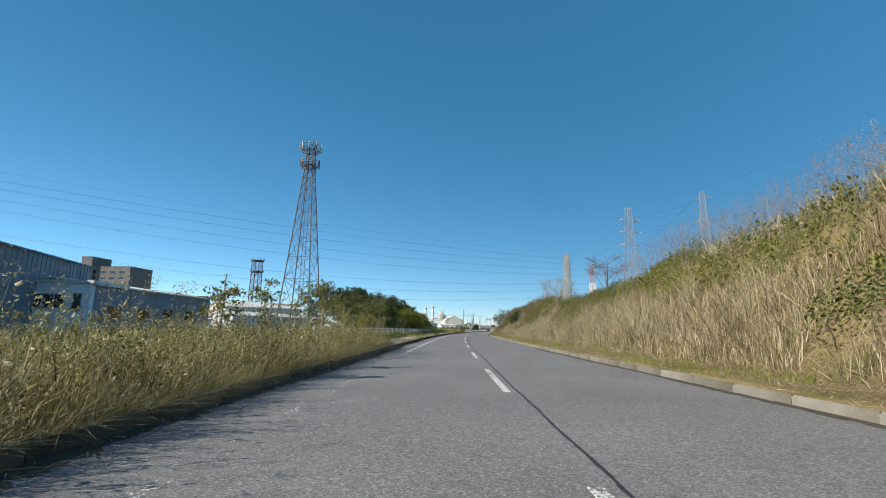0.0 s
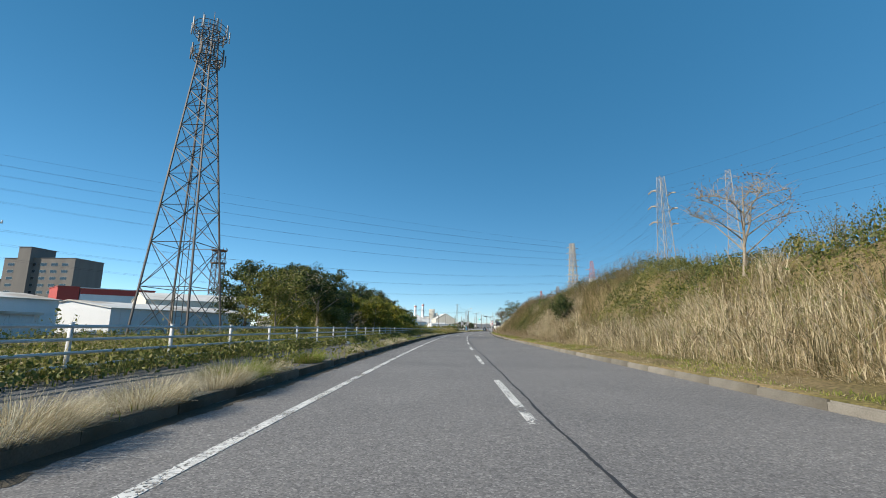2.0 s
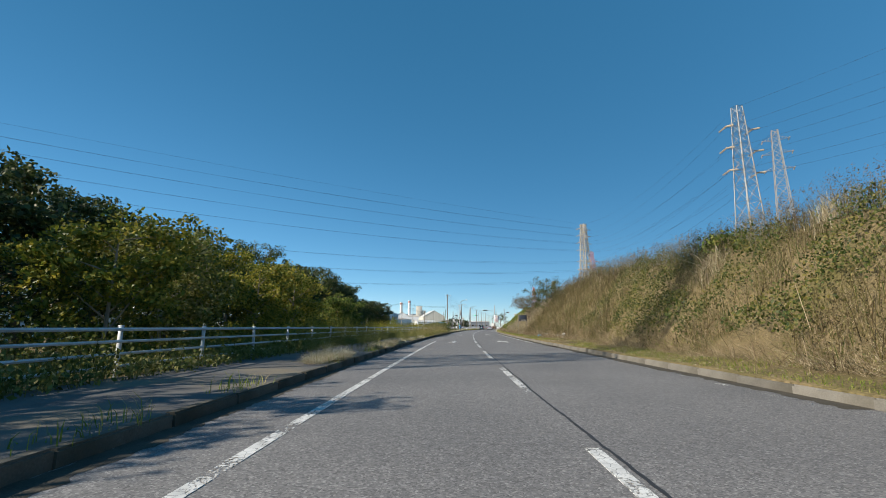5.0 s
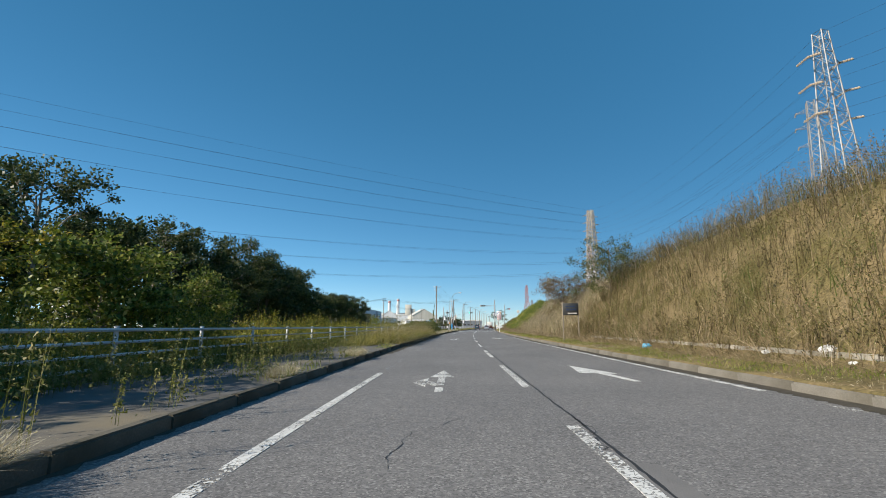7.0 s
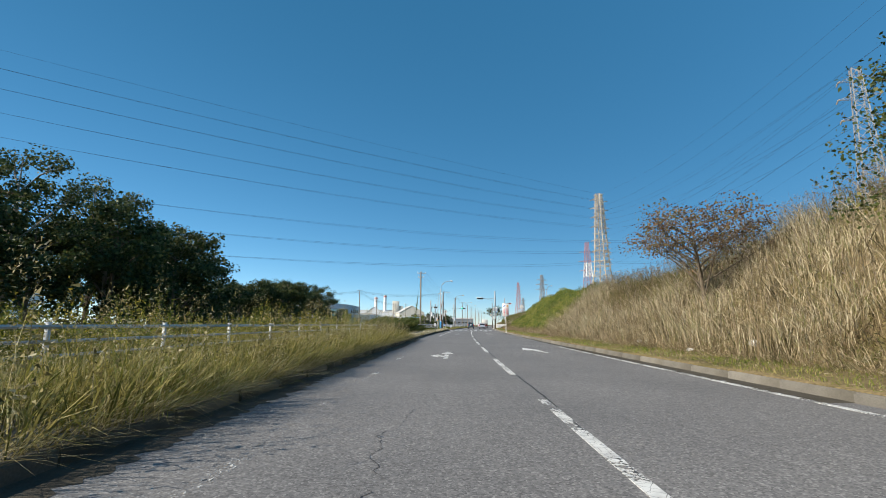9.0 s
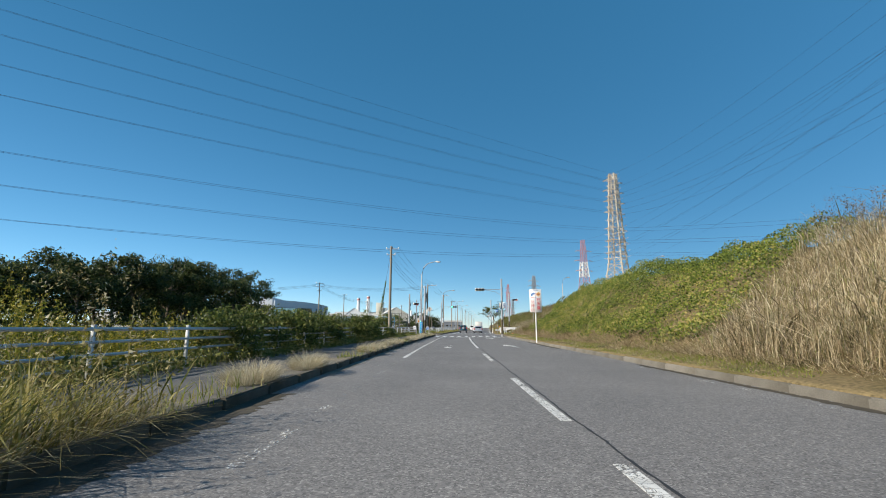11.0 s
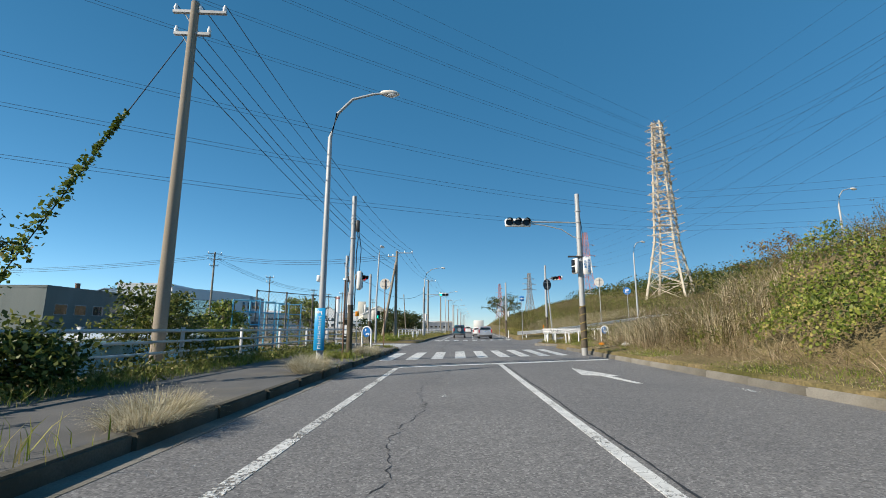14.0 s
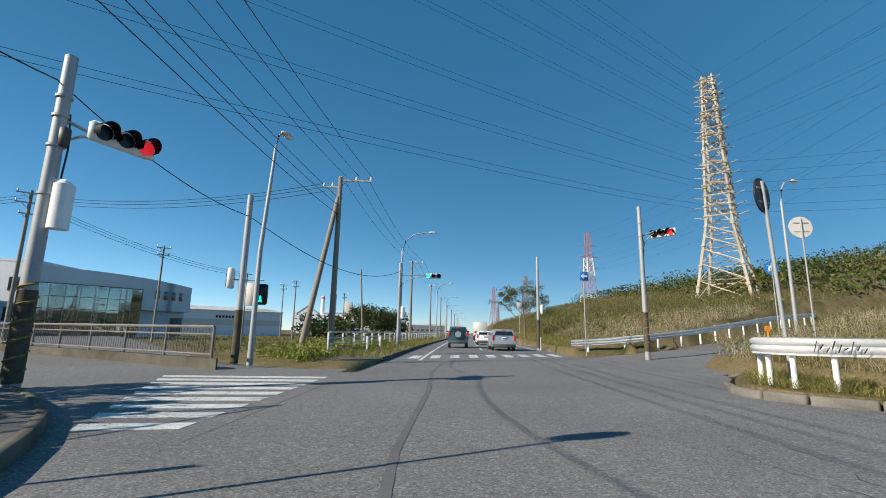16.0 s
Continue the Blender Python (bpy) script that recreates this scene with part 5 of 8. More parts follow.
tree("leafy_tree", "broad bushy olive-green tree on the bank", "tree", at(11.0, 241.0, ground_z(11.0, 241.0)), 4.2, 2.8, 0.09, 12000, 0.06, WOODLEAF, BARK, 760, 0.12, 15, 0.6, "bank trees", skirt=44)
tree("twiggy_tree", "brown twiggy spreading tree with few leaves on the bank", "tree", at(9.9, 252.5, ground_z(9.9, 252.5)), 4.1, 2.7, 0.09, 5200, 0.065, BROWNLEAF, BARK, 761, 0.12, 22, 0.45, "bank trees", True, 14)
tree("twiggy_tree", "reddish twiggy tree on the waste ground", "tree", at(20, 345.0, 2.6), 4.2, 2.2, 0.09, 900, 0.1, BROWNLEAF, BARK, 762, 0.3, 9, 0.6, "bank trees", True, 7)
tree("round_tree", "rounded thinly leaved tree beside the far lane", "tree", (8.6, 403, 0.3), 6.2, 3.3, 0.13, 4200, 0.1, WOODLEAF, BARK, 763, 0.3, 12, 0.6, "far trees", True, 6)
for i, (o, y, h) in enumerate([(-14, 430, 5.0), (-12, 438, 4.6), (-17, 436, 5.4), (-15, 446, 4.8), (-13, 398, 2.2)]):
    tree("round_tree", "dark green rounded tree beyond the junction", "tree", at(o, y, 0), h, 3.0, 0.16, 2600, 0.2, EVERGREEN, BARK, 770 + i, 0.2, 9, 1.0, "far trees", skirt=10)

# ---------------------------------------------------------------- steelwork: tower, pylons, power lines
def lattice(bm_leg, bm_brace, w0, w1, z0, z1, r, panels, brace_r, legs=True):
    """A tapering square lattice section; the legs go to four meshes, the bracing to one."""
    def corner(i, z):
        w = (w0 + (w1 - w0) * (z - z0) / (z1 - z0)) / 2
        sx, sy = ((-1, -1), (1, -1), (1, 1), (-1, 1))[i % 4]
        return Vector((sx * w, sy * w, z))
    if legs:
        for i in range(4):
            tube(bm_leg[i], corner(i, z0), corner(i, z1), r, r * 0.8, 5)
    # panels get lower as the section narrows
    zs = [z0]
    q = (max(w1, 0.3) / w0) ** (1.0 / panels)
    steps = [q**k for k in range(panels)]
    for s in steps:
        zs.append(zs[-1] + (z1 - z0) * s / sum(steps))
    for a, b in zip(zs, zs[1:]):
        for i in range(4):
            tube(bm_brace, corner(i, a), corner(i + 1, b), brace_r, None, 3, False)
            tube(bm_brace, corner(i + 1, a), corner(i, b), brace_r, None, 3, False)
            tube(bm_brace, corner(i, b), corner(i + 1, b), brace_r, None, 3, False)


def pylon(name, place, turn, height, base_w, waist, waist_w, top_w, arms, mat, label, group="", bands=None, r=0.16, br=0.06):
    """A transmission tower: four legs, bracing, cross-arms (z, half length) with insulators. Returns it and the world places of its wires."""
    top = thing(name, place, label, "pylon", group, turn)
    legs, brace = [B() for _ in range(4)], B()
    lattice(legs, brace, base_w, waist_w, -1.0, waist, r, 6, br)
    lattice(legs, brace, waist_w, top_w, waist, height, r * 0.8, 9, br * 0.8)
    for b in legs:
        part("leg", b, mat, top)
    part("bracing", brace, mat, top)
    m = top.matrix_basis
    hooks = []
    for z, half in arms:
        for s in (-1, 1):
            bm = B()
            w = top_w / 2
            end = Vector((s * half, 0, z))
            for y in (-w, w):
                tube(bm, (s * w, y, z - 0.1), end, br, br * 0.6, 4)
            tube(bm, (s * w, 0, z + 1.5), end, br, br * 0.6, 4)
            for k in (0.35, 0.65):
                tube(bm, Vector((s * w, 0, z + 1.5)).lerp(end, k), Vector((s * w, -w, z - 0.1)).lerp(end, k), br * 0.5, None, 3)
                tube(bm, Vector((s * w, w, z - 0.1)).lerp(end, k), Vector((s * w, -w, z - 0.1)).lerp(end, k), br * 0.5, None, 3)
            arm = part("crossarm", bm, mat, top)
            for y in (-1, 1):
                ins = B()
                a, b = end, end + Vector((0, y * 2.0, -0.5))
                for k in range(5):
                    tube(ins, a.lerp(b, k / 5 + 0.03), a.lerp(b, k / 5 + 0.16), 0.22, 0.14, 6)
                tube(ins, a, b, 0.05, None, 4)
                part("insulator", ins, INSULATOR, arm)
            hooks.append((s, z, m @ (end + Vector((0, 0, -0.4)))))
    hooks.append((0, height, m @ Vector((0, 0, height))))
    return top, hooks


INSULATOR = plain("brown_porcelain", (0.42, 0.34, 0.26), 0.35)


def wire(name, a, b, sag, r, label, steps=24, parent=None):
    a, b = Vector(a), Vector(b)
    pts = [a.lerp(b, t / steps) - Vector((0, 0, sag * 4 * (t / steps) * (1 - t / steps))) for t in range(steps + 1)]
    bm = B()
    pipe(bm, pts, r, 4)
    ob = part(name, bm, CABLE, parent)
    return ob if parent else tagged(ob, label, "cable", "overhead wires")


pyl_a, hook_a = pylon("pylon", (53.5, 285.5, 3.5), 0.25, 46.0, 8.5, 20, 3.6, 1.5, [(31, 3.6), (36, 3.8), (41, 3.4)], LATTICE, "tall grey steel lattice pylon behind the bank", "pylons")
pyl_b, hook_b = pylon("pylon", (124.5, 393.0, 8), -0.5, 75.0, 13, 40, 5.0, 2.2, [(58, 5.0), (65, 5.2), (71, 4.6)], LATTICE, "pale grey lattice pylon far behind the bank", "pylons", r=0.22, br=0.1)
C_ARMS = [(20.5, 3.6), (24.5, 3.7), (28.5, 3.7), (34.0, 3.4), (37.6, 3.5), (41.2, 3.3), (44.6, 3.0)]
pyl_c, hook_c = pylon("pylon", (52.6, 437.0, 4.5), 0.75, 47.0, 9.6, 17, 4.2, 1.7, C_ARMS, PYLON_TAN, "weathered cream steel pylon with many cross-arms at the junction", "pylons", r=0.3, br=0.085)
for z in (18.6, 20.5, 22.5, 24.5, 26.5, 28.5, 31.2, 34.0, 35.8, 37.6, 39.4, 41.2, 43.0, 44.6, 46.3):      # working platforms round the body
    w = (4.2 + (1.7 - 4.2) * (z - 17) / 30) / 2 + 0.28
    bm = B()
    for (x0, y0), (x1, y1) in (((-w, -w), (w, -w)), ((w, -w), (w, w)), ((w, w), (-w, w)), ((-w, w), (-w, -w))):
        tube(bm, (x0, y0, z), (x1, y1, z), 0.13, None, 5)
        tube(bm, ((x0 + x1) / 2, (y0 + y1) / 2, z), ((x0 + x1) * 0.95, (y0 + y1) * 0.95, z + 0.5), 0.07, None, 4)
    part("platform", bm, PYLON_TAN, pyl_c)
for i in range(4):      # flange joints of the legs
    sx, sy = ((-1, -1), (1, -1), (1, 1), (-1, 1))[i]
    for k in range(12):
        z = 2 + k * 3.7
        h = (9.6 + (4.2 - 9.6) * (z + 1) / 18) / 2 if z < 17 else (4.2 + (1.7 - 4.2) * (z - 17) / 30) / 2
        bm = B()
        tube(bm, (sx * h, sy * h, z - 0.12), (sx * h, sy * h, z + 0.12), 0.42, None, 10)
        part("flange", bm, PYLON_TAN, pyl_c)
pyl_r, hook_r = pylon("pylon", (131.0, 751.0, 2), 0.2, 78.0, 15, 46, 5.6, 2.4, [(50, 8), (59, 8.5), (68, 7)], RED_PAINT, "red and white banded lattice pylon in the distance", "pylons", r=0.3, br=0.12)
for z0, z1 in ((16, 30), (44, 58)):       # white bands
    bm = B()
    for i, (sx, sy) in enumerate(((-1, -1), (1, -1), (1, 1), (-1, 1))):
        def half(z):
            return (15 + (5.6 - 15) * z / 46) / 2 if z < 46 else (5.6 + (2.4 - 5.6) * (z - 46) / 32) / 2
        tube(bm, (sx * half(z0), sy * half(z0), z0), (sx * half(z1), sy * half(z1), z1), 0.5, 0.45, 5)
        nx, ny = ((-1, -1), (1, -1), (1, 1), (-1, 1))[(i + 1) % 4]
        for k in range(3):
            a, b = z0 + (z1 - z0) * k / 3, z0 + (z1 - z0) * (k + 1) / 3
            tube(bm, (sx * half(a), sy * half(a), a), (nx * half(b), ny * half(b), b), 0.26, None, 3)
            tube(bm, (nx * half(a), ny * half(a), a), (sx * half(b), sy * half(b), b), 0.26, None, 3)
    part("white_band", bm, WHITE_PAINT, pyl_r)
for place, h, mt in (((150, 1375, 2), 86, RED_PAINT), ((119, 930, 2), 62, LATTICE), ((178, 1500, 2), 60, LATTICE)):
    pylon("pylon", place, 0.3, h, h * 0.19, h * 0.6, h * 0.07, 2.5, [(h * 0.7, 8), (h * 0.8, 8), (h * 0.9, 6.5)], mt, "far lattice pylon on the horizon", "pylons", r=0.45, br=0.2)
pyl_w, hook_w = pylon("pylon", (-196, 246, 0), 0.75, 58.0, 10, 25, 4.4, 1.8, [(27, 3.8), (31, 3.8), (35, 3.8), (44, 3.5), (48, 3.6), (52, 3.4), (55, 3.1)], LATTICE, "grey lattice pylon behind the sheds", "pylons", r=0.3, br=0.1)
for (s, z, p), (s2, z2, p2) in zip(hook_c, hook_w):
    wire("power_line", p, p2, 9.5 - 0.24 * (z - 20), 0.02, "black overhead power line across the road")
for (s, z, p), (s2, z2, p2) in zip(hook_a, hook_c[6:12] + hook_c[-1:]):
    wire("power_line", p, p2, 5.0, 0.016, "thin overhead power line above the bank")
for s, z, p in hook_a:
    wire("power_line", p, p + Vector((62, -170, 6)), 5.0, 0.016, "thin overhead power line above the bank")
for (s, z, p), (s2, z2, p2) in zip(hook_b, hook_r):
    wire("power_line", p, p2, 10.0, 0.03, "thin overhead power line above the bank")
for s, z, p in hook_c[:6]:
    wire("power_line", p, p + Vector((190, -150, 8)), 7.0, 0.02, "thin overhead power line above the hill")

# telecom tower
tower = thing("telecom_tower", (-38.0, 172.5, -0.4), "tall grey lattice telecom tower with antenna platforms", "tower")
legs, brace = [B() for _ in range(4)], B()
lattice(legs, brace, 6.4, 1.4, 0, 33.6, 0.13, 11, 0.05)
lattice(legs, brace, 1.4, 1.25, 33.6, 37.6, 0.1, 3, 0.04)
for b in legs:
    part("leg", b, TOWER_STEEL, tower)
part("bracing", brace, TOWER_STEEL, tower)
bm = B()
for x in (-0.35, 0.35):
    tube(bm, (x, 0, 0), (x, 0, 35), 0.05, None, 4)
for k in range(35):
    tube(bm, (-0.35, 0, k + 0.5), (0.35, 0, k + 0.5), 0.02, None, 3)
part("ladder", bm, TOWER_STEEL, tower)
for z, r in ((33.1, 1.65), (36.4, 1.85)):
    bm = B()
    for rr, zz in ((r, 0), (r, 1.1), (r * 0.75, 0), (r, 0.55)):
        pipe(bm, [(math.cos(k * math.pi / 8) * rr, math.sin(k * math.pi / 8) * rr, z + zz) for k in range(17)], 0.05, 4)
    for k in range(16):
        a = k * math.pi / 8
        tube(bm, (math.cos(a) * r, math.sin(a) * r, z), (math.cos(a) * r, math.sin(a) * r, z + 1.1), 0.035, None, 3)
        tube(bm, (math.cos(a) * 0.65, math.sin(a) * 0.65, z), (math.cos(a) * r, math.sin(a) * r, z), 0.05, None, 3)
    plat = part("platform", bm, TOWER_STEEL, tower)
    for k in range(9):
        a = k * 2 * math.pi / 9
        bm = B()
        box(bm, -0.11, -0.06, 0, 0.11, 0.06, 1.5, 0.03, pose(math.cos(a) * (r + 0.25), math.sin(a) * (r + 0.25), z - 0.1, 0, 0, math.degrees(a) + 90))
        part("antenna", bm, LATTICE if z > 35 else TOWER_STEEL, plat)
for x, y in ((-0.7, -0.7), (0.7, 0.7), (0.7, -0.7), (-0.7, 0.7)):
    bm = B()
    tube(bm, (x, y, 37.5), (x, y, 39.2), 0.05, 0.03, 5)
    part("whip_antenna", bm, TOWER_STEEL, tower)
mast = thing("telecom_mast", (-145, 401, 0), "slim lattice mast on a pale block", "tower")
legs, brace = [B() for _ in range(4)], B()
lattice(legs, brace, 5.2, 4.6, 0, 42, 0.3, 9, 0.13)
for b in legs:
    part("leg", b, TOWER_STEEL, mast)
part("bracing", brace, TOWER_STEEL, mast)
for z in (34.5, 41.5):
    bm = B()
    prism(bm, [(4.0 * math.cos(k * math.pi / 6), 4.0 * math.sin(k * math.pi / 6)) for k in range(12)], z, z + 0.5)
    for k in range(12):
        tube(bm, (3.9 * math.cos(k * math.pi / 6), 3.9 * math.sin(k * math.pi / 6), z), (3.9 * math.cos(k * math.pi / 6), 3.9 * math.sin(k * math.pi / 6), z + 1.6), 0.14, None, 4)
    part("platform", bm, RUST if z > 40 else TOWER_STEEL, mast)
bm = B()
box(bm, -8, -5, 0, 8, 5, 13.5, 0.2)
part("base_block", bm, WHITE_PAINT, mast)


# ---------------------------------------------------------------- fence along the pavement
def fence(o, y0, y1, spacing, z0, h, rails, label, material, group="fences", name="fence"):
    base = thing(name, at(o, y0, 0), label, "fence", group)
    inv = base.matrix_basis.inverted()
    n = int(round((y1 - y0) / spacing))
    bm = B()
    box(bm, -0.04, -0.04, -0.1, 0.04, 0.04, h, 0.008)
    box(bm, -0.05, -0.05, h, 0.05, 0.05, h + 0.025, 0.008)
    first = part("post", bm, material, base)
    for i in range(n + 1):
        y = y0 + i * spacing
        ob = first if i == 0 else new("post", first.data)
        ob.parent = base
        ob.matrix_basis = inv @ Matrix.Translation(at(o, y, z0)) @ Matrix.Rotation(-heading(y), 4, "Z")
    for zr, r in rails:
        bm = B()
        pipe(bm, [inv @ at(o + 0.055, y0 + i * spacing, z0 + zr) for i in range(n + 1)], r, 6)
        part("rail", bm, material, base)
    return base


RAILS = [(1.02, 0.042), (0.76, 0.034), (0.5, 0.034), (0.24, 0.034)]
fence(-7.25, 101.0, 345.0, 4.0, 0.12, 1.08, RAILS, "weathered white four-rail pavement fence", FENCE)
fence(-5.9, 368, 452, 3.0, 0.12, 1.0, RAILS, "white four-rail fence beyond the junction", FENCE)


def fence_line(name, pts, spacing, h, rails, label, material, pickets=0):
    """A fence through places (x, y, z) in the world."""
    base = thing(name, pts[0], label, "fence", "fences")
    inv = base.matrix_basis.inverted()
    pts = [Vector(p) for p in pts]
    for a, b in zip(pts, pts[1:]):
        n = max(1, int((b - a).length / spacing))
        for i in range(n + 1):
            bm = B()
            p = inv @ a.lerp(b, i / n)
            tube(bm, p - Vector((0, 0, 0.2)), p + Vector((0, 0, h)), 0.045, None, 8)
            part("post", bm, material, base)
        for z, r in rails:
            bm = B()
            tube(bm, inv @ a + Vector((0, 0, z)), inv @ b + Vector((0, 0, z)), r, None, 6)
            part("rail", bm, material, base)
        if pickets:
            m = int((b - a).length / pickets)
            bm = B()
            tube(bm, (0, 0, rails[-1][0]), (0, 0, rails[0][0]), 0.012, None, 4)
            first = part("baluster", bm, material, base)
            for i in range(m):
                ob = first if i == 0 and a is pts[0] else new("baluster", first.data)
                ob.parent = base
                ob.location = inv @ a.lerp(b, (i + 0.5) / m)
    return base


fence_line("corner_fence", [at(-7.25, 345.3, 0.12), at(-6.2, 346.6, 0.12), at(-7.4, 348.2, 0.12)], 1.9, 1.05, RAILS, "white rail fence turning the junction corner", FENCE)
RAILING = worn("weathered_railing", (0.12, 0.11, 0.105), (0.22, 0.205, 0.19), 3, 30, 0.7, 0.1, 0.05, 0.3)
fence_line("bridge_railing", [at(-7.8, 361.1, 0.3), at(-21, 370.8, 0.3), at(-44, 387.5, 0.3)], 2.4, 0.95, [(0.95, 0.05), (0.72, 0.03), (0.12, 0.035)], "grey-brown steel railing of a small bridge", RAILING, 0.17)
bm = B()
prism(bm, [tuple(at(o, y).xy) for o, y in ((-7.5, 360.75), (-44.0, 387.15), (-44.2, 387.75), (-7.7, 361.35))], -0.1, 0.31)
tagged(part("bridge_parapet", bm, DARK_KERB), "stained concrete edge beam under the bridge railing", "parapet", kind="structure")

# ---------------------------------------------------------------- poles, lamps and signals
BLUE_SIGN = plain("blue_sign", (0.02, 0.17, 0.5), 0.4)
SKY_SIGN = plain("bright_blue_sign", (0.015, 0.3, 0.62), 0.4)
SIGN_BACK = worn("sign_back", (0.55, 0.52, 0.48), (0.68, 0.65, 0.6), 3, 30, 0.6, 0, 0.03, 0.3)
SIGN_WHITE = plain("sign_white", (0.8, 0.8, 0.8), 0.4)
DARKGLASS = plain("dark_lens", (0.012, 0.012, 0.014), 0.25)
RED_INK = plain("red_lettering", (0.55, 0.03, 0.04), 0.5)
BLUE_INK = plain("blue_lettering", (0.02, 0.16, 0.42), 0.5)
YELLOW = plain("yellow_paint", (0.72, 0.4, 0.02), 0.5)
ORANGE = plain("orange_plastic", (0.8, 0.27, 0.01), 0.4)
DARKBACK = plain("dark_sign_back", (0.045, 0.047, 0.05), 0.5)


def glowing(name, c, strength):
    m, n, l, b = shader(name, 0.3)
    b.inputs["Base Color"].default_value = (*c, 1)
    b.inputs["Emission Color"].default_value = (*c, 1)
    b.inputs["Emission Strength"].default_value = strength
    return m


GREEN_LIT, RED_LIT = glowing("lit_green_lens", (0.02, 0.9, 0.55), 1.6), glowing("lit_red_lens", (0.7, 0.02, 0.03), 0.5)


def lettering(text, size, m, material, parent, name="lettering"):
    """Raised lettering in the built-in font, upright in the plane of pose m."""
    c = bpy.data.curves.new(name, "FONT")
    c.body, c.size, c.extrude, c.align_x, c.align_y, c.space_line = text, size, 0.002, "CENTER", "CENTER", 1.0
    tmp = new("tmp_text", c)
    dg = bpy.context.evaluated_depsgraph_get()
    me = bpy.data.meshes.new_from_object(tmp.evaluated_get(dg))
    bpy.data.objects.remove(tmp)
    me.name = name
    me.materials.clear()
    me.materials.append(material)
    ob = new(name, me)
    ob.parent = parent
    ob.matrix_basis = m @ Matrix.Rotation(math.pi / 2, 4, "X")
    return ob


def bands(bm, r, zs):
    for z in zs:
        tube(bm, (0, 0, z), (0, 0, z + 0.05), r, None, 10)


def signal_head(parent, m, lit=None, lamps=3):
    """Three lamps in a row in the local xz plane, facing -y, at pose m."""
    body = B()
    box(body, -0.63, -0.06, -0.2, 0.63, 0.1, 0.2, 0.05, m)
    head = part("signal_head", body, WHITE_PAINT, parent)
    for k in range(3):
        x = -0.41 + 0.41 * k
        bm = B()
        disc(bm, m @ pose(x, -0.07, 0), 0.155, 0.03, 20)
        lens = part("lens", bm, {"green": GREEN_LIT, "red": RED_LIT}[lit] if lit and k == (0 if lit == "green" else 2) else DARKGLASS, head)
        bm = B()
        n = 14
        ring = []
        for y, r in ((-0.06, 0.185), (-0.36, 0.175)):
            ring.append([bm.verts.new(m @ Vector((x + r * math.cos(a), y if y > -0.1 else y + 0.1 * (1 - math.sin(a)) * 0.8, r * math.sin(a)))) for a in [-0.5 + (math.pi + 1.0) * j / n for j in range(n + 1)]])
        for j in range(n):
            bm.faces.new((ring[0][j], ring[0][j + 1], ring[1][j + 1], ring[1][j]))
        bmesh.ops.solidify(bm, geom=bm.faces[:], thickness=0.012)
        part("visor", bm, BLACK, head)
    return head


def walk_signal(parent, m, lit=False):
    """A walking-light box with two square windows, facing -y."""
    bm = B()
    box(bm, -0.2, -0.1, -0.36, 0.2, 0.1, 0.36, 0.05, m)
    head = part("walk_signal", bm, WHITE_PAINT if not lit else BLACK, parent)
    for k, z in enumerate((0.16, -0.17)):
        bm = B()
        box(bm, -0.14, -0.13, z - 0.14, 0.14, -0.1, z + 0.14, 0.02, m)
        part("window", bm, DARKGLASS, head)
        if lit and k == 1:
            bm = B()
            disc(bm, m @ pose(0.0, -0.137, z + 0.09), 0.028, 0.008, 10)
            box(bm, -0.03, -0.141, z - 0.03, 0.03, -0.133, z + 0.06, 0, m)
            box(bm, -0.015, -0.141, z - 0.12, 0.015, -0.133, z - 0.02, 0, m @ pose(-0.03, 0, 0, 0, -15, 0))
            box(bm, -0.015, -0.141, z - 0.12, 0.015, -0.133, z - 0.02, 0, m @ pose(0.03, 0, 0, 0, 15, 0))
            part("lit_symbol", bm, GREEN_LIT, head)
    return head


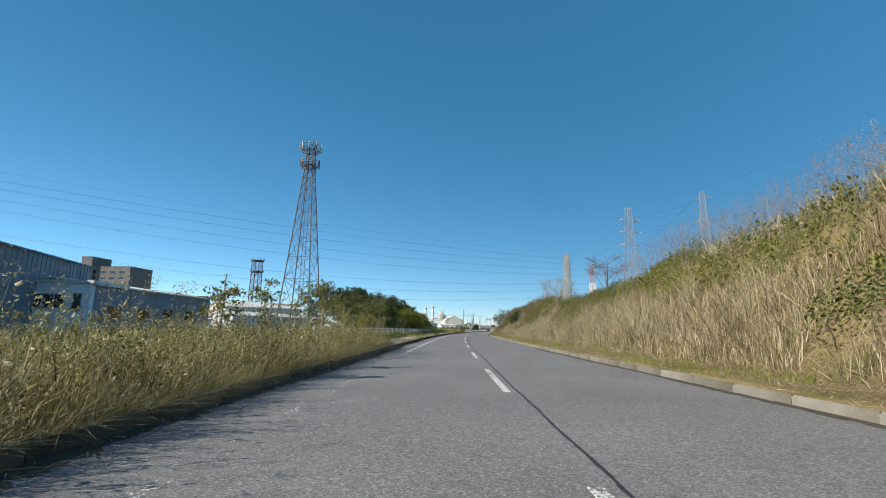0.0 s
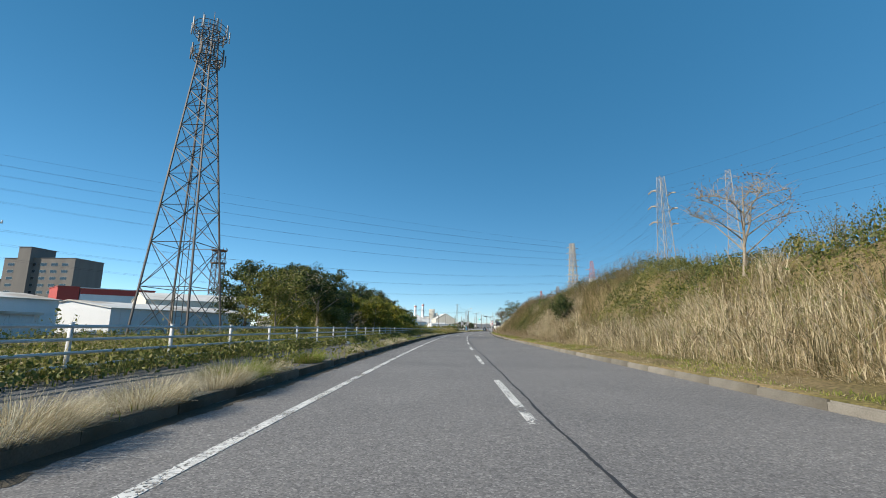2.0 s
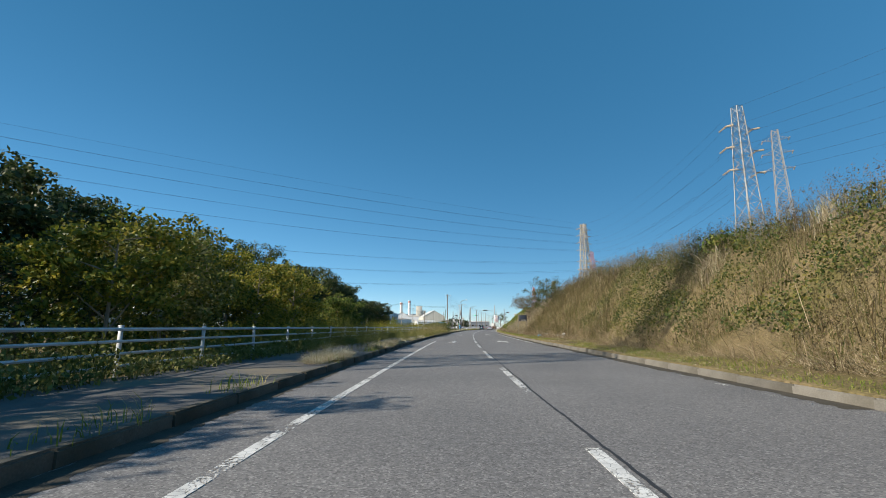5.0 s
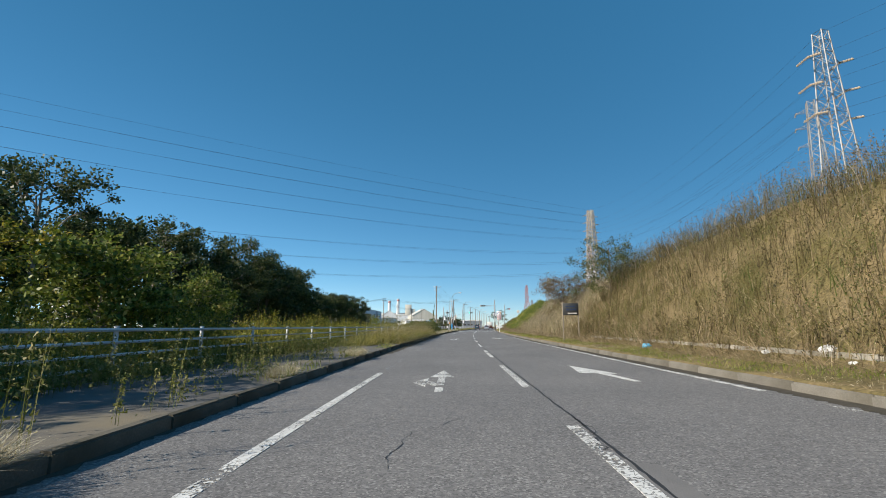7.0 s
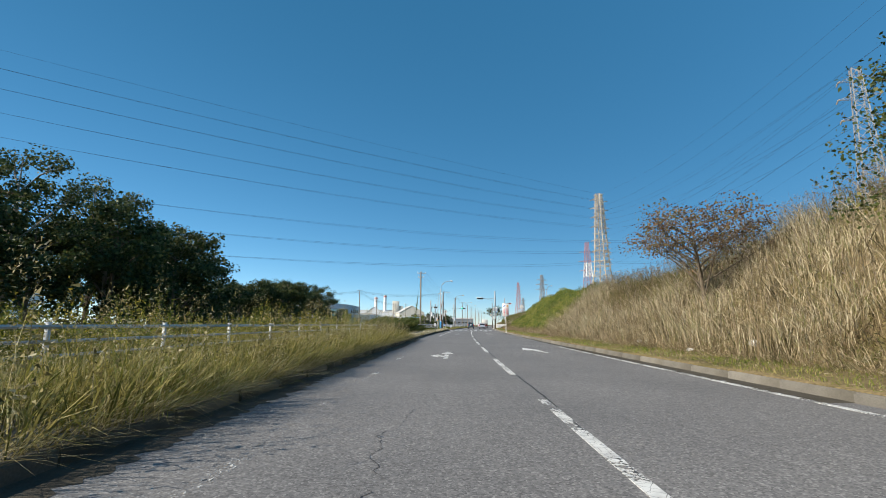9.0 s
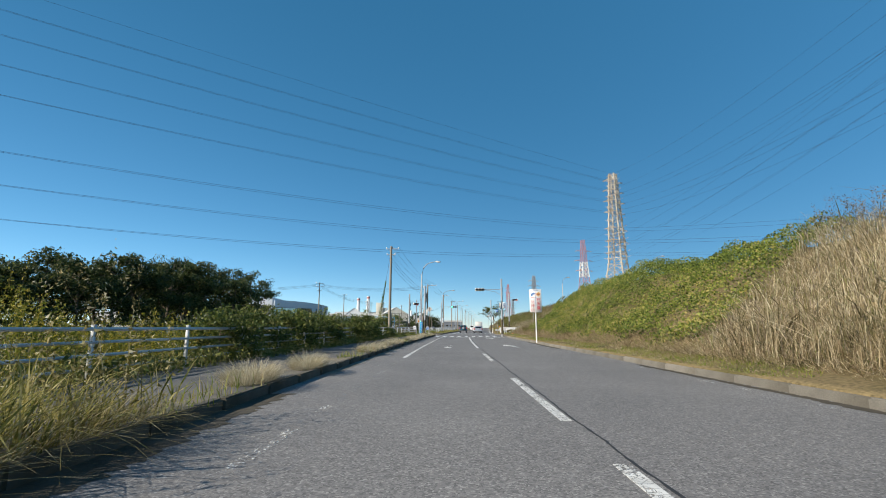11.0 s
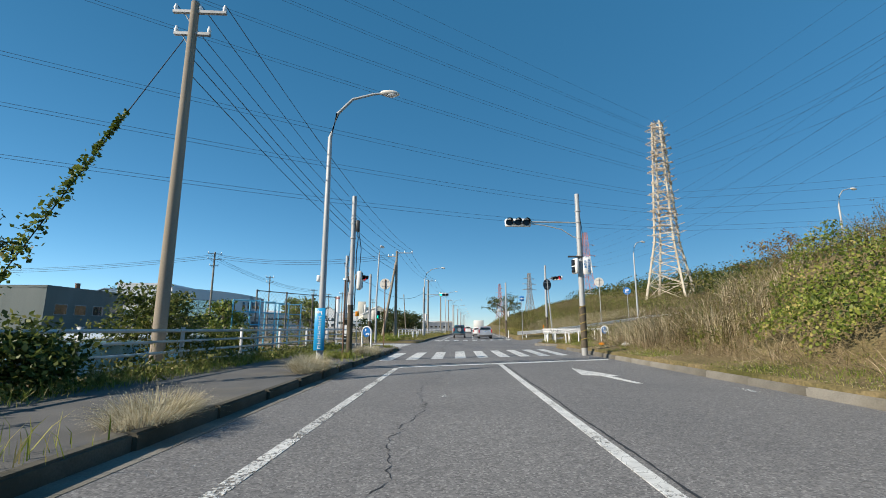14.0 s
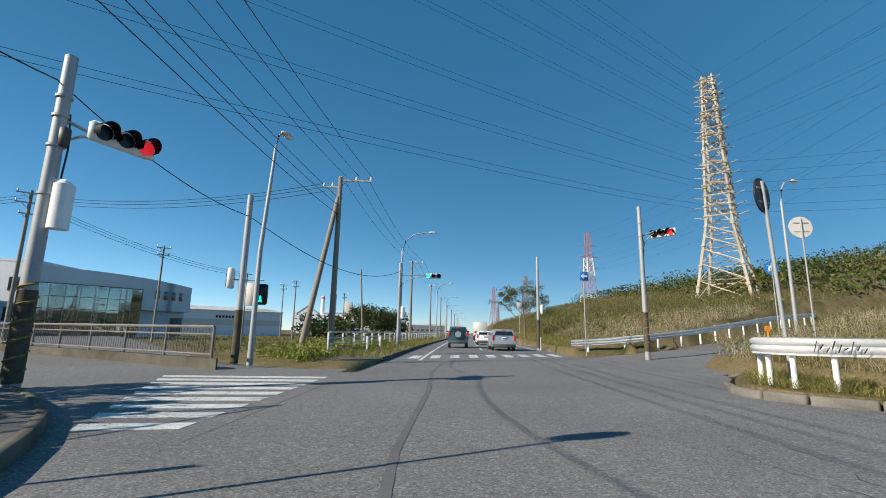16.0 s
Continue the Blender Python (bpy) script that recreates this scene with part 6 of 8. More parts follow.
def signal_pole(place, h, arm_z, arm, facing, lit, label, r=0.12, stripes=False, box_at=None, head_drop=-0.05):
    """A steel pole with a bracket arm (a vector to the head), the head facing the given heading."""
    top = thing("signal_pole", place, label, "traffic signal", "signal poles")
    bm = B()
    tube(bm, (0, 0, -0.3), (0, 0, h), r * 1.12, r * 0.85, 14)
    pole = part("pole", bm, GALV, top)
    for z in (h * 0.55, h * 0.7, h - 0.9, arm_z):
        bm = B()
        bands(bm, r * 1.15, [z])
        part("pole_band", bm, GALV, pole)
    if stripes:
        bm = B()
        tube(bm, (0, 0, 0.1), (0, 0, h * 0.27), r * 1.2, r * 1.16, 14)
        part("pole_sleeve", bm, WRAP, pole)
        for k in range(5):
            bm = B()
            z0 = 0.3 + k * h * 0.05
            pipe(bm, [(r * 1.19 * math.cos(t), r * 1.19 * math.sin(t), z0 + 0.045 * t) for t in [j * math.pi / 8 for j in range(17)]], 0.022, 4)
            part("yellow_stripe", bm, STRIPE, pole)
    a = Vector(arm)
    bm = B()
    tube(bm, (0, 0, arm_z), (a.x, a.y, arm_z + a.z), 0.035, None, 8)
    pipe(bm, [(0, 0, arm_z - 0.75), (a.x * 0.12, a.y * 0.12, arm_z - 0.7), (a.x * 0.35, a.y * 0.35, arm_z - 0.35 + a.z * 0.35), (a.x * 0.72, a.y * 0.72, arm_z - 0.16 + a.z * 0.72), (a.x, a.y, arm_z - 0.1 + a.z)], 0.025, 6)
    part("bracket_arm", bm, GALV, top)
    u = a.normalized()
    signal_head(top, Matrix.Translation((a.x + u.x * 0.6, a.y + u.y * 0.6, arm_z + a.z + head_drop)) @ Matrix.Rotation(facing, 4, "Z"), lit)
    if box_at:
        bm = B()
        tube(bm, (0.3, 0, box_at - 0.45), (0.3, 0, box_at + 0.4), 0.17, None, 14)
        tube(bm, (0.3, 0, box_at + 0.4), (0.3, 0, box_at + 0.46), 0.14, 0.1, 14)
        box(bm, 0, -0.03, box_at + 0.45, 0.32, 0.03, box_at + 0.51)
        part("control_box", bm, SIGN_WHITE, top)
        bm = B()
        box(bm, 0.06, -0.09, h - 1.9, 0.2, 0.09, h - 1.5, 0.02)
        part("junction_box", bm, DARKBACK, top)
    bm = B()
    pipe(bm, [(r, 0.05, h - 1.2), (r + 0.07, 0.05, h - 1.9), (r + 0.02, 0.05, h - 2.8), (r + 0.03, 0.05, h * 0.45)], 0.018, 5)
    part("conduit", bm, CABLE, top)
    return top


def road_turn(y):
    return -heading(y)


# near right-hand signal
sr = signal_pole((2.35, 339.6, 0.25), 7.5, 6.05, (-2.35, 0.05, 0.03), road_turn(339), None, "galvanised signal pole with unlit lamps on a bracket", 0.125, True)
walk_m = Matrix.Translation((-0.28, -0.1, 3.9)) @ Matrix.Rotation(radians(-75), 4, "Z")
walk_signal(sr, walk_m)
bm = B()
box(bm, -0.62, -0.14, 4.32, 0.1, -0.08, 4.4)
part("walk_bracket", bm, DARKBACK, sr)
bm = B()
box(bm, 0.05, -0.26, 3.5, 0.42, -0.22, 4.3, 0.01)
plate_ob = part("walk_plate", bm, SIGN_WHITE, sr, "white plate with blue writing")
lettering("歩\n行\n者\n専\n用", 0.13, pose(0.32, -0.268, 3.9), BLUE_INK, plate_ob)
lettering("自\n転\n車", 0.13, pose(0.15, -0.268, 3.98), BLUE_INK, plate_ob)
# left corner signal, facing the side road
signal_pole((-10.65, 354.0, 0.1), 6.35, 5.05, (0.45, 0.2, -0.2), radians(62), "red", "galvanised signal pole with a lit red lamp at the corner", 0.13, True, 3.3)
# past the junction, on the right
signal_pole((7.6, 369.6, 0.4), 7.3, 5.75, (0.75, 0.1, 0.3), radians(-55), "red", "galvanised signal pole with a lit red lamp by the slip road", 0.11, True)
# far left: lamp standard and green signal
signal_pole((-4.8, 387.6, 0.1), 6.6, 5.6, (2.1, 0, 0.05), road_turn(387), "green", "far signal pole showing green over the lane", 0.12, False, 2.6)


def post_with(name, place, h, r, label, category, material=None, group="roadside posts", taper=0.9):
    top = thing(name, place, label, category, group)
    bm = B()
    tube(bm, (0, 0, -0.3), (0, 0, h), r, r * taper, 10)
    part("post", bm, material or GALV, top)
    return top


# tall service pole on the left with a walking light and cabinet
sp = post_with("service_pole", (-7.98, 335.5, 0.1), 6.35, 0.1, "tall grey steel service pole with cables and boxes", "pole")
for z in (2.4, 3.4, 4.6, 5.2, 5.4):
    bm = B()
    bands(bm, 0.118, [z])
    part("pole_band", bm, GALV, sp)
bm = B()
tube(bm, (0, 0, 0), (0, 0, 2.0), 0.115, 0.112, 14)
part("pole_sleeve", bm, WRAP, sp)
bm = B()
box(bm, 0.1, -0.1, 4.9, 0.24, 0.12, 5.35, 0.02)
part("junction_box", bm, DARKBACK, sp)
walk_signal(sp, Matrix.Translation((0.3, 0.0, 2.95)) @ Matrix.Rotation(radians(100), 4, "Z"))
bm = B()
pipe(bm, [(0.16, 0, 5.1), (0.2, 0, 4.6), (0.15, 0, 4.0), (0.16, 0, 3.2), (0.14, 0, 1.8)], 0.02, 5)
pipe(bm, [(0.2, 0, 5.0), (0.32, 0.1, 4.2), (0.28, 0.1, 3.3)], 0.015, 5)
part("hanging_cable", bm, CABLE, sp)
rp = post_with("thin_post", (-8.2, 335.4, 0.1), 2.95, 0.035, "thin dark conduit post with a pale cap", "post", RUST)
bm = B()
disc(bm, pose(0, 0, 2.98, 90), 0.09, 0.06, 14)
part("cap", bm, SIGN_WHITE, rp)
# walking-light pole and lamp across the side road
wp = post_with("service_pole", (-9.75, 363.3, 0.05), 5.95, 0.115, "grey signal pole with walking lights across the side road", "pole")
bm = B()
tube(bm, (-0.55, 0, 2.85), (0.75, 0, 2.85), 0.03, None, 6)
part("bracket_arm", bm, GALV, wp)
walk_signal(wp, pose(0.72, -0.05, 2.35, 0, 0, 5), True)
walk_signal(wp, pose(-0.4, 0.0, 2.9, 0, 0, -80))
bm = B()
box(bm, 0.18, -0.05, 1.95, 0.5, -0.01, 2.75, 0.01)
part("walk_plate", bm, SIGN_BACK, wp)
bm = B()
tube(bm, (0, 0, 0), (0, 0, 1.8), 0.13, 0.125, 12)
part("pole_sleeve", bm, WRAP, wp)
# pole with walking light on the far right
wr = post_with("service_pole", (5.9, 385.2, 0.2), 7.0, 0.11, "grey signal pole with a white walking light", "pole")
walk_signal(wr, pose(0.3, 0, 2.9, 0, 0, 70))
bm = B()
tube(bm, (0, 0, 0), (0, 0, 2.1), 0.125, 0.12, 12)
part("pole_sleeve", bm, WRAP, wr)


def street_lamp(place, h, reach, turn, label, r=0.09, lean=0.0):
    top = thing("street_lamp", place, label, "street lamp", "street lamps", turn)
    bm = B()
    pts = [(0, 0, -0.3), (0, 0, h * 0.45), (lean, 0, h - 1.6), (lean + reach * 0.12, 0, h - 0.75), (lean + reach * 0.4, 0, h - 0.22), (lean + reach * 0.8, 0, h - 0.03), (lean + reach, 0, h)]
    pipe(bm, pts, [r * 1.25, r, r * 0.75, r * 0.6, r * 0.5, r * 0.45, r * 0.4], 10)
    part("mast", bm, GALV, top)
    bm = B()
    v = bmesh.ops.create_uvsphere(bm, u_segments=14, v_segments=8, radius=1.0)["verts"]
    bmesh.ops.transform(bm, matrix=pose(lean + reach + 0.2, 0, h + 0.0, 0, 4) @ Matrix.Diagonal((0.34, 0.15, 0.1, 1)), verts=v)
    head = part("lamp_head", bm, SIGN_BACK, top, smooth_faces=True)
    bm = B()
    v = bmesh.ops.create_uvsphere(bm, u_segments=12, v_segments=6, radius=1.0)["verts"]
    bmesh.ops.transform(bm, matrix=pose(lean + reach + 0.26, 0, h - 0.06) @ Matrix.Diagonal((0.2, 0.12, 0.07, 1)), verts=v)
    part("lamp_glass", bm, SIGN_WHITE, head, smooth_faces=True)
    return top


lamp = street_lamp((-8.35, 331.4, 0.1), 8.95, 1.75, -0.05, "tall curved grey street lamp with a blue banner")
bm = B()
box(bm, -0.16, -0.17, 0.45, 0.16, -0.13, 1.72, 0.004)
banner = part("banner", bm, SKY_SIGN, lamp, "bright blue banner with white marks")
for k in range(7):
    bm = B()
    z = 1.42 - k * 0.145
    box(bm, -0.055, -0.174, z - 0.05, 0.055, -0.172, z - 0.035)
    box(bm, -0.045, -0.174, z + 0.03, 0.05, -0.172, z + 0.045)
    box(bm, 0.0 if k % 2 else -0.03, -0.174, z - 0.035, 0.016 if k % 2 else -0.014, -0.172, z + 0.03)
    part("writing_mark", bm, SIGN_WHITE, banner)
bm = B()
prism(bm, [(-0.11, 1.6), (-0.05, 1.66), (-0.05, 1.62), (0.06, 1.62), (0.06, 1.52), (0.03, 1.52), (0.03, 1.585), (-0.05, 1.585), (-0.05, 1.54)], 0.172, 0.174, Matrix.Rotation(math.pi / 2, 4, "X"))
part("arrow_mark", bm, SIGN_WHITE, banner)
bm = B()
box(bm, -0.2, -0.06, 2.55, -0.1, 0.06, 2.75, 0.02)
part("small_light", bm, SIGN_WHITE, lamp)
street_lamp((-9.15, 363.0, 0.05), 8.6, 0.45, 1.2, "tall grey street lamp at the side road corner", 0.08, 0.25)
street_lamp((-4.7, 388.2, 0.1), 9.3, 2.3, 0.0, "tall curved grey street lamp beyond the junction")
street_lamp((19.3, 375.0, 1.3), 10.0, 1.3, 0.3, "curved grey street lamp by the slip road", 0.09)
street_lamp((31.5, 358.5, 5.2), 8.4, 1.6, 0.1, "curved grey street lamp behind the bank", 0.09)
for k in range(8):
    y = 432 + 34 * k
    street_lamp(at(-4.6, y, 0.1), 9.0, 2.1, 0.0, "street lamp in the row beyond the junction")


def utility_pole(place, h, arms, label, turn=0.0, brace=None, r=0.15):
    """A concrete pole with cross-arms (z, half length, offset) and white insulators."""
    top = thing("utility_pole", place, label, "utility pole", "utility poles", turn)
    bm = B()
    tube(bm, (0, 0, -0.4), (0, 0, h), r * 1.15, r * 0.75, 12)
    part("pole", bm, WOODPOLE, top)
    if brace:
        bm = B()
        tube(bm, (*brace, -0.3), (-0.05, 0, h - 1.1), r, r * 0.8, 10)
        part("brace", bm, WOODPOLE, top)
    for z, half, off in arms:
        bm = B()
        box(bm, off - half, -0.05, z - 0.04, off + half, 0.05, z + 0.04)
        tube(bm, (off - half * 0.6, 0, z), (0, 0, z - 0.5), 0.018, None, 4)
        arm = part("crossarm", bm, GALV, top)
        for x in (off - half * 0.92, off, off + half * 0.92):
            bm = B()
            tube(bm, (x, 0, z + 0.04), (x, 0, z + 0.12), 0.045, 0.06, 8)
            tube(bm, (x, 0, z + 0.12), (x, 0, z + 0.24), 0.06, 0.03, 8)
            part("insulator", bm, SIGN_WHITE, arm)
    return top


P1, P4, PL = Vector((-11.9, 328.6, 0)), Vector((-7.85, 372.4, 0.1)), Vector((-31.0, 383.3, 0))
utility_pole(P1, 10.5, [(10.2, 0.75, 0.15), (9.5, 0.5, 0)], "brown concrete utility pole behind the fence", 0.0)
stay = thing("stay_wire", (P1.x - 0.9, 322.6, 0.0), "slanting stay wire overgrown with green creeper", "stay wire")
bm = B()
tip = Vector((0.8, (P1.y - 322.6) * Y_SQUEEZE - 0.2, 9.2))
tube(bm, (0, 0, -0.2), tip, 0.012, None, 5)
part("cable", bm, CABLE, stay)
gs = np.random.default_rng(21)
t = gs.uniform(0.0, 1.0, 1100) ** 1.5 * 0.68
p = np.array(tip)[None] * t[:, None] + gs.normal(0, 1, (1100, 3)) * (0.03 + 0.22 * (0.68 - t) ** 1.1)[:, None]
arrays("creeper", *leaves(p, gs.uniform(0.05, 0.12, 1100), 0.3, 22, 1.2), VINE, stay)
utility_pole(P4, 9.35, [(9.15, 0.85, 0.85), (8.75, 0.5, -0.4)], "concrete utility pole with a leaning brace", 0.0, (-1.35, -0.9))
utility_pole(PL, 10.6, [(10.4, 0.8, 0), (9.7, 0.8, 0), (8.9, 0.5, 0)], "dark utility pole near the office building", 0.6, None, 0.13)
utility_pole((-44.3, 154.3, 0), 9.3, [(9.1, 0.6, 0)], "thin utility pole by the sheds", 0.4, None, 0.11)
utility_pole((-39, 173, 0), 5.2, [(5.0, 0.4, 0)], "short utility pole by the sheds", 0.4, None, 0.1)
far_poles = [at(-6.2, 408, 0.1), at(-6.2, 440, 0.1), at(-6.2, 474, 0.1), at(-6.2, 510, 0.1), at(-6.2, 550, 0.1), at(-6.2, 595, 0.1), at(-6.2, 650, 0.1)]
for p in far_poles:
    utility_pole(p, 9.4, [(9.2, 0.8, 0.5)], "concrete utility pole in the row beyond the junction")
for i, (x, y, h) in enumerate([(-28, 398, 9.0), (-24, 412, 8.0), (-21, 426, 8.4), (-26, 440, 9), (-17, 452, 8.5)]):
    utility_pole((x, y, 0), h, [(h - 0.2, 0.6, 0), (h - 0.9, 0.5, 0)], "dark utility pole among the warehouses", 0.5, None, 0.1)
post_with("leaning_pole", (-6.9, 380.5, 0.1), 5.2, 0.06, "thin grey leaning pole in the weeds", "pole", WOODPOLE).rotation_euler = (0, radians(-4), 0)

# street wires
for dx in (-0.55, 0.15, 0.85):
    wire("street_wire", P1 + Vector((dx, 0, 10.45)), P4 + Vector((0.85 + dx, 0, 9.4)), 0.9, 0.014, "black street wire between utility poles")
    last = P4
    for p in far_poles:
        wire("street_wire", last + Vector((0.6 + dx, 0, 9.35)), p + Vector((0.5 + dx, 0, 9.45)), 0.7, 0.014, "black street wire between utility poles", 12)
        last = p
for z in (7.2, 7.7, 8.1):
    wire("street_wire", P1 + Vector((0.1, 0, z + 1)), P4 + Vector((0, 0, z)), 0.7, 0.016, "black street wire between utility poles")
for z in (8.75, 8.95, 8.5):
    wire("street_wire", P4 + Vector((-0.8, 0, z)), PL + Vector((0.4, 0, z + 1.3)), 0.7, 0.016, "black street wire between utility poles")
    wire("street_wire", PL + Vector((-0.3, 0, z + 1.3)), PL + Vector((-60, 12, z + 1)), 1.3, 0.018, "black street wire between utility poles")
    wire("street_wire", PL + Vector((0.3, 0, z + 1.0)), Vector((-24, 412, z - 1)), 0.8, 0.016, "black street wire between utility poles")
A1, A2, A3, A4 = Vector((-7.93, 335.5, 5.6)), Vector((-10.85, 354.0, 5.95)), Vector((-9.7, 363.3, 5.2)), Vector((-4.8, 387.6, 6.0))
wire("signal_cable", A1, A2, 1.0, 0.015, "thick black signal cable sagging between poles")
wire("signal_cable", A2, A3, 0.35, 0.015, "thick black signal cable sagging between poles")
wire("signal_cable", A3, A4, 1.1, 0.017, "thick black signal cable sagging between poles")


# ---------------------------------------------------------------- signs
def round_sign(place, h, r, turn, label, face, back, post=None, pr=0.03):
    top = thing("round_sign", place, label, "road sign", "round signs", turn)
    bm = B()
    tube(bm, (0, 0, -0.3), (0, 0, h + r * 0.8), pr, None, 8)
    part("post", bm, post or GALV, top)
    bm = B()
    disc(bm, pose(0, 0.05, h), r, 0.015, 28)
    d = part("disc", bm, face, top)
    bm = B()
    disc(bm, pose(0, 0.03, h), r * 0.98, 0.01, 28)
    part("disc_back", bm, back, top)
    for z in (-0.4, 0.4):
        bm = B()
        box(bm, -r * 0.65, 0.012, h + z * r - 0.02, r * 0.65, 0.026, h + z * r + 0.02)
        part("stiffener", bm, GALV, d)
    return top


round_sign((-7.4, 346.9, 0.12), 3.72, 0.33, road_turn(346), "back of a round road sign on a rusty post", SIGN_BACK, SIGN_BACK, RUST)
round_sign((4.75, 355.5, 0.2), 4.35, 0.42, radians(38), "dark back of a round sign on a leaning post", DARKBACK, DARKBACK, GALV, 0.045).rotation_euler = (0, radians(-5), radians(30))
round_sign((10.9, 362.6, 0.55), 4.85, 0.42, radians(-10), "back of a round cream road sign on a tall post", SIGN_BACK, SIGN_BACK)
s = round_sign((18.3, 375.2, 1.0), 4.5, 0.42, radians(-15), "round blue sign with a white turning arrow", BLUE_SIGN, BLUE_SIGN)
bm = B()
prism(bm, [(-0.2, -0.2), (-0.08, -0.2), (-0.08, 0.02), (0.05, 0.05), (0.05, -0.04), (0.25, 0.12), (0.05, 0.26), (0.05, 0.17), (-0.15, 0.12)], -0.004, 0.004, pose(0, 0.02, 4.5) @ Matrix.Rotation(math.pi / 2, 4, "X"))
part("arrow_mark", bm, SIGN_WHITE, s)


def square_sign(place, h, w, tall, turn, label, material, mark=None):
    top = thing("square_sign", place, label, "road sign", "square signs", turn)
    bm = B()
    tube(bm, (0, 0.03, -0.3), (0, 0.03, h + tall / 2), 0.03, None, 8)
    part("post", bm, GALV, top)
    bm = B()
    box(bm, -w / 2, -0.02, h - tall / 2, w / 2, 0.0, h + tall / 2, 0.004)
    plate_ = part("panel", bm, material, top)
    if mark:
        bm = B()
        prism(bm, [(x * w, z * tall) for x, z in mark], -0.003, 0.003, pose(0, -0.024, h) @ Matrix.Rotation(math.pi / 2, 4, "X"))
        part("arrow_mark", bm, SIGN_WHITE, plate_)
    return top


LEFT_ARROW = [(-0.4, 0), (-0.05, 0.3), (-0.05, 0.1), (0.4, 0.1), (0.4, -0.1), (-0.05, -0.1), (-0.05, -0.3)]
square_sign((5.75, 373.2, 0.4), 4.05, 0.5, 0.5, 0.15, "blue one-way sign with a white arrow", BLUE_SIGN, LEFT_ARROW)
square_sign((60, 395, 8.5), 3.2, 1.3, 0.7, -0.5, "small blue direction sign on the far slope", BLUE_SIGN, [(-x, z) for x, z in LEFT_ARROW[::-1]])
round_sign((45, 390, 5.5), 2.2, 0.5, -0.5, "round red no-entry sign on the far slope", RED_PAINT, RED_PAINT)
signal_pole((52, 392, 6.5), 6.5, 5.6, (1.6, 0, 0.2), radians(-30), None, "far signal pole on the slope road", 0.12)
square_sign((6.4, 395.0, 0.3), 3.6, 0.5, 0.5, 0.1, "small cream road sign by the far verge", SIGN_BACK)
n = thing("notice_sign", (-9.55, 346.6, 0.12), "white notice panel on rusty posts", "notice board")
for x in (-0.2, 0.2):
    bm = B()
    tube(bm, (x, 0.03, -0.2), (x, 0.03, 1.2), 0.025, None, 6)
    part("post", bm, RUST, n)
bm = B()
box(bm, -0.24, -0.03, 0.62, 0.24, 0.0, 1.32, 0.01)
part("frame", bm, BLACK, n)
bm = B()
box(bm, -0.2, -0.036, 0.66, 0.2, -0.031, 1.28)
part("panel", bm, SIGN_WHITE, n)
n = square_sign((-9.0, 346.9, 0.12), 1.95, 0.22, 0.28, 0.3, "small orange plate on a white post", ORANGE)

# the tall white instruction sign
sg = thing("instruction_sign", (0.72, 307.2, 0.4), "tall white sign with red and blue writing on a white post", "road sign", "", road_turn(308))
bm = B()
tube(bm, (0, 0.05, -0.3), (0, 0.05, 3.7), 0.045, None, 12)
part("post", bm, SIGN_WHITE, sg)
bm = B()
box(bm, -0.45, -0.03, 1.95, 0.45, 0.0, 3.68, 0.006)
pn = part("panel", bm, SIGN_WHITE, sg, "white panel with red lettering")
lettering("右\n折\n後", 0.31, pose(0.22, -0.036, 2.58), RED_INK, pn)
lettering("一\n旦\n停\n止", 0.3, pose(-0.22, -0.036, 2.58), RED_INK, pn)
lettering("青\nに\nな\nる\nま\nで", 0.13, pose(0.005, -0.036, 2.72), BLUE_INK, pn)
lettering("停止線", 0.13, pose(0, -0.036, 3.6), BLUE_INK, pn)
bm = B()
prism(bm, [(-0.34, 3.18), (-0.22, 3.18), (-0.22, 3.28), (-0.15, 3.31), (-0.15, 3.25), (-0.03, 3.36), (-0.15, 3.48), (-0.15, 3.41), (-0.28, 3.38), (-0.34, 3.3)], 0.033, 0.036, Matrix.Rotation(math.pi / 2, 4, "X"))
part("arrow_mark", bm, BLUE_SIGN, pn)
bm = B()
prism(bm, [(0.05, 3.32), (0.22, 3.15), (0.39, 3.32), (0.22, 3.49)], 0.033, 0.036, Matrix.Rotation(math.pi / 2, 4, "X"))
dm = part("diamond_mark", bm, YELLOW, pn)
for x in (0.15, 0.29):
    bm = B()
    disc(bm, pose(x, -0.038, 3.32), 0.045, 0.004, 14)
    part("lamp_mark", bm, RED_INK, dm)
bm = B()
disc(bm, pose(0.22, -0.04, 3.32), 0.045, 0.004, 14)
part("lamp_mark", bm, BLUE_INK, dm)
bm = B()
box(bm, -0.008, -0.036, 3.12, 0.008, -0.033, 3.45)
part("line_mark", bm, RED_INK, pn)

FADED_BLUE = plain("faded_blue_ink", (0.025, 0.045, 0.1), 0.6)
# dark board on two posts below the bank
bd = thing("direction_board", at(7.6, 238.6, 0.3), "dark weathered board with faded marks on two grey posts", "notice board", "", road_turn(236))
for x in (-0.5, 0.52):
    bm = B()
    box(bm, x - 0.035, 0.0, -0.3, x + 0.035, 0.07, 2.5, 0.008)
    part("post", bm, WOODPOLE, bd)
bm = B()
box(bm, -0.5, -0.04, 1.62, 0.52, 0.0, 2.42, 0.01)
pn = part("panel", bm, DARKBACK, bd)
for z0, z1, row, mt in ((1.72, 1.79, ((-0.2, -0.04), (-0.02, 0.12), (0.14, 0.42)), SIGN_BACK), (1.95, 2.06, ((-0.3, -0.1), (-0.06, 0.1), (0.14, 0.4)), FADED_BLUE), (2.18, 2.25, ((-0.32, -0.12), (-0.06, 0.3)), FADED_BLUE)):
    for x0, x1 in row:
        bm = B()
        box(bm, x0, -0.045, z0, x1, -0.041, z1)
        part("writing_mark", bm, mt, pn)


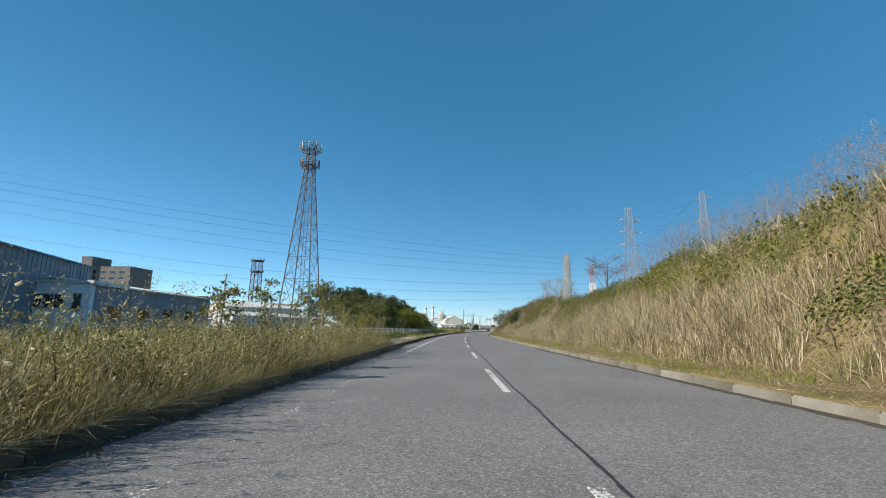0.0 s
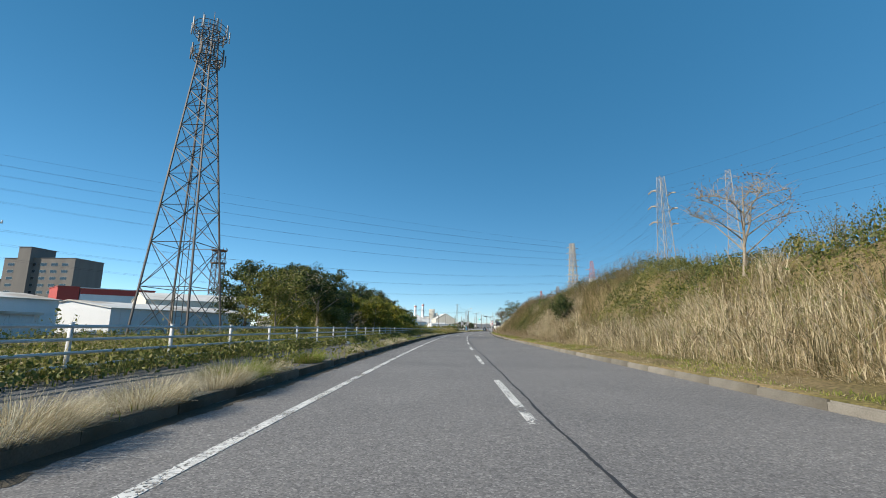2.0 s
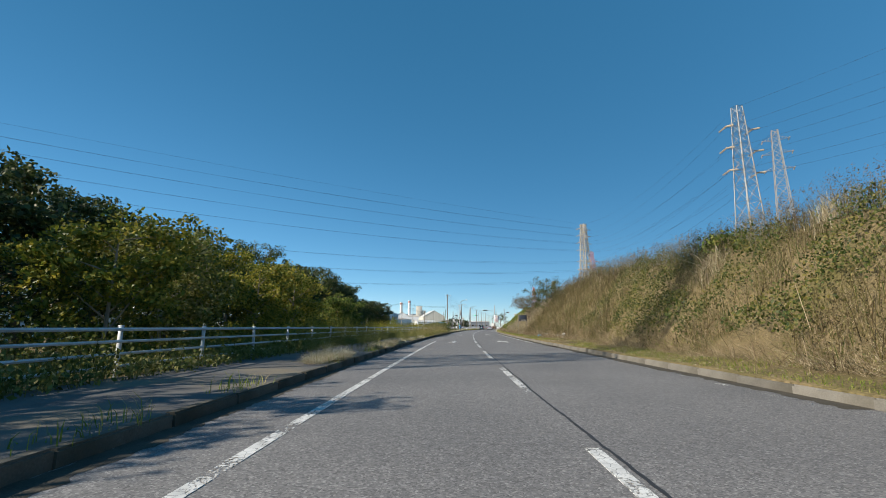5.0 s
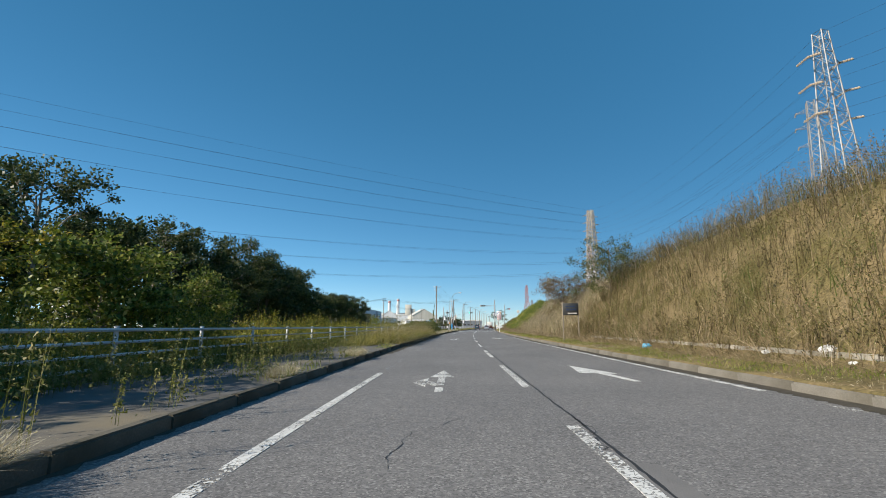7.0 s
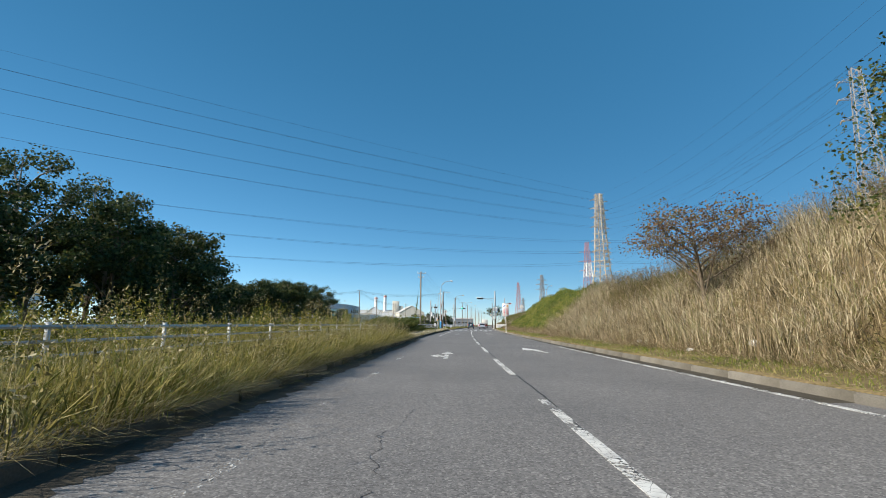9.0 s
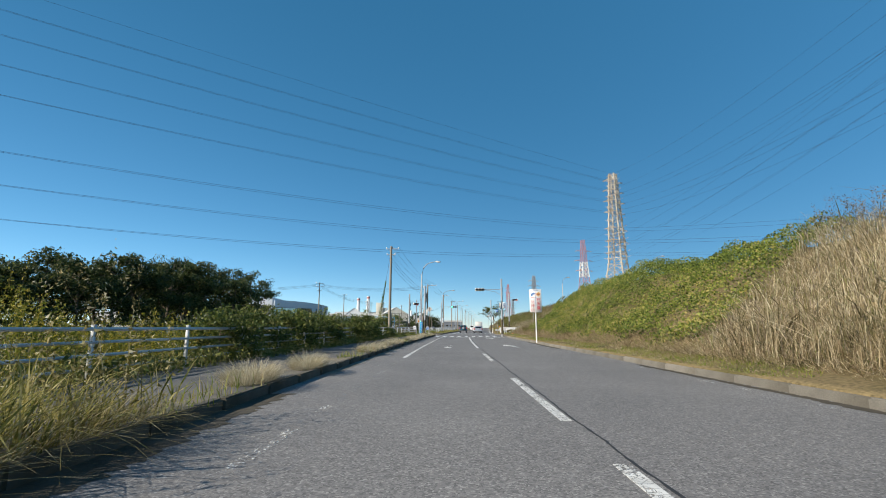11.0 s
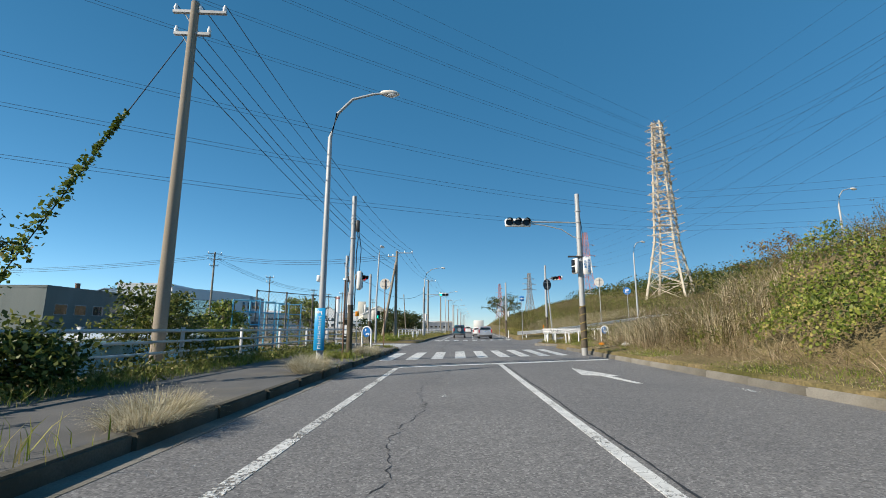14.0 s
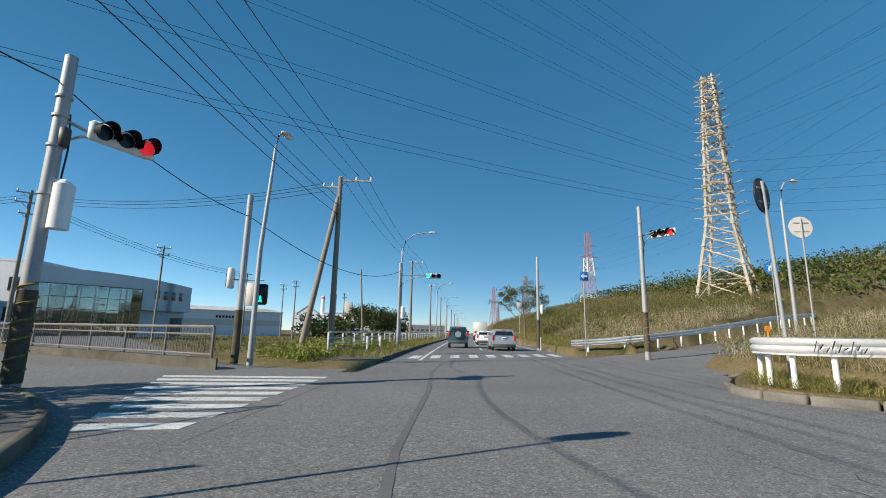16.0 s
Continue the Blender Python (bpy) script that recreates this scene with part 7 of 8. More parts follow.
def arch_sign(place, turn, label):
    """A white hooped bollard sign with a blue oval."""
    top = thing("arch_sign", place, label, "road sign", "hooped path signs", turn)
    bm = B()
    pts = [(-0.2, 0, -0.2), (-0.2, 0, 0.95)] + [(-0.2 * math.cos(a), 0, 0.95 + 0.22 * math.sin(a)) for a in [k * math.pi / 10 for k in range(1, 10)]] + [(0.2, 0, 0.95), (0.2, 0, -0.2)]
    pipe(bm, pts, 0.032, 8)
    part("hoop", bm, SIGN_WHITE, top)
    bm = B()
    prism(bm, [(0.165 * math.cos(k * math.pi / 12), 0.93 + 0.21 * math.sin(k * math.pi / 12)) for k in range(24)], -0.012, 0.012, Matrix.Rotation(math.pi / 2, 4, "X"))
    ov = part("blue_oval", bm, BLUE_SIGN, top)
    bm = B()
    box(bm, -0.07, -0.017, 0.97, -0.02, -0.013, 1.07)
    for x in (-0.02, 0.08):
        disc(bm, pose(x + 0.01, -0.015, 0.84), 0.04, 0.004, 12)
    box(bm, -0.0, -0.017, 0.86, 0.08, -0.013, 0.9)
    part("white_mark", bm, SIGN_WHITE, ov)
    return top


arch_sign((-7.65, 338.9, 0.12), road_turn(339), "white hooped path sign with a blue oval on the pavement")
arch_sign((5.75, 346.7, 0.22), -0.45, "white hooped path sign with a blue oval by the crossing")
for x, y, z in ((6.35, 386.5, 0.2), (-5.6, 377.3, 0.15), (-6.0, 372.6, 0.15)):
    b = thing("white_bollard", (x, y, z), "short white marker post by the road", "bollard", "white bollards")
    bm = B()
    tube(bm, (0, 0, -0.2), (0, 0, 0.75), 0.06, None, 10)
    tube(bm, (0, 0, 0.75), (0, 0, 0.8), 0.06, 0.035, 10)
    part("post", bm, SIGN_WHITE, b)


# ---------------------------------------------------------------- guard rails
def guard_rail(pts, spacing, label, closed=False):
    """A steel W-beam on round posts through places (x, y, z at the foot)."""
    pts = [Vector(p) for p in pts]
    top = thing("guard_rail", pts[0], label, "guard rail", "guard rails")
    inv = top.matrix_basis.inverted()
    run = 0.0
    for a, b in zip(pts, pts[1:]):
        d = (b - a)
        n = max(1, round(d.length / spacing))
        for i in range(n):
            p = inv @ a.lerp(b, (i + 0.5) / n)
            side = Vector((d.y, -d.x, 0)).normalized()
            bm = B()
            tube(bm, p - Vector((0, 0, 0.3)) - side * 0.12, p + Vector((0, 0, 0.72)) - side * 0.12, 0.06, None, 10)
            part("post", bm, SIGN_WHITE, top)
    prof = [(0.03, 0.36), (0.0, 0.4), (0.05, 0.45), (0.05, 0.5), (0.0, 0.55), (0.05, 0.6), (0.05, 0.65), (0.0, 0.7), (0.03, 0.72)]
    rings = []
    bm = B()
    for i, p in enumerate(pts):
        d = (pts[min(i + 1, len(pts) - 1)] - pts[max(i - 1, 0)]).normalized()
        side = Vector((d.y, -d.x, 0)).normalized()
        rings.append([bm.verts.new(inv @ p + side * x + Vector((0, 0, z))) for x, z in prof])
    for s, t in zip(rings, rings[1:]):
        for k in range(len(prof) - 1):
            bm.faces.new((s[k], s[k + 1], t[k + 1], t[k]))
    bmesh.ops.solidify(bm, geom=bm.faces[:], thickness=0.03)
    part("beam", bm, SIGN_WHITE, top)
    return top


guard_rail([(5.55, 375.4, 0.2), (7.6, 375.3, 0.35), (9.9, 375.2, 0.6)], 1.6, "white steel guard rail along the slip road")
guard_rail([(10.1, 375.3, 0.62), (14, 377.2, 1.0), (19, 380.6, 1.6), (25, 384.8, 2.3), (33, 391, 2.9)], 2.2, "grey-white guard rail climbing beside the slip road")
RIM = [(7.4, 351.5), (5.6, 352.1), (4.5, 352.9), (3.8, 353.7), (3.45, 354.5), (3.45, 355.4), (3.9, 356.5), (5.0, 358.2), (6.8, 360.4)]
bm = B()
prism(bm, [(x + 0.1, y) for x, y in RIM], -0.1, 0.2)
tagged(part("traffic_island", bm, EARTH), "grassy kerbed island at the mouth of the slip road", "island", kind="structure")
island_kerb = tagged(new("kerb_island"), "stained concrete kerb stones round the island", "kerb", kind="structure")
for (x0, y0), (x1, y1) in zip(RIM, RIM[1:]):
    p, q = Vector((x0, y0, 0)), Vector((x1, y1, 0))
    bm = B()
    box(bm, 0.012, 0.0, -0.1, (q - p).length - 0.012, 0.16, 0.17, 0.03)
    ob = part("kerb_stone", bm, KERB_GREY, island_kerb)
    ob.matrix_basis = Matrix.Translation(p) @ Matrix.Rotation(math.atan2(q.y - p.y, q.x - p.x), 4, "Z")
gi = np.random.default_rng(12)
p = np.array([(RIM[0][0] + 0.1 + (x - RIM[0][0]) * k, 355.5 + (y - 355.5) * k, 0.19) for x, y, k in
              [(*Vector((*RIM[i], 0)).lerp(Vector((*RIM[i + 1], 0)), gi.random()).xy, 0.93 * gi.random() ** 0.5) for i in gi.integers(0, len(RIM) - 1, 5200)]])
tagged(arrays("island_turf", *arching(p, clumped(p, 0.06, 0.45, 13, 1.4), sizes(len(p), 0.006, 0.016, 14), 0.5, 0.8, 15), FRESH), "green and dry grass on the kerbed island", "grass", kind="stuff")
g2 = guard_rail([(5.6, 357.4, 0.52), (4.6, 356.6, 0.52), (4.05, 355.7, 0.52), (3.9, 354.9, 0.52), (4.1, 354.1, 0.52), (4.8, 353.5, 0.53), (5.9, 353.0, 0.54), (7.4, 352.5, 0.56), (9.2, 352.0, 0.6)], 2.2, "white guard rail round the island with black scribbles")
bm = B()
for k in range(9):
    x = 4.12 + 0.075 * k
    y = 354.1 - 0.857 * (x - 4.1) - 0.2
    tube(bm, (x - 5.6, y - 357.4, 0.44 + 0.05 * (k % 2)), (x + 0.05 - 5.6, y - 0.04 - 357.4, 0.66 - 0.06 * (k % 3)), 0.011, None, 4)
part("scribble", bm, BLACK, g2)
bm = B()
tube(bm, (3.9 - 5.6, 354.9 - 357.4, 0.7), (3.9 - 5.6, 354.9 - 357.4, 0.84), 0.02, None, 6)
disc(bm, pose(3.9 - 5.6, 354.9 - 357.4, 0.9), 0.06, 0.04, 12)
part("reflector", bm, ORANGE, g2)
for k, (x, y) in enumerate(((4.5, 350.9), (5.3, 350.7), (6.3, 350.5))):
    b = thing("white_stake", (x, y, 0.25), "thin white stake on the grassy island", "stake", "white stakes")
    bm = B()
    tube(bm, (0, 0, -0.2), (0.03 * k, 0, 0.85), 0.035, None, 8)
    part("post", bm, SIGN_WHITE, b)

# ---------------------------------------------------------------- buildings
WALL_GREY = worn("grey_sheet_wall", (0.19, 0.21, 0.24), (0.27, 0.29, 0.32), 0.5, 12, 0.6, 0.1, 0.05, 0.3, streak=True)
WALL_WHITE = worn("white_render", (0.62, 0.64, 0.66), (0.74, 0.76, 0.78), 0.3, 8, 0.7, 0, 0.05, 0.3, streak=True)
WALL_CREAM = worn("cream_render", (0.5, 0.48, 0.42), (0.62, 0.6, 0.54), 0.3, 8, 0.75, 0, 0.05, 0.3, streak=True)
WALL_TEAL = worn("dark_teal_sheet", (0.1, 0.125, 0.125), (0.16, 0.185, 0.185), 0.4, 8, 0.6, 0.1, 0.05, 0.3, streak=True)
WALL_DARK = worn("dark_concrete", (0.12, 0.115, 0.11), (0.2, 0.19, 0.18), 0.2, 5, 0.8, 0, 0.05, 0.2, streak=True)
ROOF_BLUE = worn("blue_grey_roof", (0.1, 0.16, 0.24), (0.16, 0.23, 0.32), 0.4, 8, 0.5, 0.2, 0.05, 0.4)
ROOF_PALE = worn("pale_sheet_roof", (0.5, 0.5, 0.48), (0.66, 0.65, 0.62), 0.3, 8, 0.6, 0.1, 0.05, 0.3, dirt=(0.35, 0.29, 0.22))
RED_WALL = plain("red_cladding", (0.36, 0.05, 0.04), 0.6)
PALE_BLUE = plain("pale_blue_sheet", (0.35, 0.62, 0.78), 0.5)
SKY_STEEL = plain("light_blue_steel", (0.12, 0.42, 0.62), 0.5)


def glass_material():
    m, n, l, b = shader("window_glass", 0.08, 0.0, 0.9)
    b.inputs["Base Color"].default_value = (0.025, 0.035, 0.045, 1)
    b.inputs["Coat Weight"].default_value = 1.0
    return m


GLASS = glass_material()
OFFICE_WALL = worn("pale_office_wall", (0.5, 0.53, 0.57), (0.6, 0.63, 0.66), 0.3, 8, 0.7, 0, 0.05, 0.3, streak=True)
OFFICE_GLASS = worn("reflecting_glass", (0.42, 0.5, 0.5), (0.46, 0.54, 0.54), 0.2, 1.0, 0.03, 0.9, 0.0, 0.5)


def building(name, a, b, depth, h, wall, roof, label, windows=(), gable=0.0, ridge_along=True, cladding=0.0, band=None, category="building", group="buildings", overhang=0.3, base=-0.5):
    """A block whose front runs from a to b (x, y); depth goes to the left of a to b. windows: (u, v, wide, tall) on the front, from its left end.
    gable: rise of a pitched roof; cladding: spacing of upright ribs on the front."""
    a, b = Vector((*a, 0)), Vector((*b, 0))
    L = (b - a).length
    turn = math.atan2(b.y - a.y, b.x - a.x)
    top = thing(name, a, label, category, group, turn)
    bm = B()
    box(bm, 0, 0, base, L, depth, h)
    part("wall", bm, wall, top)
    bm = B()
    if gable and ridge_along:
        o = overhang
        pts = [(-o, h - 0.02), (depth / 2, h + gable), (depth + o, h - 0.02), (depth + o, h + 0.12), (depth / 2, h + gable + 0.16), (-o, h + 0.12)]
        prism(bm, pts, -o, L + o, Matrix(((0, 0, 1, 0), (1, 0, 0, 0), (0, 1, 0, 0), (0, 0, 0, 1))))
        gb = B()
        prism(gb, [(0, h), (depth, h), (depth / 2, h + gable)], 0.02, L - 0.02, Matrix(((0, 0, 1, 0), (1, 0, 0, 0), (0, 1, 0, 0), (0, 0, 0, 1))))
        part("gable", gb, wall, top)
    elif gable:
        o = overhang
        pts = [(-o, h - 0.02), (L / 2, h + gable), (L + o, h - 0.02), (L + o, h + 0.12), (L / 2, h + gable + 0.16), (-o, h + 0.12)]
        m = Matrix(((1, 0, 0, 0), (0, 0, 1, 0), (0, 1, 0, 0), (0, 0, 0, 1)))
        prism(bm, pts, -o, depth + o, m)
        gb = B()
        prism(gb, [(0, h), (L, h), (L / 2, h + gable)], 0.02, depth - 0.02, m)
        part("gable", gb, wall, top)
    else:
        box(bm, -overhang, -overhang, h, L + overhang, depth + overhang, h + 0.3)
    part("roof", bm, roof, top)
    if cladding:
        bm = B()
        for k in range(int(L / cladding)):
            x = (k + 0.5) * cladding
            box(bm, x - 0.04, -0.05, 0, x + 0.04, 0.01, h - 0.05)
        part("cladding_ribs", bm, wall, top)
    if band:
        mt, z0, z1 = band
        bm = B()
        box(bm, -0.03, -0.06, z0, L + 0.03, -0.005, z1)
        part("band", bm, mt, top)
    for u, v, w, t in windows:
        bm = B()
        box(bm, u - 0.08, -0.08, v - 0.08, u + w + 0.08, 0.02, v + t + 0.08)
        win = part("window", bm, GALV, top)
        bm = B()
        box(bm, u, -0.1, v, u + w, -0.07, v + t)
        part("pane", bm, GLASS, win)
    return top


def grid(u0, du, nu, v0, dv, nv, w, t):
    return [(u0 + i * du, v0 + j * dv, w, t) for j in range(nv) for i in range(nu)]


# sheds by the start of the road
building("warehouse", (-40.0, 100.0), (-49.5, 131.0), 24, 7.6, WALL_GREY, ROOF_BLUE, "large grey sheet-metal warehouse with a blue-grey roof edge", cladding=0.9, gable=1.2)
low = building("low_shed", (-40.6, 120.5), (-42.5, 146.5), 9.0, 4.75, WALL_GREY, ROOF_PALE, "long low grey shed with a corrugated roof edge", grid(2, 5.5, 4, 1.6, 1, 1, 2.2, 1.3), gable=0.7, cladding=1.3)
building("site_cabin", (-47.5, 119.0), (-40.7, 119.8), 6.0, 4.9, WALL_WHITE, ROOF_PALE, "white site cabin with a row of windows", grid(0.4, 1.05, 4, 2.6, 1, 1, 0.9, 1.2) + [(5.3, 2.3, 0.7, 1.6)])
building("open_shed", (-62, 196), (-56, 236), 16, 3.6, WALL_WHITE, ROOF_PALE, "open shed with a pale corrugated roof", gable=1.2, cladding=4)
building("long_white_wall", (-52, 150), (-57, 176), 5, 2.1, WALL_WHITE, ROOF_PALE, "low white wall of a yard store", cladding=2.2)
building("pale_store", (-70, 168), (-66, 190), 14, 4.4, WALL_WHITE, ROOF_PALE, "low white store with a pale roof", gable=1.0)
building("long_hall", (-90, 250), (-70, 268), 20, 7.5, WALL_CREAM, ROOF_PALE, "long cream hall with a brown-grey roof", gable=2.2)
building("apartment_block", (-292, 424), (-246, 424), 26, 40, WALL_DARK, WALL_DARK, "dark grey apartment block with rows of windows", grid(3, 7, 6, 6, 4.2, 8, 4, 1.6), category="apartment block")
building("stair_tower", (-281, 421), (-273, 421), 20, 46.5, WALL_DARK, WALL_DARK, "dark stair tower of an apartment block", category="apartment block")
building("apartment_block", (-330, 424), (-292.5, 424), 26, 27, WALL_DARK, WALL_DARK, "lower dark wing of an apartment block", grid(2, 7, 5, 5, 4.2, 5, 4, 1.6), category="apartment block")
building("cold_store", (-171, 333), (-157, 350), 30, 16.0, WALL_WHITE, WALL_WHITE, "white cold store with red end panels", cladding=3, band=(RED_WALL, 13.5, 15.9))
building("red_panel_building", (-176.5, 327), (-171.2, 332.6), 22, 16.2, RED_WALL, RED_WALL, "red clad end of a cold store", cladding=2)
building("red_panel_building", (-156.8, 350.2), (-152, 356), 22, 16.2, RED_WALL, RED_WALL, "red clad end of a cold store", cladding=2)
# office with a curved glass front
building("office_wing", (-57.2, 411.2), (-48.9, 411.8), 14, 8.6, OFFICE_WALL, OFFICE_WALL, "pale two-storey office wing with paired windows", grid(0.8, 2.7, 3, 1.7, 3.5, 2, 1.3, 1.5), overhang=0.05)
office = thing("glass_office", (-48.4, 411.9, 0), "two-storey office with a curved mirror-glass front", "building", "buildings")
curve = [(0.1 + 10.3 * (k / 14) + 1.7 * math.sin(math.pi * k / 14), 19.8 * k / 14 - 0.9 * math.sin(math.pi * k / 14)) for k in range(15)]
rim = [8.25 - 0.02 * k - 0.0035 * k * k for k in range(15)]
bm = B()
for k in range(14):      # the fascia falls gently along the curve
    (x0, y0), (x1, y1) = curve[k], curve[k + 1]
    lo = 6.3 if k < 8 else 3.5
    q = [bm.verts.new(v) for v in ((x0, y0, lo), (x1, y1, lo), (x1, y1, rim[k + 1]), (x0, y0, rim[k]), (x0 - 9, y0 + 4, lo), (x1 - 9, y1 + 4, lo), (x1 - 9, y1 + 4, rim[k + 1]), (x0 - 9, y0 + 4, rim[k]))]
    for f in ((0, 1, 2, 3), (5, 4, 7, 6), (3, 2, 6, 7), (1, 0, 4, 5), (0, 3, 7, 4), (2, 1, 5, 6)):
        bm.faces.new([q[i] for i in f])
bmesh.ops.remove_doubles(bm, verts=bm.verts[:], dist=0.001)
part("upper_wall", bm, OFFICE_WALL, office)
bm = B()
prism(bm, [(x - 0.9, y + 0.3) for x, y in curve] + [(-3, 27), (-9, 8)], -0.5, 3.5)
part("lower_wall", bm, OFFICE_WALL, office)
bm = B()
prism(bm, [(x - 0.35, y + 0.1) for x, y in curve[:9]] + [(-1, 14), (-8, 4)], -0.5, 6.3)
part("lobby_wall", bm, WALL_DARK, office)
for k in range(8):
    (x0, y0), (x1, y1) = curve[k], curve[k + 1]
    for j in range(4):
        bm = B()
        z0 = 0.25 + j * 1.5
        v = [bm.verts.new(q) for q in ((x0 - 0.05, y0 + 0.06, z0), (x1 - 0.05, y1 - 0.06, z0), (x1 - 0.05, y1 - 0.06, z0 + 1.44), (x0 - 0.05, y0 + 0.06, z0 + 1.44))]
        bm.faces.new(v)
        bmesh.ops.solidify(bm, geom=bm.faces[:], thickness=0.05)
        part("pane", bm, OFFICE_GLASS, office)
    bm = B()
    tube(bm, (x0 - 0.06, y0, 0), (x0 - 0.06, y0, 6.3), 0.045, None, 6)
    part("mullion", bm, GALV, office)
for k in (9, 10, 11, 12):
    (x0, y0), (x1, y1) = curve[k], curve[k + 1]
    bm = B()
    tx, ty = (x1 - x0) / math.hypot(x1 - x0, y1 - y0), (y1 - y0) / math.hypot(x1 - x0, y1 - y0)
    m = Matrix.Translation((x0 + tx * 0.4, y0 + ty * 0.4, 0)) @ Matrix.Rotation(math.atan2(ty, tx), 4, "Z")
    box(bm, 0, -0.06, 5.1, 0.85, 0.06, 6.3, 0.02, m)
    part("window", bm, GLASS, office)
bm = B()
box(bm, 8.9, 17.0, 0.0, 9.9, 18.6, 2.6, 0.02)
part("garage_door", bm, WALL_DARK, office)
building("dark_works", (-55.2, 390.5), (-54.6, 408.8), 14, 6.6, WALL_TEAL, WALL_TEAL, "dark grey-green works building with a flat roof", grid(2.0, 4.2, 4, 3.1, 1, 1, 2.4, 1.3), overhang=0.05)
vent = thing("roof_vent", (-57.0, 400.0, 6.85), "brown metal vent on the works roof", "roof vent")
bm = B()
tube(bm, (0, 0, 0), (0, 0, 0.9), 0.32, None, 14)
tube(bm, (0, 0, 0.9), (0, 0, 1.0), 0.4, 0.36, 14)
part("stack", bm, RUST, vent)
wh = building("warehouse", (-56.5, 474), (-37.0, 489), 26, 5.4, WALL_WHITE, ROOF_PALE, "white warehouse with dark marks along its wall", gable=1.3, ridge_along=True, band=(WALL_CREAM, 2.0, 3.4))
bm = B()
for k in range(9):
    box(bm, 8 + k * 0.75, -0.09, 3.7, 8.5 + k * 0.75, -0.062, 4.3)
part("writing_mark", bm, BLACK, wh)
building("works_hall", (-45, 705), (-24, 709), 40, 11.0, WALL_CREAM, ROOF_PALE, "cream works hall with a pitched roof", grid(1.5, 3.2, 6, 4.5, 1, 1, 2.2, 1.6), gable=6.0, ridge_along=False)
building("white_house", (-64, 640), (-53.5, 641), 16, 10.0, WALL_WHITE, ROOF_PALE, "tall white gabled house among the works", grid(1.6, 2.8, 3, 2.4, 3.4, 2, 1.5, 1.4), gable=4.0, ridge_along=False)
building("white_office", (-72, 520), (-50, 530), 14, 6.5, WALL_WHITE, WALL_WHITE, "white low office block", grid(1.5, 3.2, 6, 3.8, 1, 1, 2, 1.3))
building("round_hall", (-64, 430), (-55, 446), 18, 8.0, ROOF_BLUE, ROOF_BLUE, "blue-grey hall behind the office", gable=1.5)
factory = building("factory", (-100, 800), (-44, 804), 30, 13.0, WALL_WHITE, ROOF_PALE, "far white factory with chimneys", grid(3, 7, 7, 5, 1, 1, 4, 2.2), gable=3.0)
for x, z in ((22.5, 29.5), (32.0, 31.5)):
    bm = B()
    tube(bm, (x, 8, 0), (x, 8, z), 2.0, 1.5, 14)
    chim = part("chimney", bm, WALL_WHITE, factory)
    bm = B()
    tube(bm, (x, 8, z - 2.4), (x, 8, z - 0.8), 1.68, 1.6, 14)
    part("chimney_ring", bm, RED_PAINT, chim)
bm = B()
box(bm, 40, 4, 12, 47, 12, 25, 0.1)
box(bm, 47, 5, 12, 51, 11, 20, 0.1)
part("plant_block", bm, WALL_CREAM, factory)
for i, (x, y, w, h) in enumerate([(-28, 600, 14, 5), (-8, 760, 26, 8), (25, 820, 30, 7), (-110, 620, 40, 9), (-150, 560, 34, 8)]):
    building("far_building", (x - w, y), (x, y + 4), 16, h, (WALL_WHITE, WALL_CREAM, WALL_GREY)[i % 3], ROOF_PALE, "pale low building in the distance", grid(1.5, 4.0, int(w / 4.2), 2.4, 1, 1, 2.2, 1.3), gable=1.2)

# swimming school behind the fence: pale blue wall, frames and wire net
pool = thing("pool_wall", (-19.0, 337.0, -0.2), "long pale blue pool cover behind the fence", "pool cover")
bm = B()
box(bm, -8, -10, 0, 5, 8, 1.05, 0.15)
part("cover", bm, PALE_BLUE, pool)
bm = B()
box(bm, -8.2, -10.2, 1.05, 5.2, 8.2, 1.13, 0.02)
part("rim", bm, SIGN_WHITE, pool)
net = thing("net_fence", (-14.0, 343.9, 0), "tall dark wire net fence round the pool yard", "fence", "fences", 1.0)
for k in range(4):
    bm = B()
    tube(bm, (k * 2.0, 0, -0.2), (k * 2.0, 0, 3.25), 0.045, None, 6)
    part("post", bm, RAILING, net)
for z in (3.2, 1.7, 0.3):
    bm = B()
    tube(bm, (0, 0, z), (6, 0, z), 0.025, None, 5)
    part("rail", bm, RAILING, net)
bm = B()
for k in range(50):
    x = k * 0.24 - 3
    for s in (-1, 1):
        p, q = Vector((x, 0, 0.3)), Vector((x + s * 2.9, 0, 3.2))
        lo_t = max(0.0, (0 - p.x) / (q.x - p.x) if s > 0 else (6 - p.x) / (q.x - p.x))
        hi_t = min(1.0, (6 - p.x) / (q.x - p.x) if s > 0 else (0 - p.x) / (q.x - p.x))
        if lo_t < hi_t:
            tube(bm, p.lerp(q, lo_t), p.lerp(q, hi_t), 0.006, None, 3, False)
part("wire_net", bm, RAILING, net)
for k in range(4):
    fr = thing("climbing_ladder", (-14.9 + 0.35 * k, 343.0 + 1.7 * k, 0), "light blue steel ladder stand by the pool", "ladder", "blue ladders", 0.45)
    for x in (0, 1.3):
        bm = B()
        tube(bm, (x, 0, 0), (x, 0, 2.7), 0.045, None, 6)
        part("upright", bm, SKY_STEEL, fr)
    for z in (0.7, 1.4, 2.05, 2.65):
        bm = B()
        tube(bm, (0, 0, z), (1.3, 0, z), 0.035, None, 6)
        part("rung", bm, SKY_STEEL, fr)
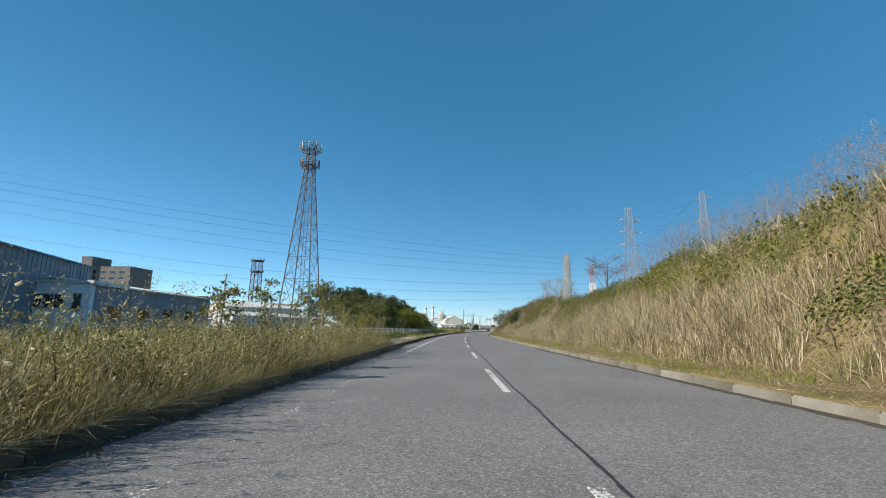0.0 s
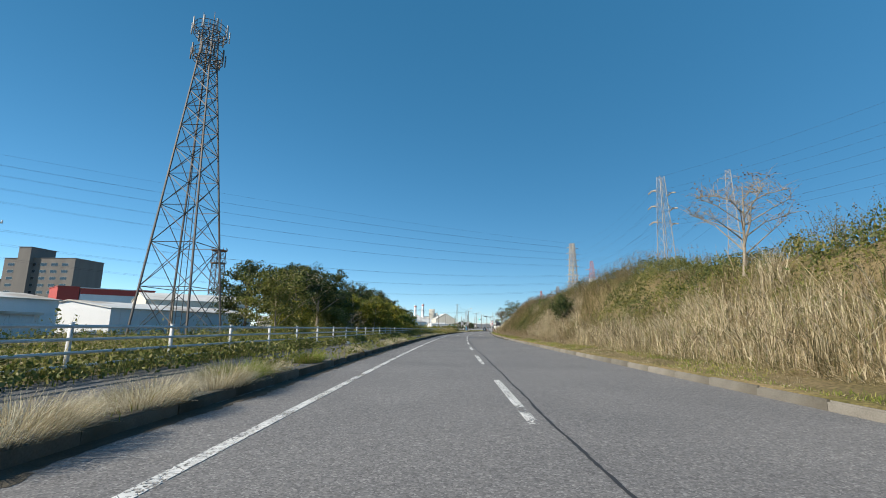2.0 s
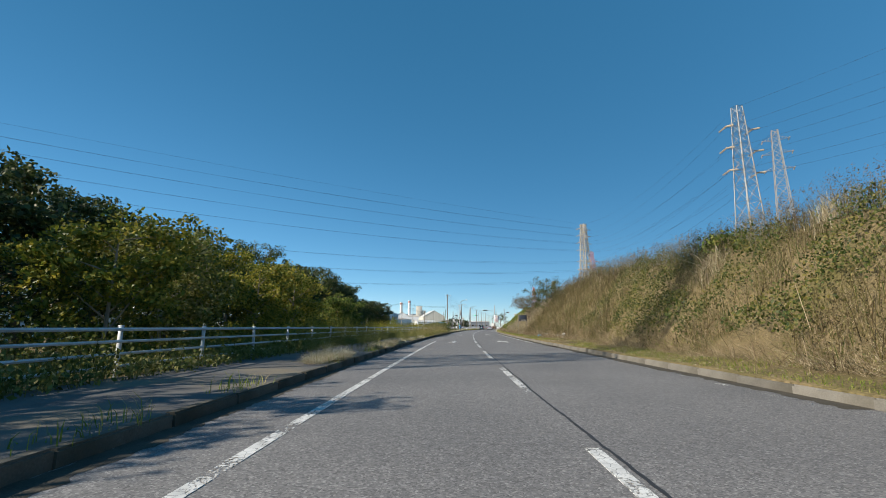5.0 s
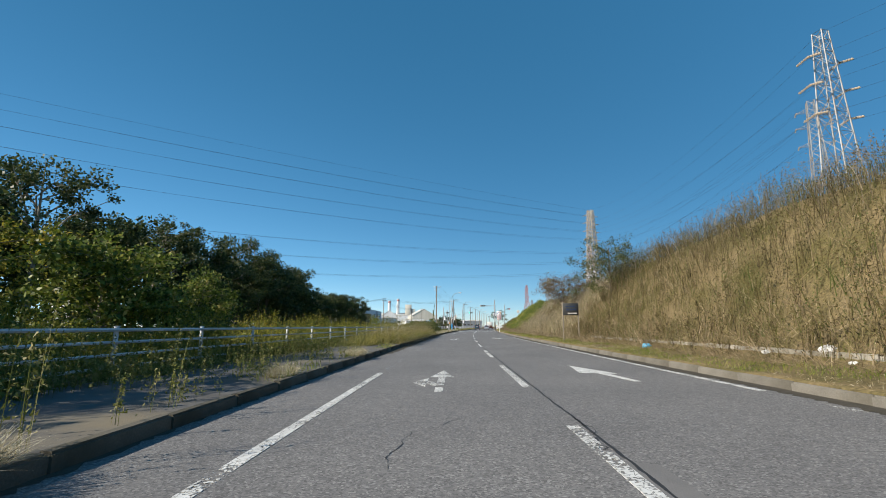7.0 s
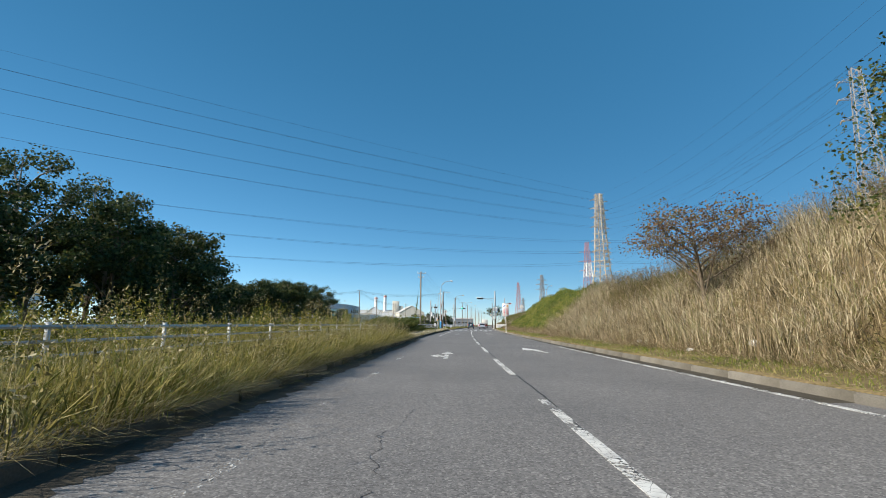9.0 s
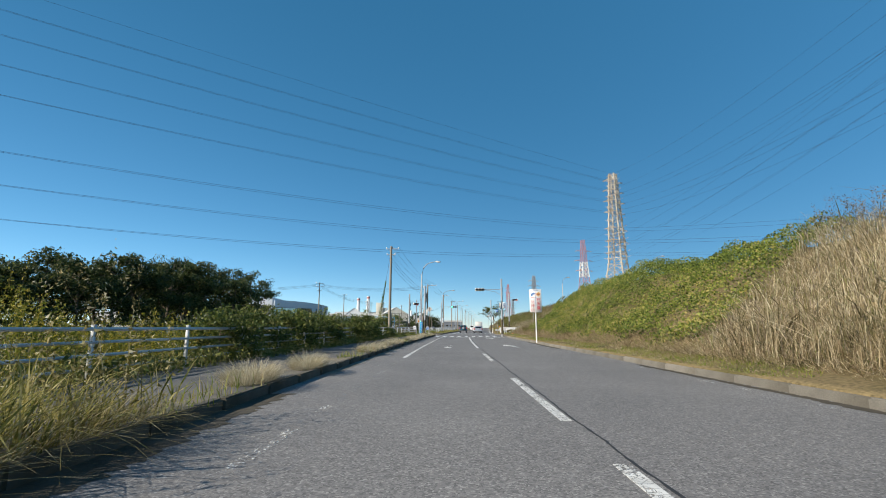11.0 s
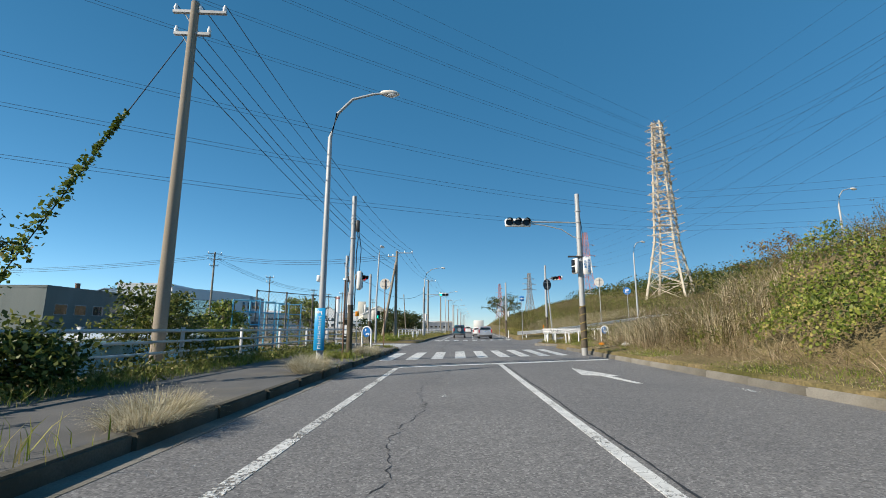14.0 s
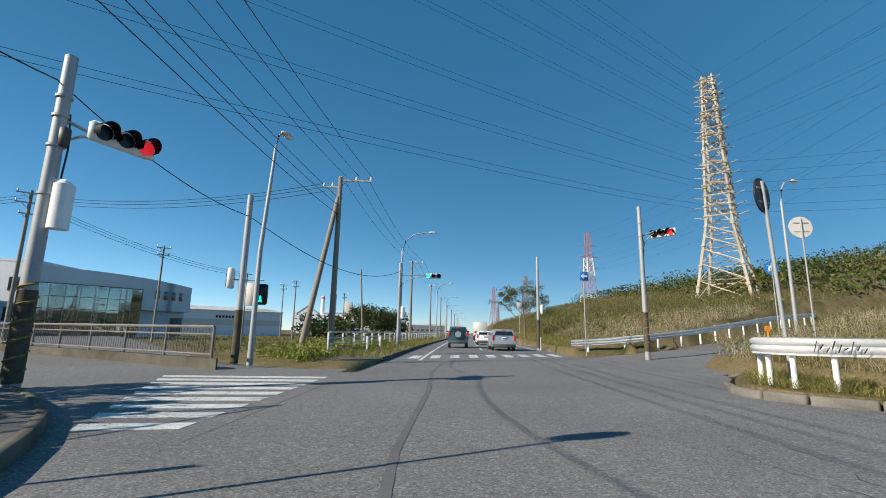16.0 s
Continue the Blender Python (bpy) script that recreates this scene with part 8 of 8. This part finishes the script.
for i, (x, y, h) in enumerate([(-12.4, 350.0, 3.2), (-13.6, 352.5, 3.4), (-15.5, 343, 2.6), (-33, 375, 5.0)]):
    tree("young_tree", "small leafy tree by the pool yard", "tree", (x, y, 0), h, 1.2, 0.05, 1500, 0.12, VINE, BARK, 820 + i, 0.3, 8, 0.45, "young trees", skirt=6)
# concrete upstand at the foot of the bank, litter
bm = B()
ys = [211 + 1.5 * k for k in range(18)]
for y0, y1 in zip(ys, ys[1:]):
    prism(bm, [tuple(at(8.35, y0 + 0.02).xy), tuple(at(8.52, y0 + 0.02).xy), tuple(at(8.52, y1 - 0.02).xy), tuple(at(8.35, y1 - 0.02).xy)], 0.1, 0.62 + 0.03 * math.sin(y0 * 2.1))
tagged(part("low_wall", bm, CONCRETE), "low pale concrete upstand at the foot of the bank", "wall", kind="structure")
PLASTIC_W, PLASTIC_B = plain("white_plastic", (0.7, 0.7, 0.7), 0.4), plain("blue_plastic", (0.1, 0.4, 0.65), 0.4)
gl = np.random.default_rng(5)
for i, (o, y, s, mt, lab) in enumerate([(8.5, 214.2, 0.16, PLASTIC_W, "white"), (8.3, 216.4, 0.1, PLASTIC_W, "white"), (7.9, 224.6, 0.16, PLASTIC_B, "blue"), (8.2, 213, 0.08, PLASTIC_W, "white"), (8.6, 247, 0.14, PLASTIC_W, "white"), (8.0, 250, 0.1, PLASTIC_W, "white"),
                                        (8.3, 256, 0.1, PLASTIC_W, "white"), (8.4, 106, 0.12, PLASTIC_W, "white"), (8.1, 340.4, 0.14, PLASTIC_W, "white"), (8.4, 341.2, 0.12, PLASTIC_W, "white"), (7.6, 343.0, 0.12, ORANGE, "orange"),
                                        (-6.4, 149.5, 0.16, PLASTIC_W, "white"), (-3.7, 93.0, 0.12, PLASTIC_W, "white")]):
    bm = B()
    bmesh.ops.create_icosphere(bm, subdivisions=2, radius=s)
    for v in bm.verts:
        k = 1 + 0.35 * noise.noise(v.co * 14 + Vector((i, 0, 0)))
        v.co = Vector((v.co.x * k * 1.3, v.co.y * k, v.co.z * k * 0.7))
    ob = part("litter", bm, mt)
    ob.location = at(o, y, (ground_z(o, y) if o > 0 else 0.14) + s * 0.4)
    tagged(ob, f"crumpled {lab} plastic litter on the verge", "litter", "litter")

# ---------------------------------------------------------------- vehicles
SILVER = worn("silver_paint", (0.44, 0.45, 0.47), (0.52, 0.53, 0.55), 1, 20, 0.28, 0.6, 0.0, 0.6)
CAR_WHITE = plain("white_car_paint", (0.75, 0.75, 0.75), 0.25, 0, 0.6)
CAR_BLUE = plain("dark_blue_car_paint", (0.03, 0.09, 0.13), 0.25, 0, 0.6)
TAIL_RED = plain("tail_lamp_red", (0.5, 0.015, 0.02), 0.2)
CHROME = plain("bright_metal", (0.6, 0.6, 0.62), 0.2, 1.0)
GREY_TRIM = plain("grey_trim", (0.06, 0.06, 0.065), 0.6)


def car(name, label, place, turn, length, width, height, bonnet, paint, bottom=0.28, spare=False, category="car", belt=0.6, rake=0.12):
    """A car seen from behind: local -y is its rear. Body, cabin with glass, lamps, bumper, plate bar, wheels."""
    top = thing(name, place, label, category, "", turn)
    w = width / 2
    zb = bottom + (height - bottom) * belt
    prof = [(0.0, bottom), (-0.02, zb * 0.8), (0.03, zb), (rake, height - 0.12), (rake + 0.18, height), (length * 0.62, height - 0.02), (length * 0.62 + (length - bonnet - length * 0.62) , zb + 0.04), (length - 0.25, zb - 0.08), (length, zb - 0.3), (length, bottom)]
    bm = B()
    cols = []
    for s in (-1, -0.82, 0.82, 1):
        col = []
        for y, z in prof:
            pull = 0.0 if z <= zb + 0.01 else 0.16 * (z - zb) / (height - zb)
            edge = 0.0 if abs(s) < 0.9 else 0.03
            col.append(bm.verts.new((s * (w - pull), y + (edge if y < 1 else -edge), z - (0.03 if abs(s) > 0.9 and z > zb + 0.1 else 0))))
        cols.append(col)
    n = len(prof)
    for a, b in zip(cols, cols[1:]):
        for k in range(n):
            bm.faces.new((a[k], a[(k + 1) % n], b[(k + 1) % n], b[k]))
    bm.faces.new(cols[0][::-1])
    bm.faces.new(cols[-1])
    bmesh.ops.bevel(bm, geom=bm.edges[:], offset=0.025, segments=2, affect="EDGES", clamp_overlap=True)
    body = part("body", bm, paint, top, smooth_faces=False)
    bm = B()
    z0, z1 = zb + 0.06, height - 0.14
    v = [bm.verts.new(q) for q in ((-w + 0.16, 0.03 + rake * 0.12 - 0.015, z0), (w - 0.16, 0.03 + rake * 0.12 - 0.015, z0), (w - 0.27, rake - 0.03, z1), (-w + 0.27, rake - 0.03, z1))]
    bm.faces.new(v)
    bmesh.ops.solidify(bm, geom=bm.faces[:], thickness=-0.02)
    part("rear_window", bm, GLASS, top)
    for s in (-1, 1):
        for y0, y1 in ((0.35, length * 0.28), (length * 0.3, length * 0.46), (length * 0.48, length * 0.62)):
            bm = B()
            v = [bm.verts.new(q) for q in ((s * (w - 0.012), y0, z0), (s * (w - 0.012), y1, z0), (s * (w - 0.135), y1 - 0.05, z1), (s * (w - 0.135), y0 + 0.05, z1))]
            bm.faces.new(v)
            bmesh.ops.solidify(bm, geom=bm.faces[:], thickness=0.02)
            part("side_window", bm, GLASS, top)
        bm = B()
        box(bm, s * (w - 0.14), -0.05, zb - 0.3, s * (w - 0.01), 0.08, zb + 0.1, 0.02)
        part("tail_lamp", bm, TAIL_RED, top)
        bm = B()
        box(bm, s * w, length * 0.6, zb + 0.05, s * (w + 0.18), length * 0.6 + 0.1, zb + 0.2, 0.03)
        part("door_mirror", bm, paint, top)
        for y in (0.78, length - 0.8):
            bm = B()
            tube(bm, (s * (w - 0.19), y, 0.3), (s * (w + 0.005), y, 0.3), 0.3, None, 22)
            wheel = part("wheel", bm, BLACK, top)
            bm = B()
            tube(bm, (s * (w - 0.02), y, 0.3), (s * (w + 0.015), y, 0.3), 0.19, 0.17, 16)
            part("rim", bm, CHROME, wheel)
    bm = B()
    box(bm, -w + 0.02, -0.09, bottom - 0.04, w - 0.02, 0.12, bottom + 0.2, 0.04)
    part("bumper", bm, GREY_TRIM, top)
    bm = B()
    box(bm, -0.17, -0.06, zb - 0.22, 0.17, -0.03, zb - 0.05, 0.005)
    pl = part("plate", bm, SIGN_WHITE, top)
    bm = B()
    box(bm, -0.12, -0.064, zb - 0.17, 0.12, -0.061, zb - 0.1)
    part("plate_mark", bm, BLUE_INK, pl)
    bm = B()
    box(bm, -0.25, -0.055, zb - 0.03, 0.25, -0.02, zb + 0.01, 0.005)
    part("garnish", bm, CHROME, top)
    bm = B()
    box(bm, -0.13, rake + 0.02, height - 0.1, 0.13, rake + 0.1, height - 0.06)
    part("brake_lamp", bm, TAIL_RED, top)
    bm = B()
    tube(bm, (0.1, 0.05, zb + 0.1), (-0.32, 0.06, zb + 0.14), 0.012, None, 4)
    part("wiper", bm, BLACK, top)
    if spare:
        bm = B()
        tube(bm, (0, -0.2, zb - 0.1), (0, -0.03, zb - 0.1), 0.33, 0.33, 20)
        sp = part("spare_wheel", bm, BLACK, top)
        bm = B()
        tube(bm, (0, -0.215, zb - 0.1), (0, -0.2, zb - 0.1), 0.24, 0.25, 20)
        part("wheel_cover", bm, SILVER, sp)
        bm = B()
        for x in (-0.35, 0.35):
            tube(bm, (x, 0.2, height + 0.06), (x, length * 0.5, height + 0.06), 0.02, None, 5)
        part("roof_rail", bm, BLACK, top)
    return top


car("silver_wagon", "silver estate wagon with red tail lamps in the lane", at(3.0, 383.0), -heading(384), 4.2, 1.69, 1.52, 0.85, SILVER)
car("blue_offroader", "dark blue off-road car with a spare wheel", at(-0.35, 388.5), -heading(388), 3.6, 1.6, 1.72, 0.8, CAR_BLUE, 0.4, True, rake=0.06)
car("white_hatchback", "white hatchback car in the outer lane", at(2.35, 401.5), -heading(402), 4.3, 1.72, 1.48, 0.9, CAR_WHITE, rake=0.35)
car("white_van", "white van far ahead in the lane", at(-0.4, 462), -heading(462), 4.4, 1.7, 1.9, 0.5, CAR_WHITE, rake=0.05)
car("dark_car", "dark car far ahead in the lane", at(-0.4, 520), -heading(520), 4.3, 1.7, 1.5, 0.9, CAR_BLUE, rake=0.3)
tr = thing("box_truck", at(2.5, 432), "white and grey box truck with a brown tail board", "truck", "", -heading(432))
bm = B()
box(bm, -1.05, 0.1, 0.95, 1.05, 4.6, 3.0, 0.04)
part("cargo_box", bm, ROOF_PALE, tr)
bm = B()
box(bm, -1.0, 0.0, 0.85, 1.0, 0.08, 1.55, 0.02)
part("tail_board", bm, RUST, tr)
bm = B()
box(bm, -0.95, 4.7, 0.6, 0.95, 6.2, 2.5, 0.15)
part("cab", bm, CAR_WHITE, tr)
bm = B()
box(bm, -0.7, 0.15, 0.6, 0.7, 5.5, 0.85)
part("chassis", bm, BLACK, tr)
for s in (-1, 1):
    for y in (1.2, 5.3):
        bm = B()
        tube(bm, (s * 0.65, y, 0.42), (s * 1.0, y, 0.42), 0.42, None, 20)
        wheel = part("wheel", bm, BLACK, tr)
        bm = B()
        tube(bm, (s * 0.98, y, 0.42), (s * 1.01, y, 0.42), 0.25, 0.22, 14)
        part("rim", bm, CHROME, wheel)
    bm = B()
    box(bm, s * 0.65, 0.02, 0.6, s * 0.95, 0.1, 0.75)
    part("tail_lamp", bm, TAIL_RED, tr)


# ---------------------------------------------------------------- squeeze along y to fit the camera's lens
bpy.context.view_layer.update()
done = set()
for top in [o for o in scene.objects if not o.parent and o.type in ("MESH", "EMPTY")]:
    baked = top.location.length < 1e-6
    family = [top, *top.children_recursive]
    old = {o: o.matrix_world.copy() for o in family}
    top.location.y *= Y_SQUEEZE
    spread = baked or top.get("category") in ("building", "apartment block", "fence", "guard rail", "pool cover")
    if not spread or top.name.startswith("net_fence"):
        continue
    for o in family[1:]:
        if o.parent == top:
            o.location.y *= Y_SQUEEZE
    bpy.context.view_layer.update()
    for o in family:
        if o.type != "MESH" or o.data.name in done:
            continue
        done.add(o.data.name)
        m = np.array(o.matrix_world.inverted() @ Matrix.Diagonal((1, Y_SQUEEZE, 1, 1)) @ old[o])
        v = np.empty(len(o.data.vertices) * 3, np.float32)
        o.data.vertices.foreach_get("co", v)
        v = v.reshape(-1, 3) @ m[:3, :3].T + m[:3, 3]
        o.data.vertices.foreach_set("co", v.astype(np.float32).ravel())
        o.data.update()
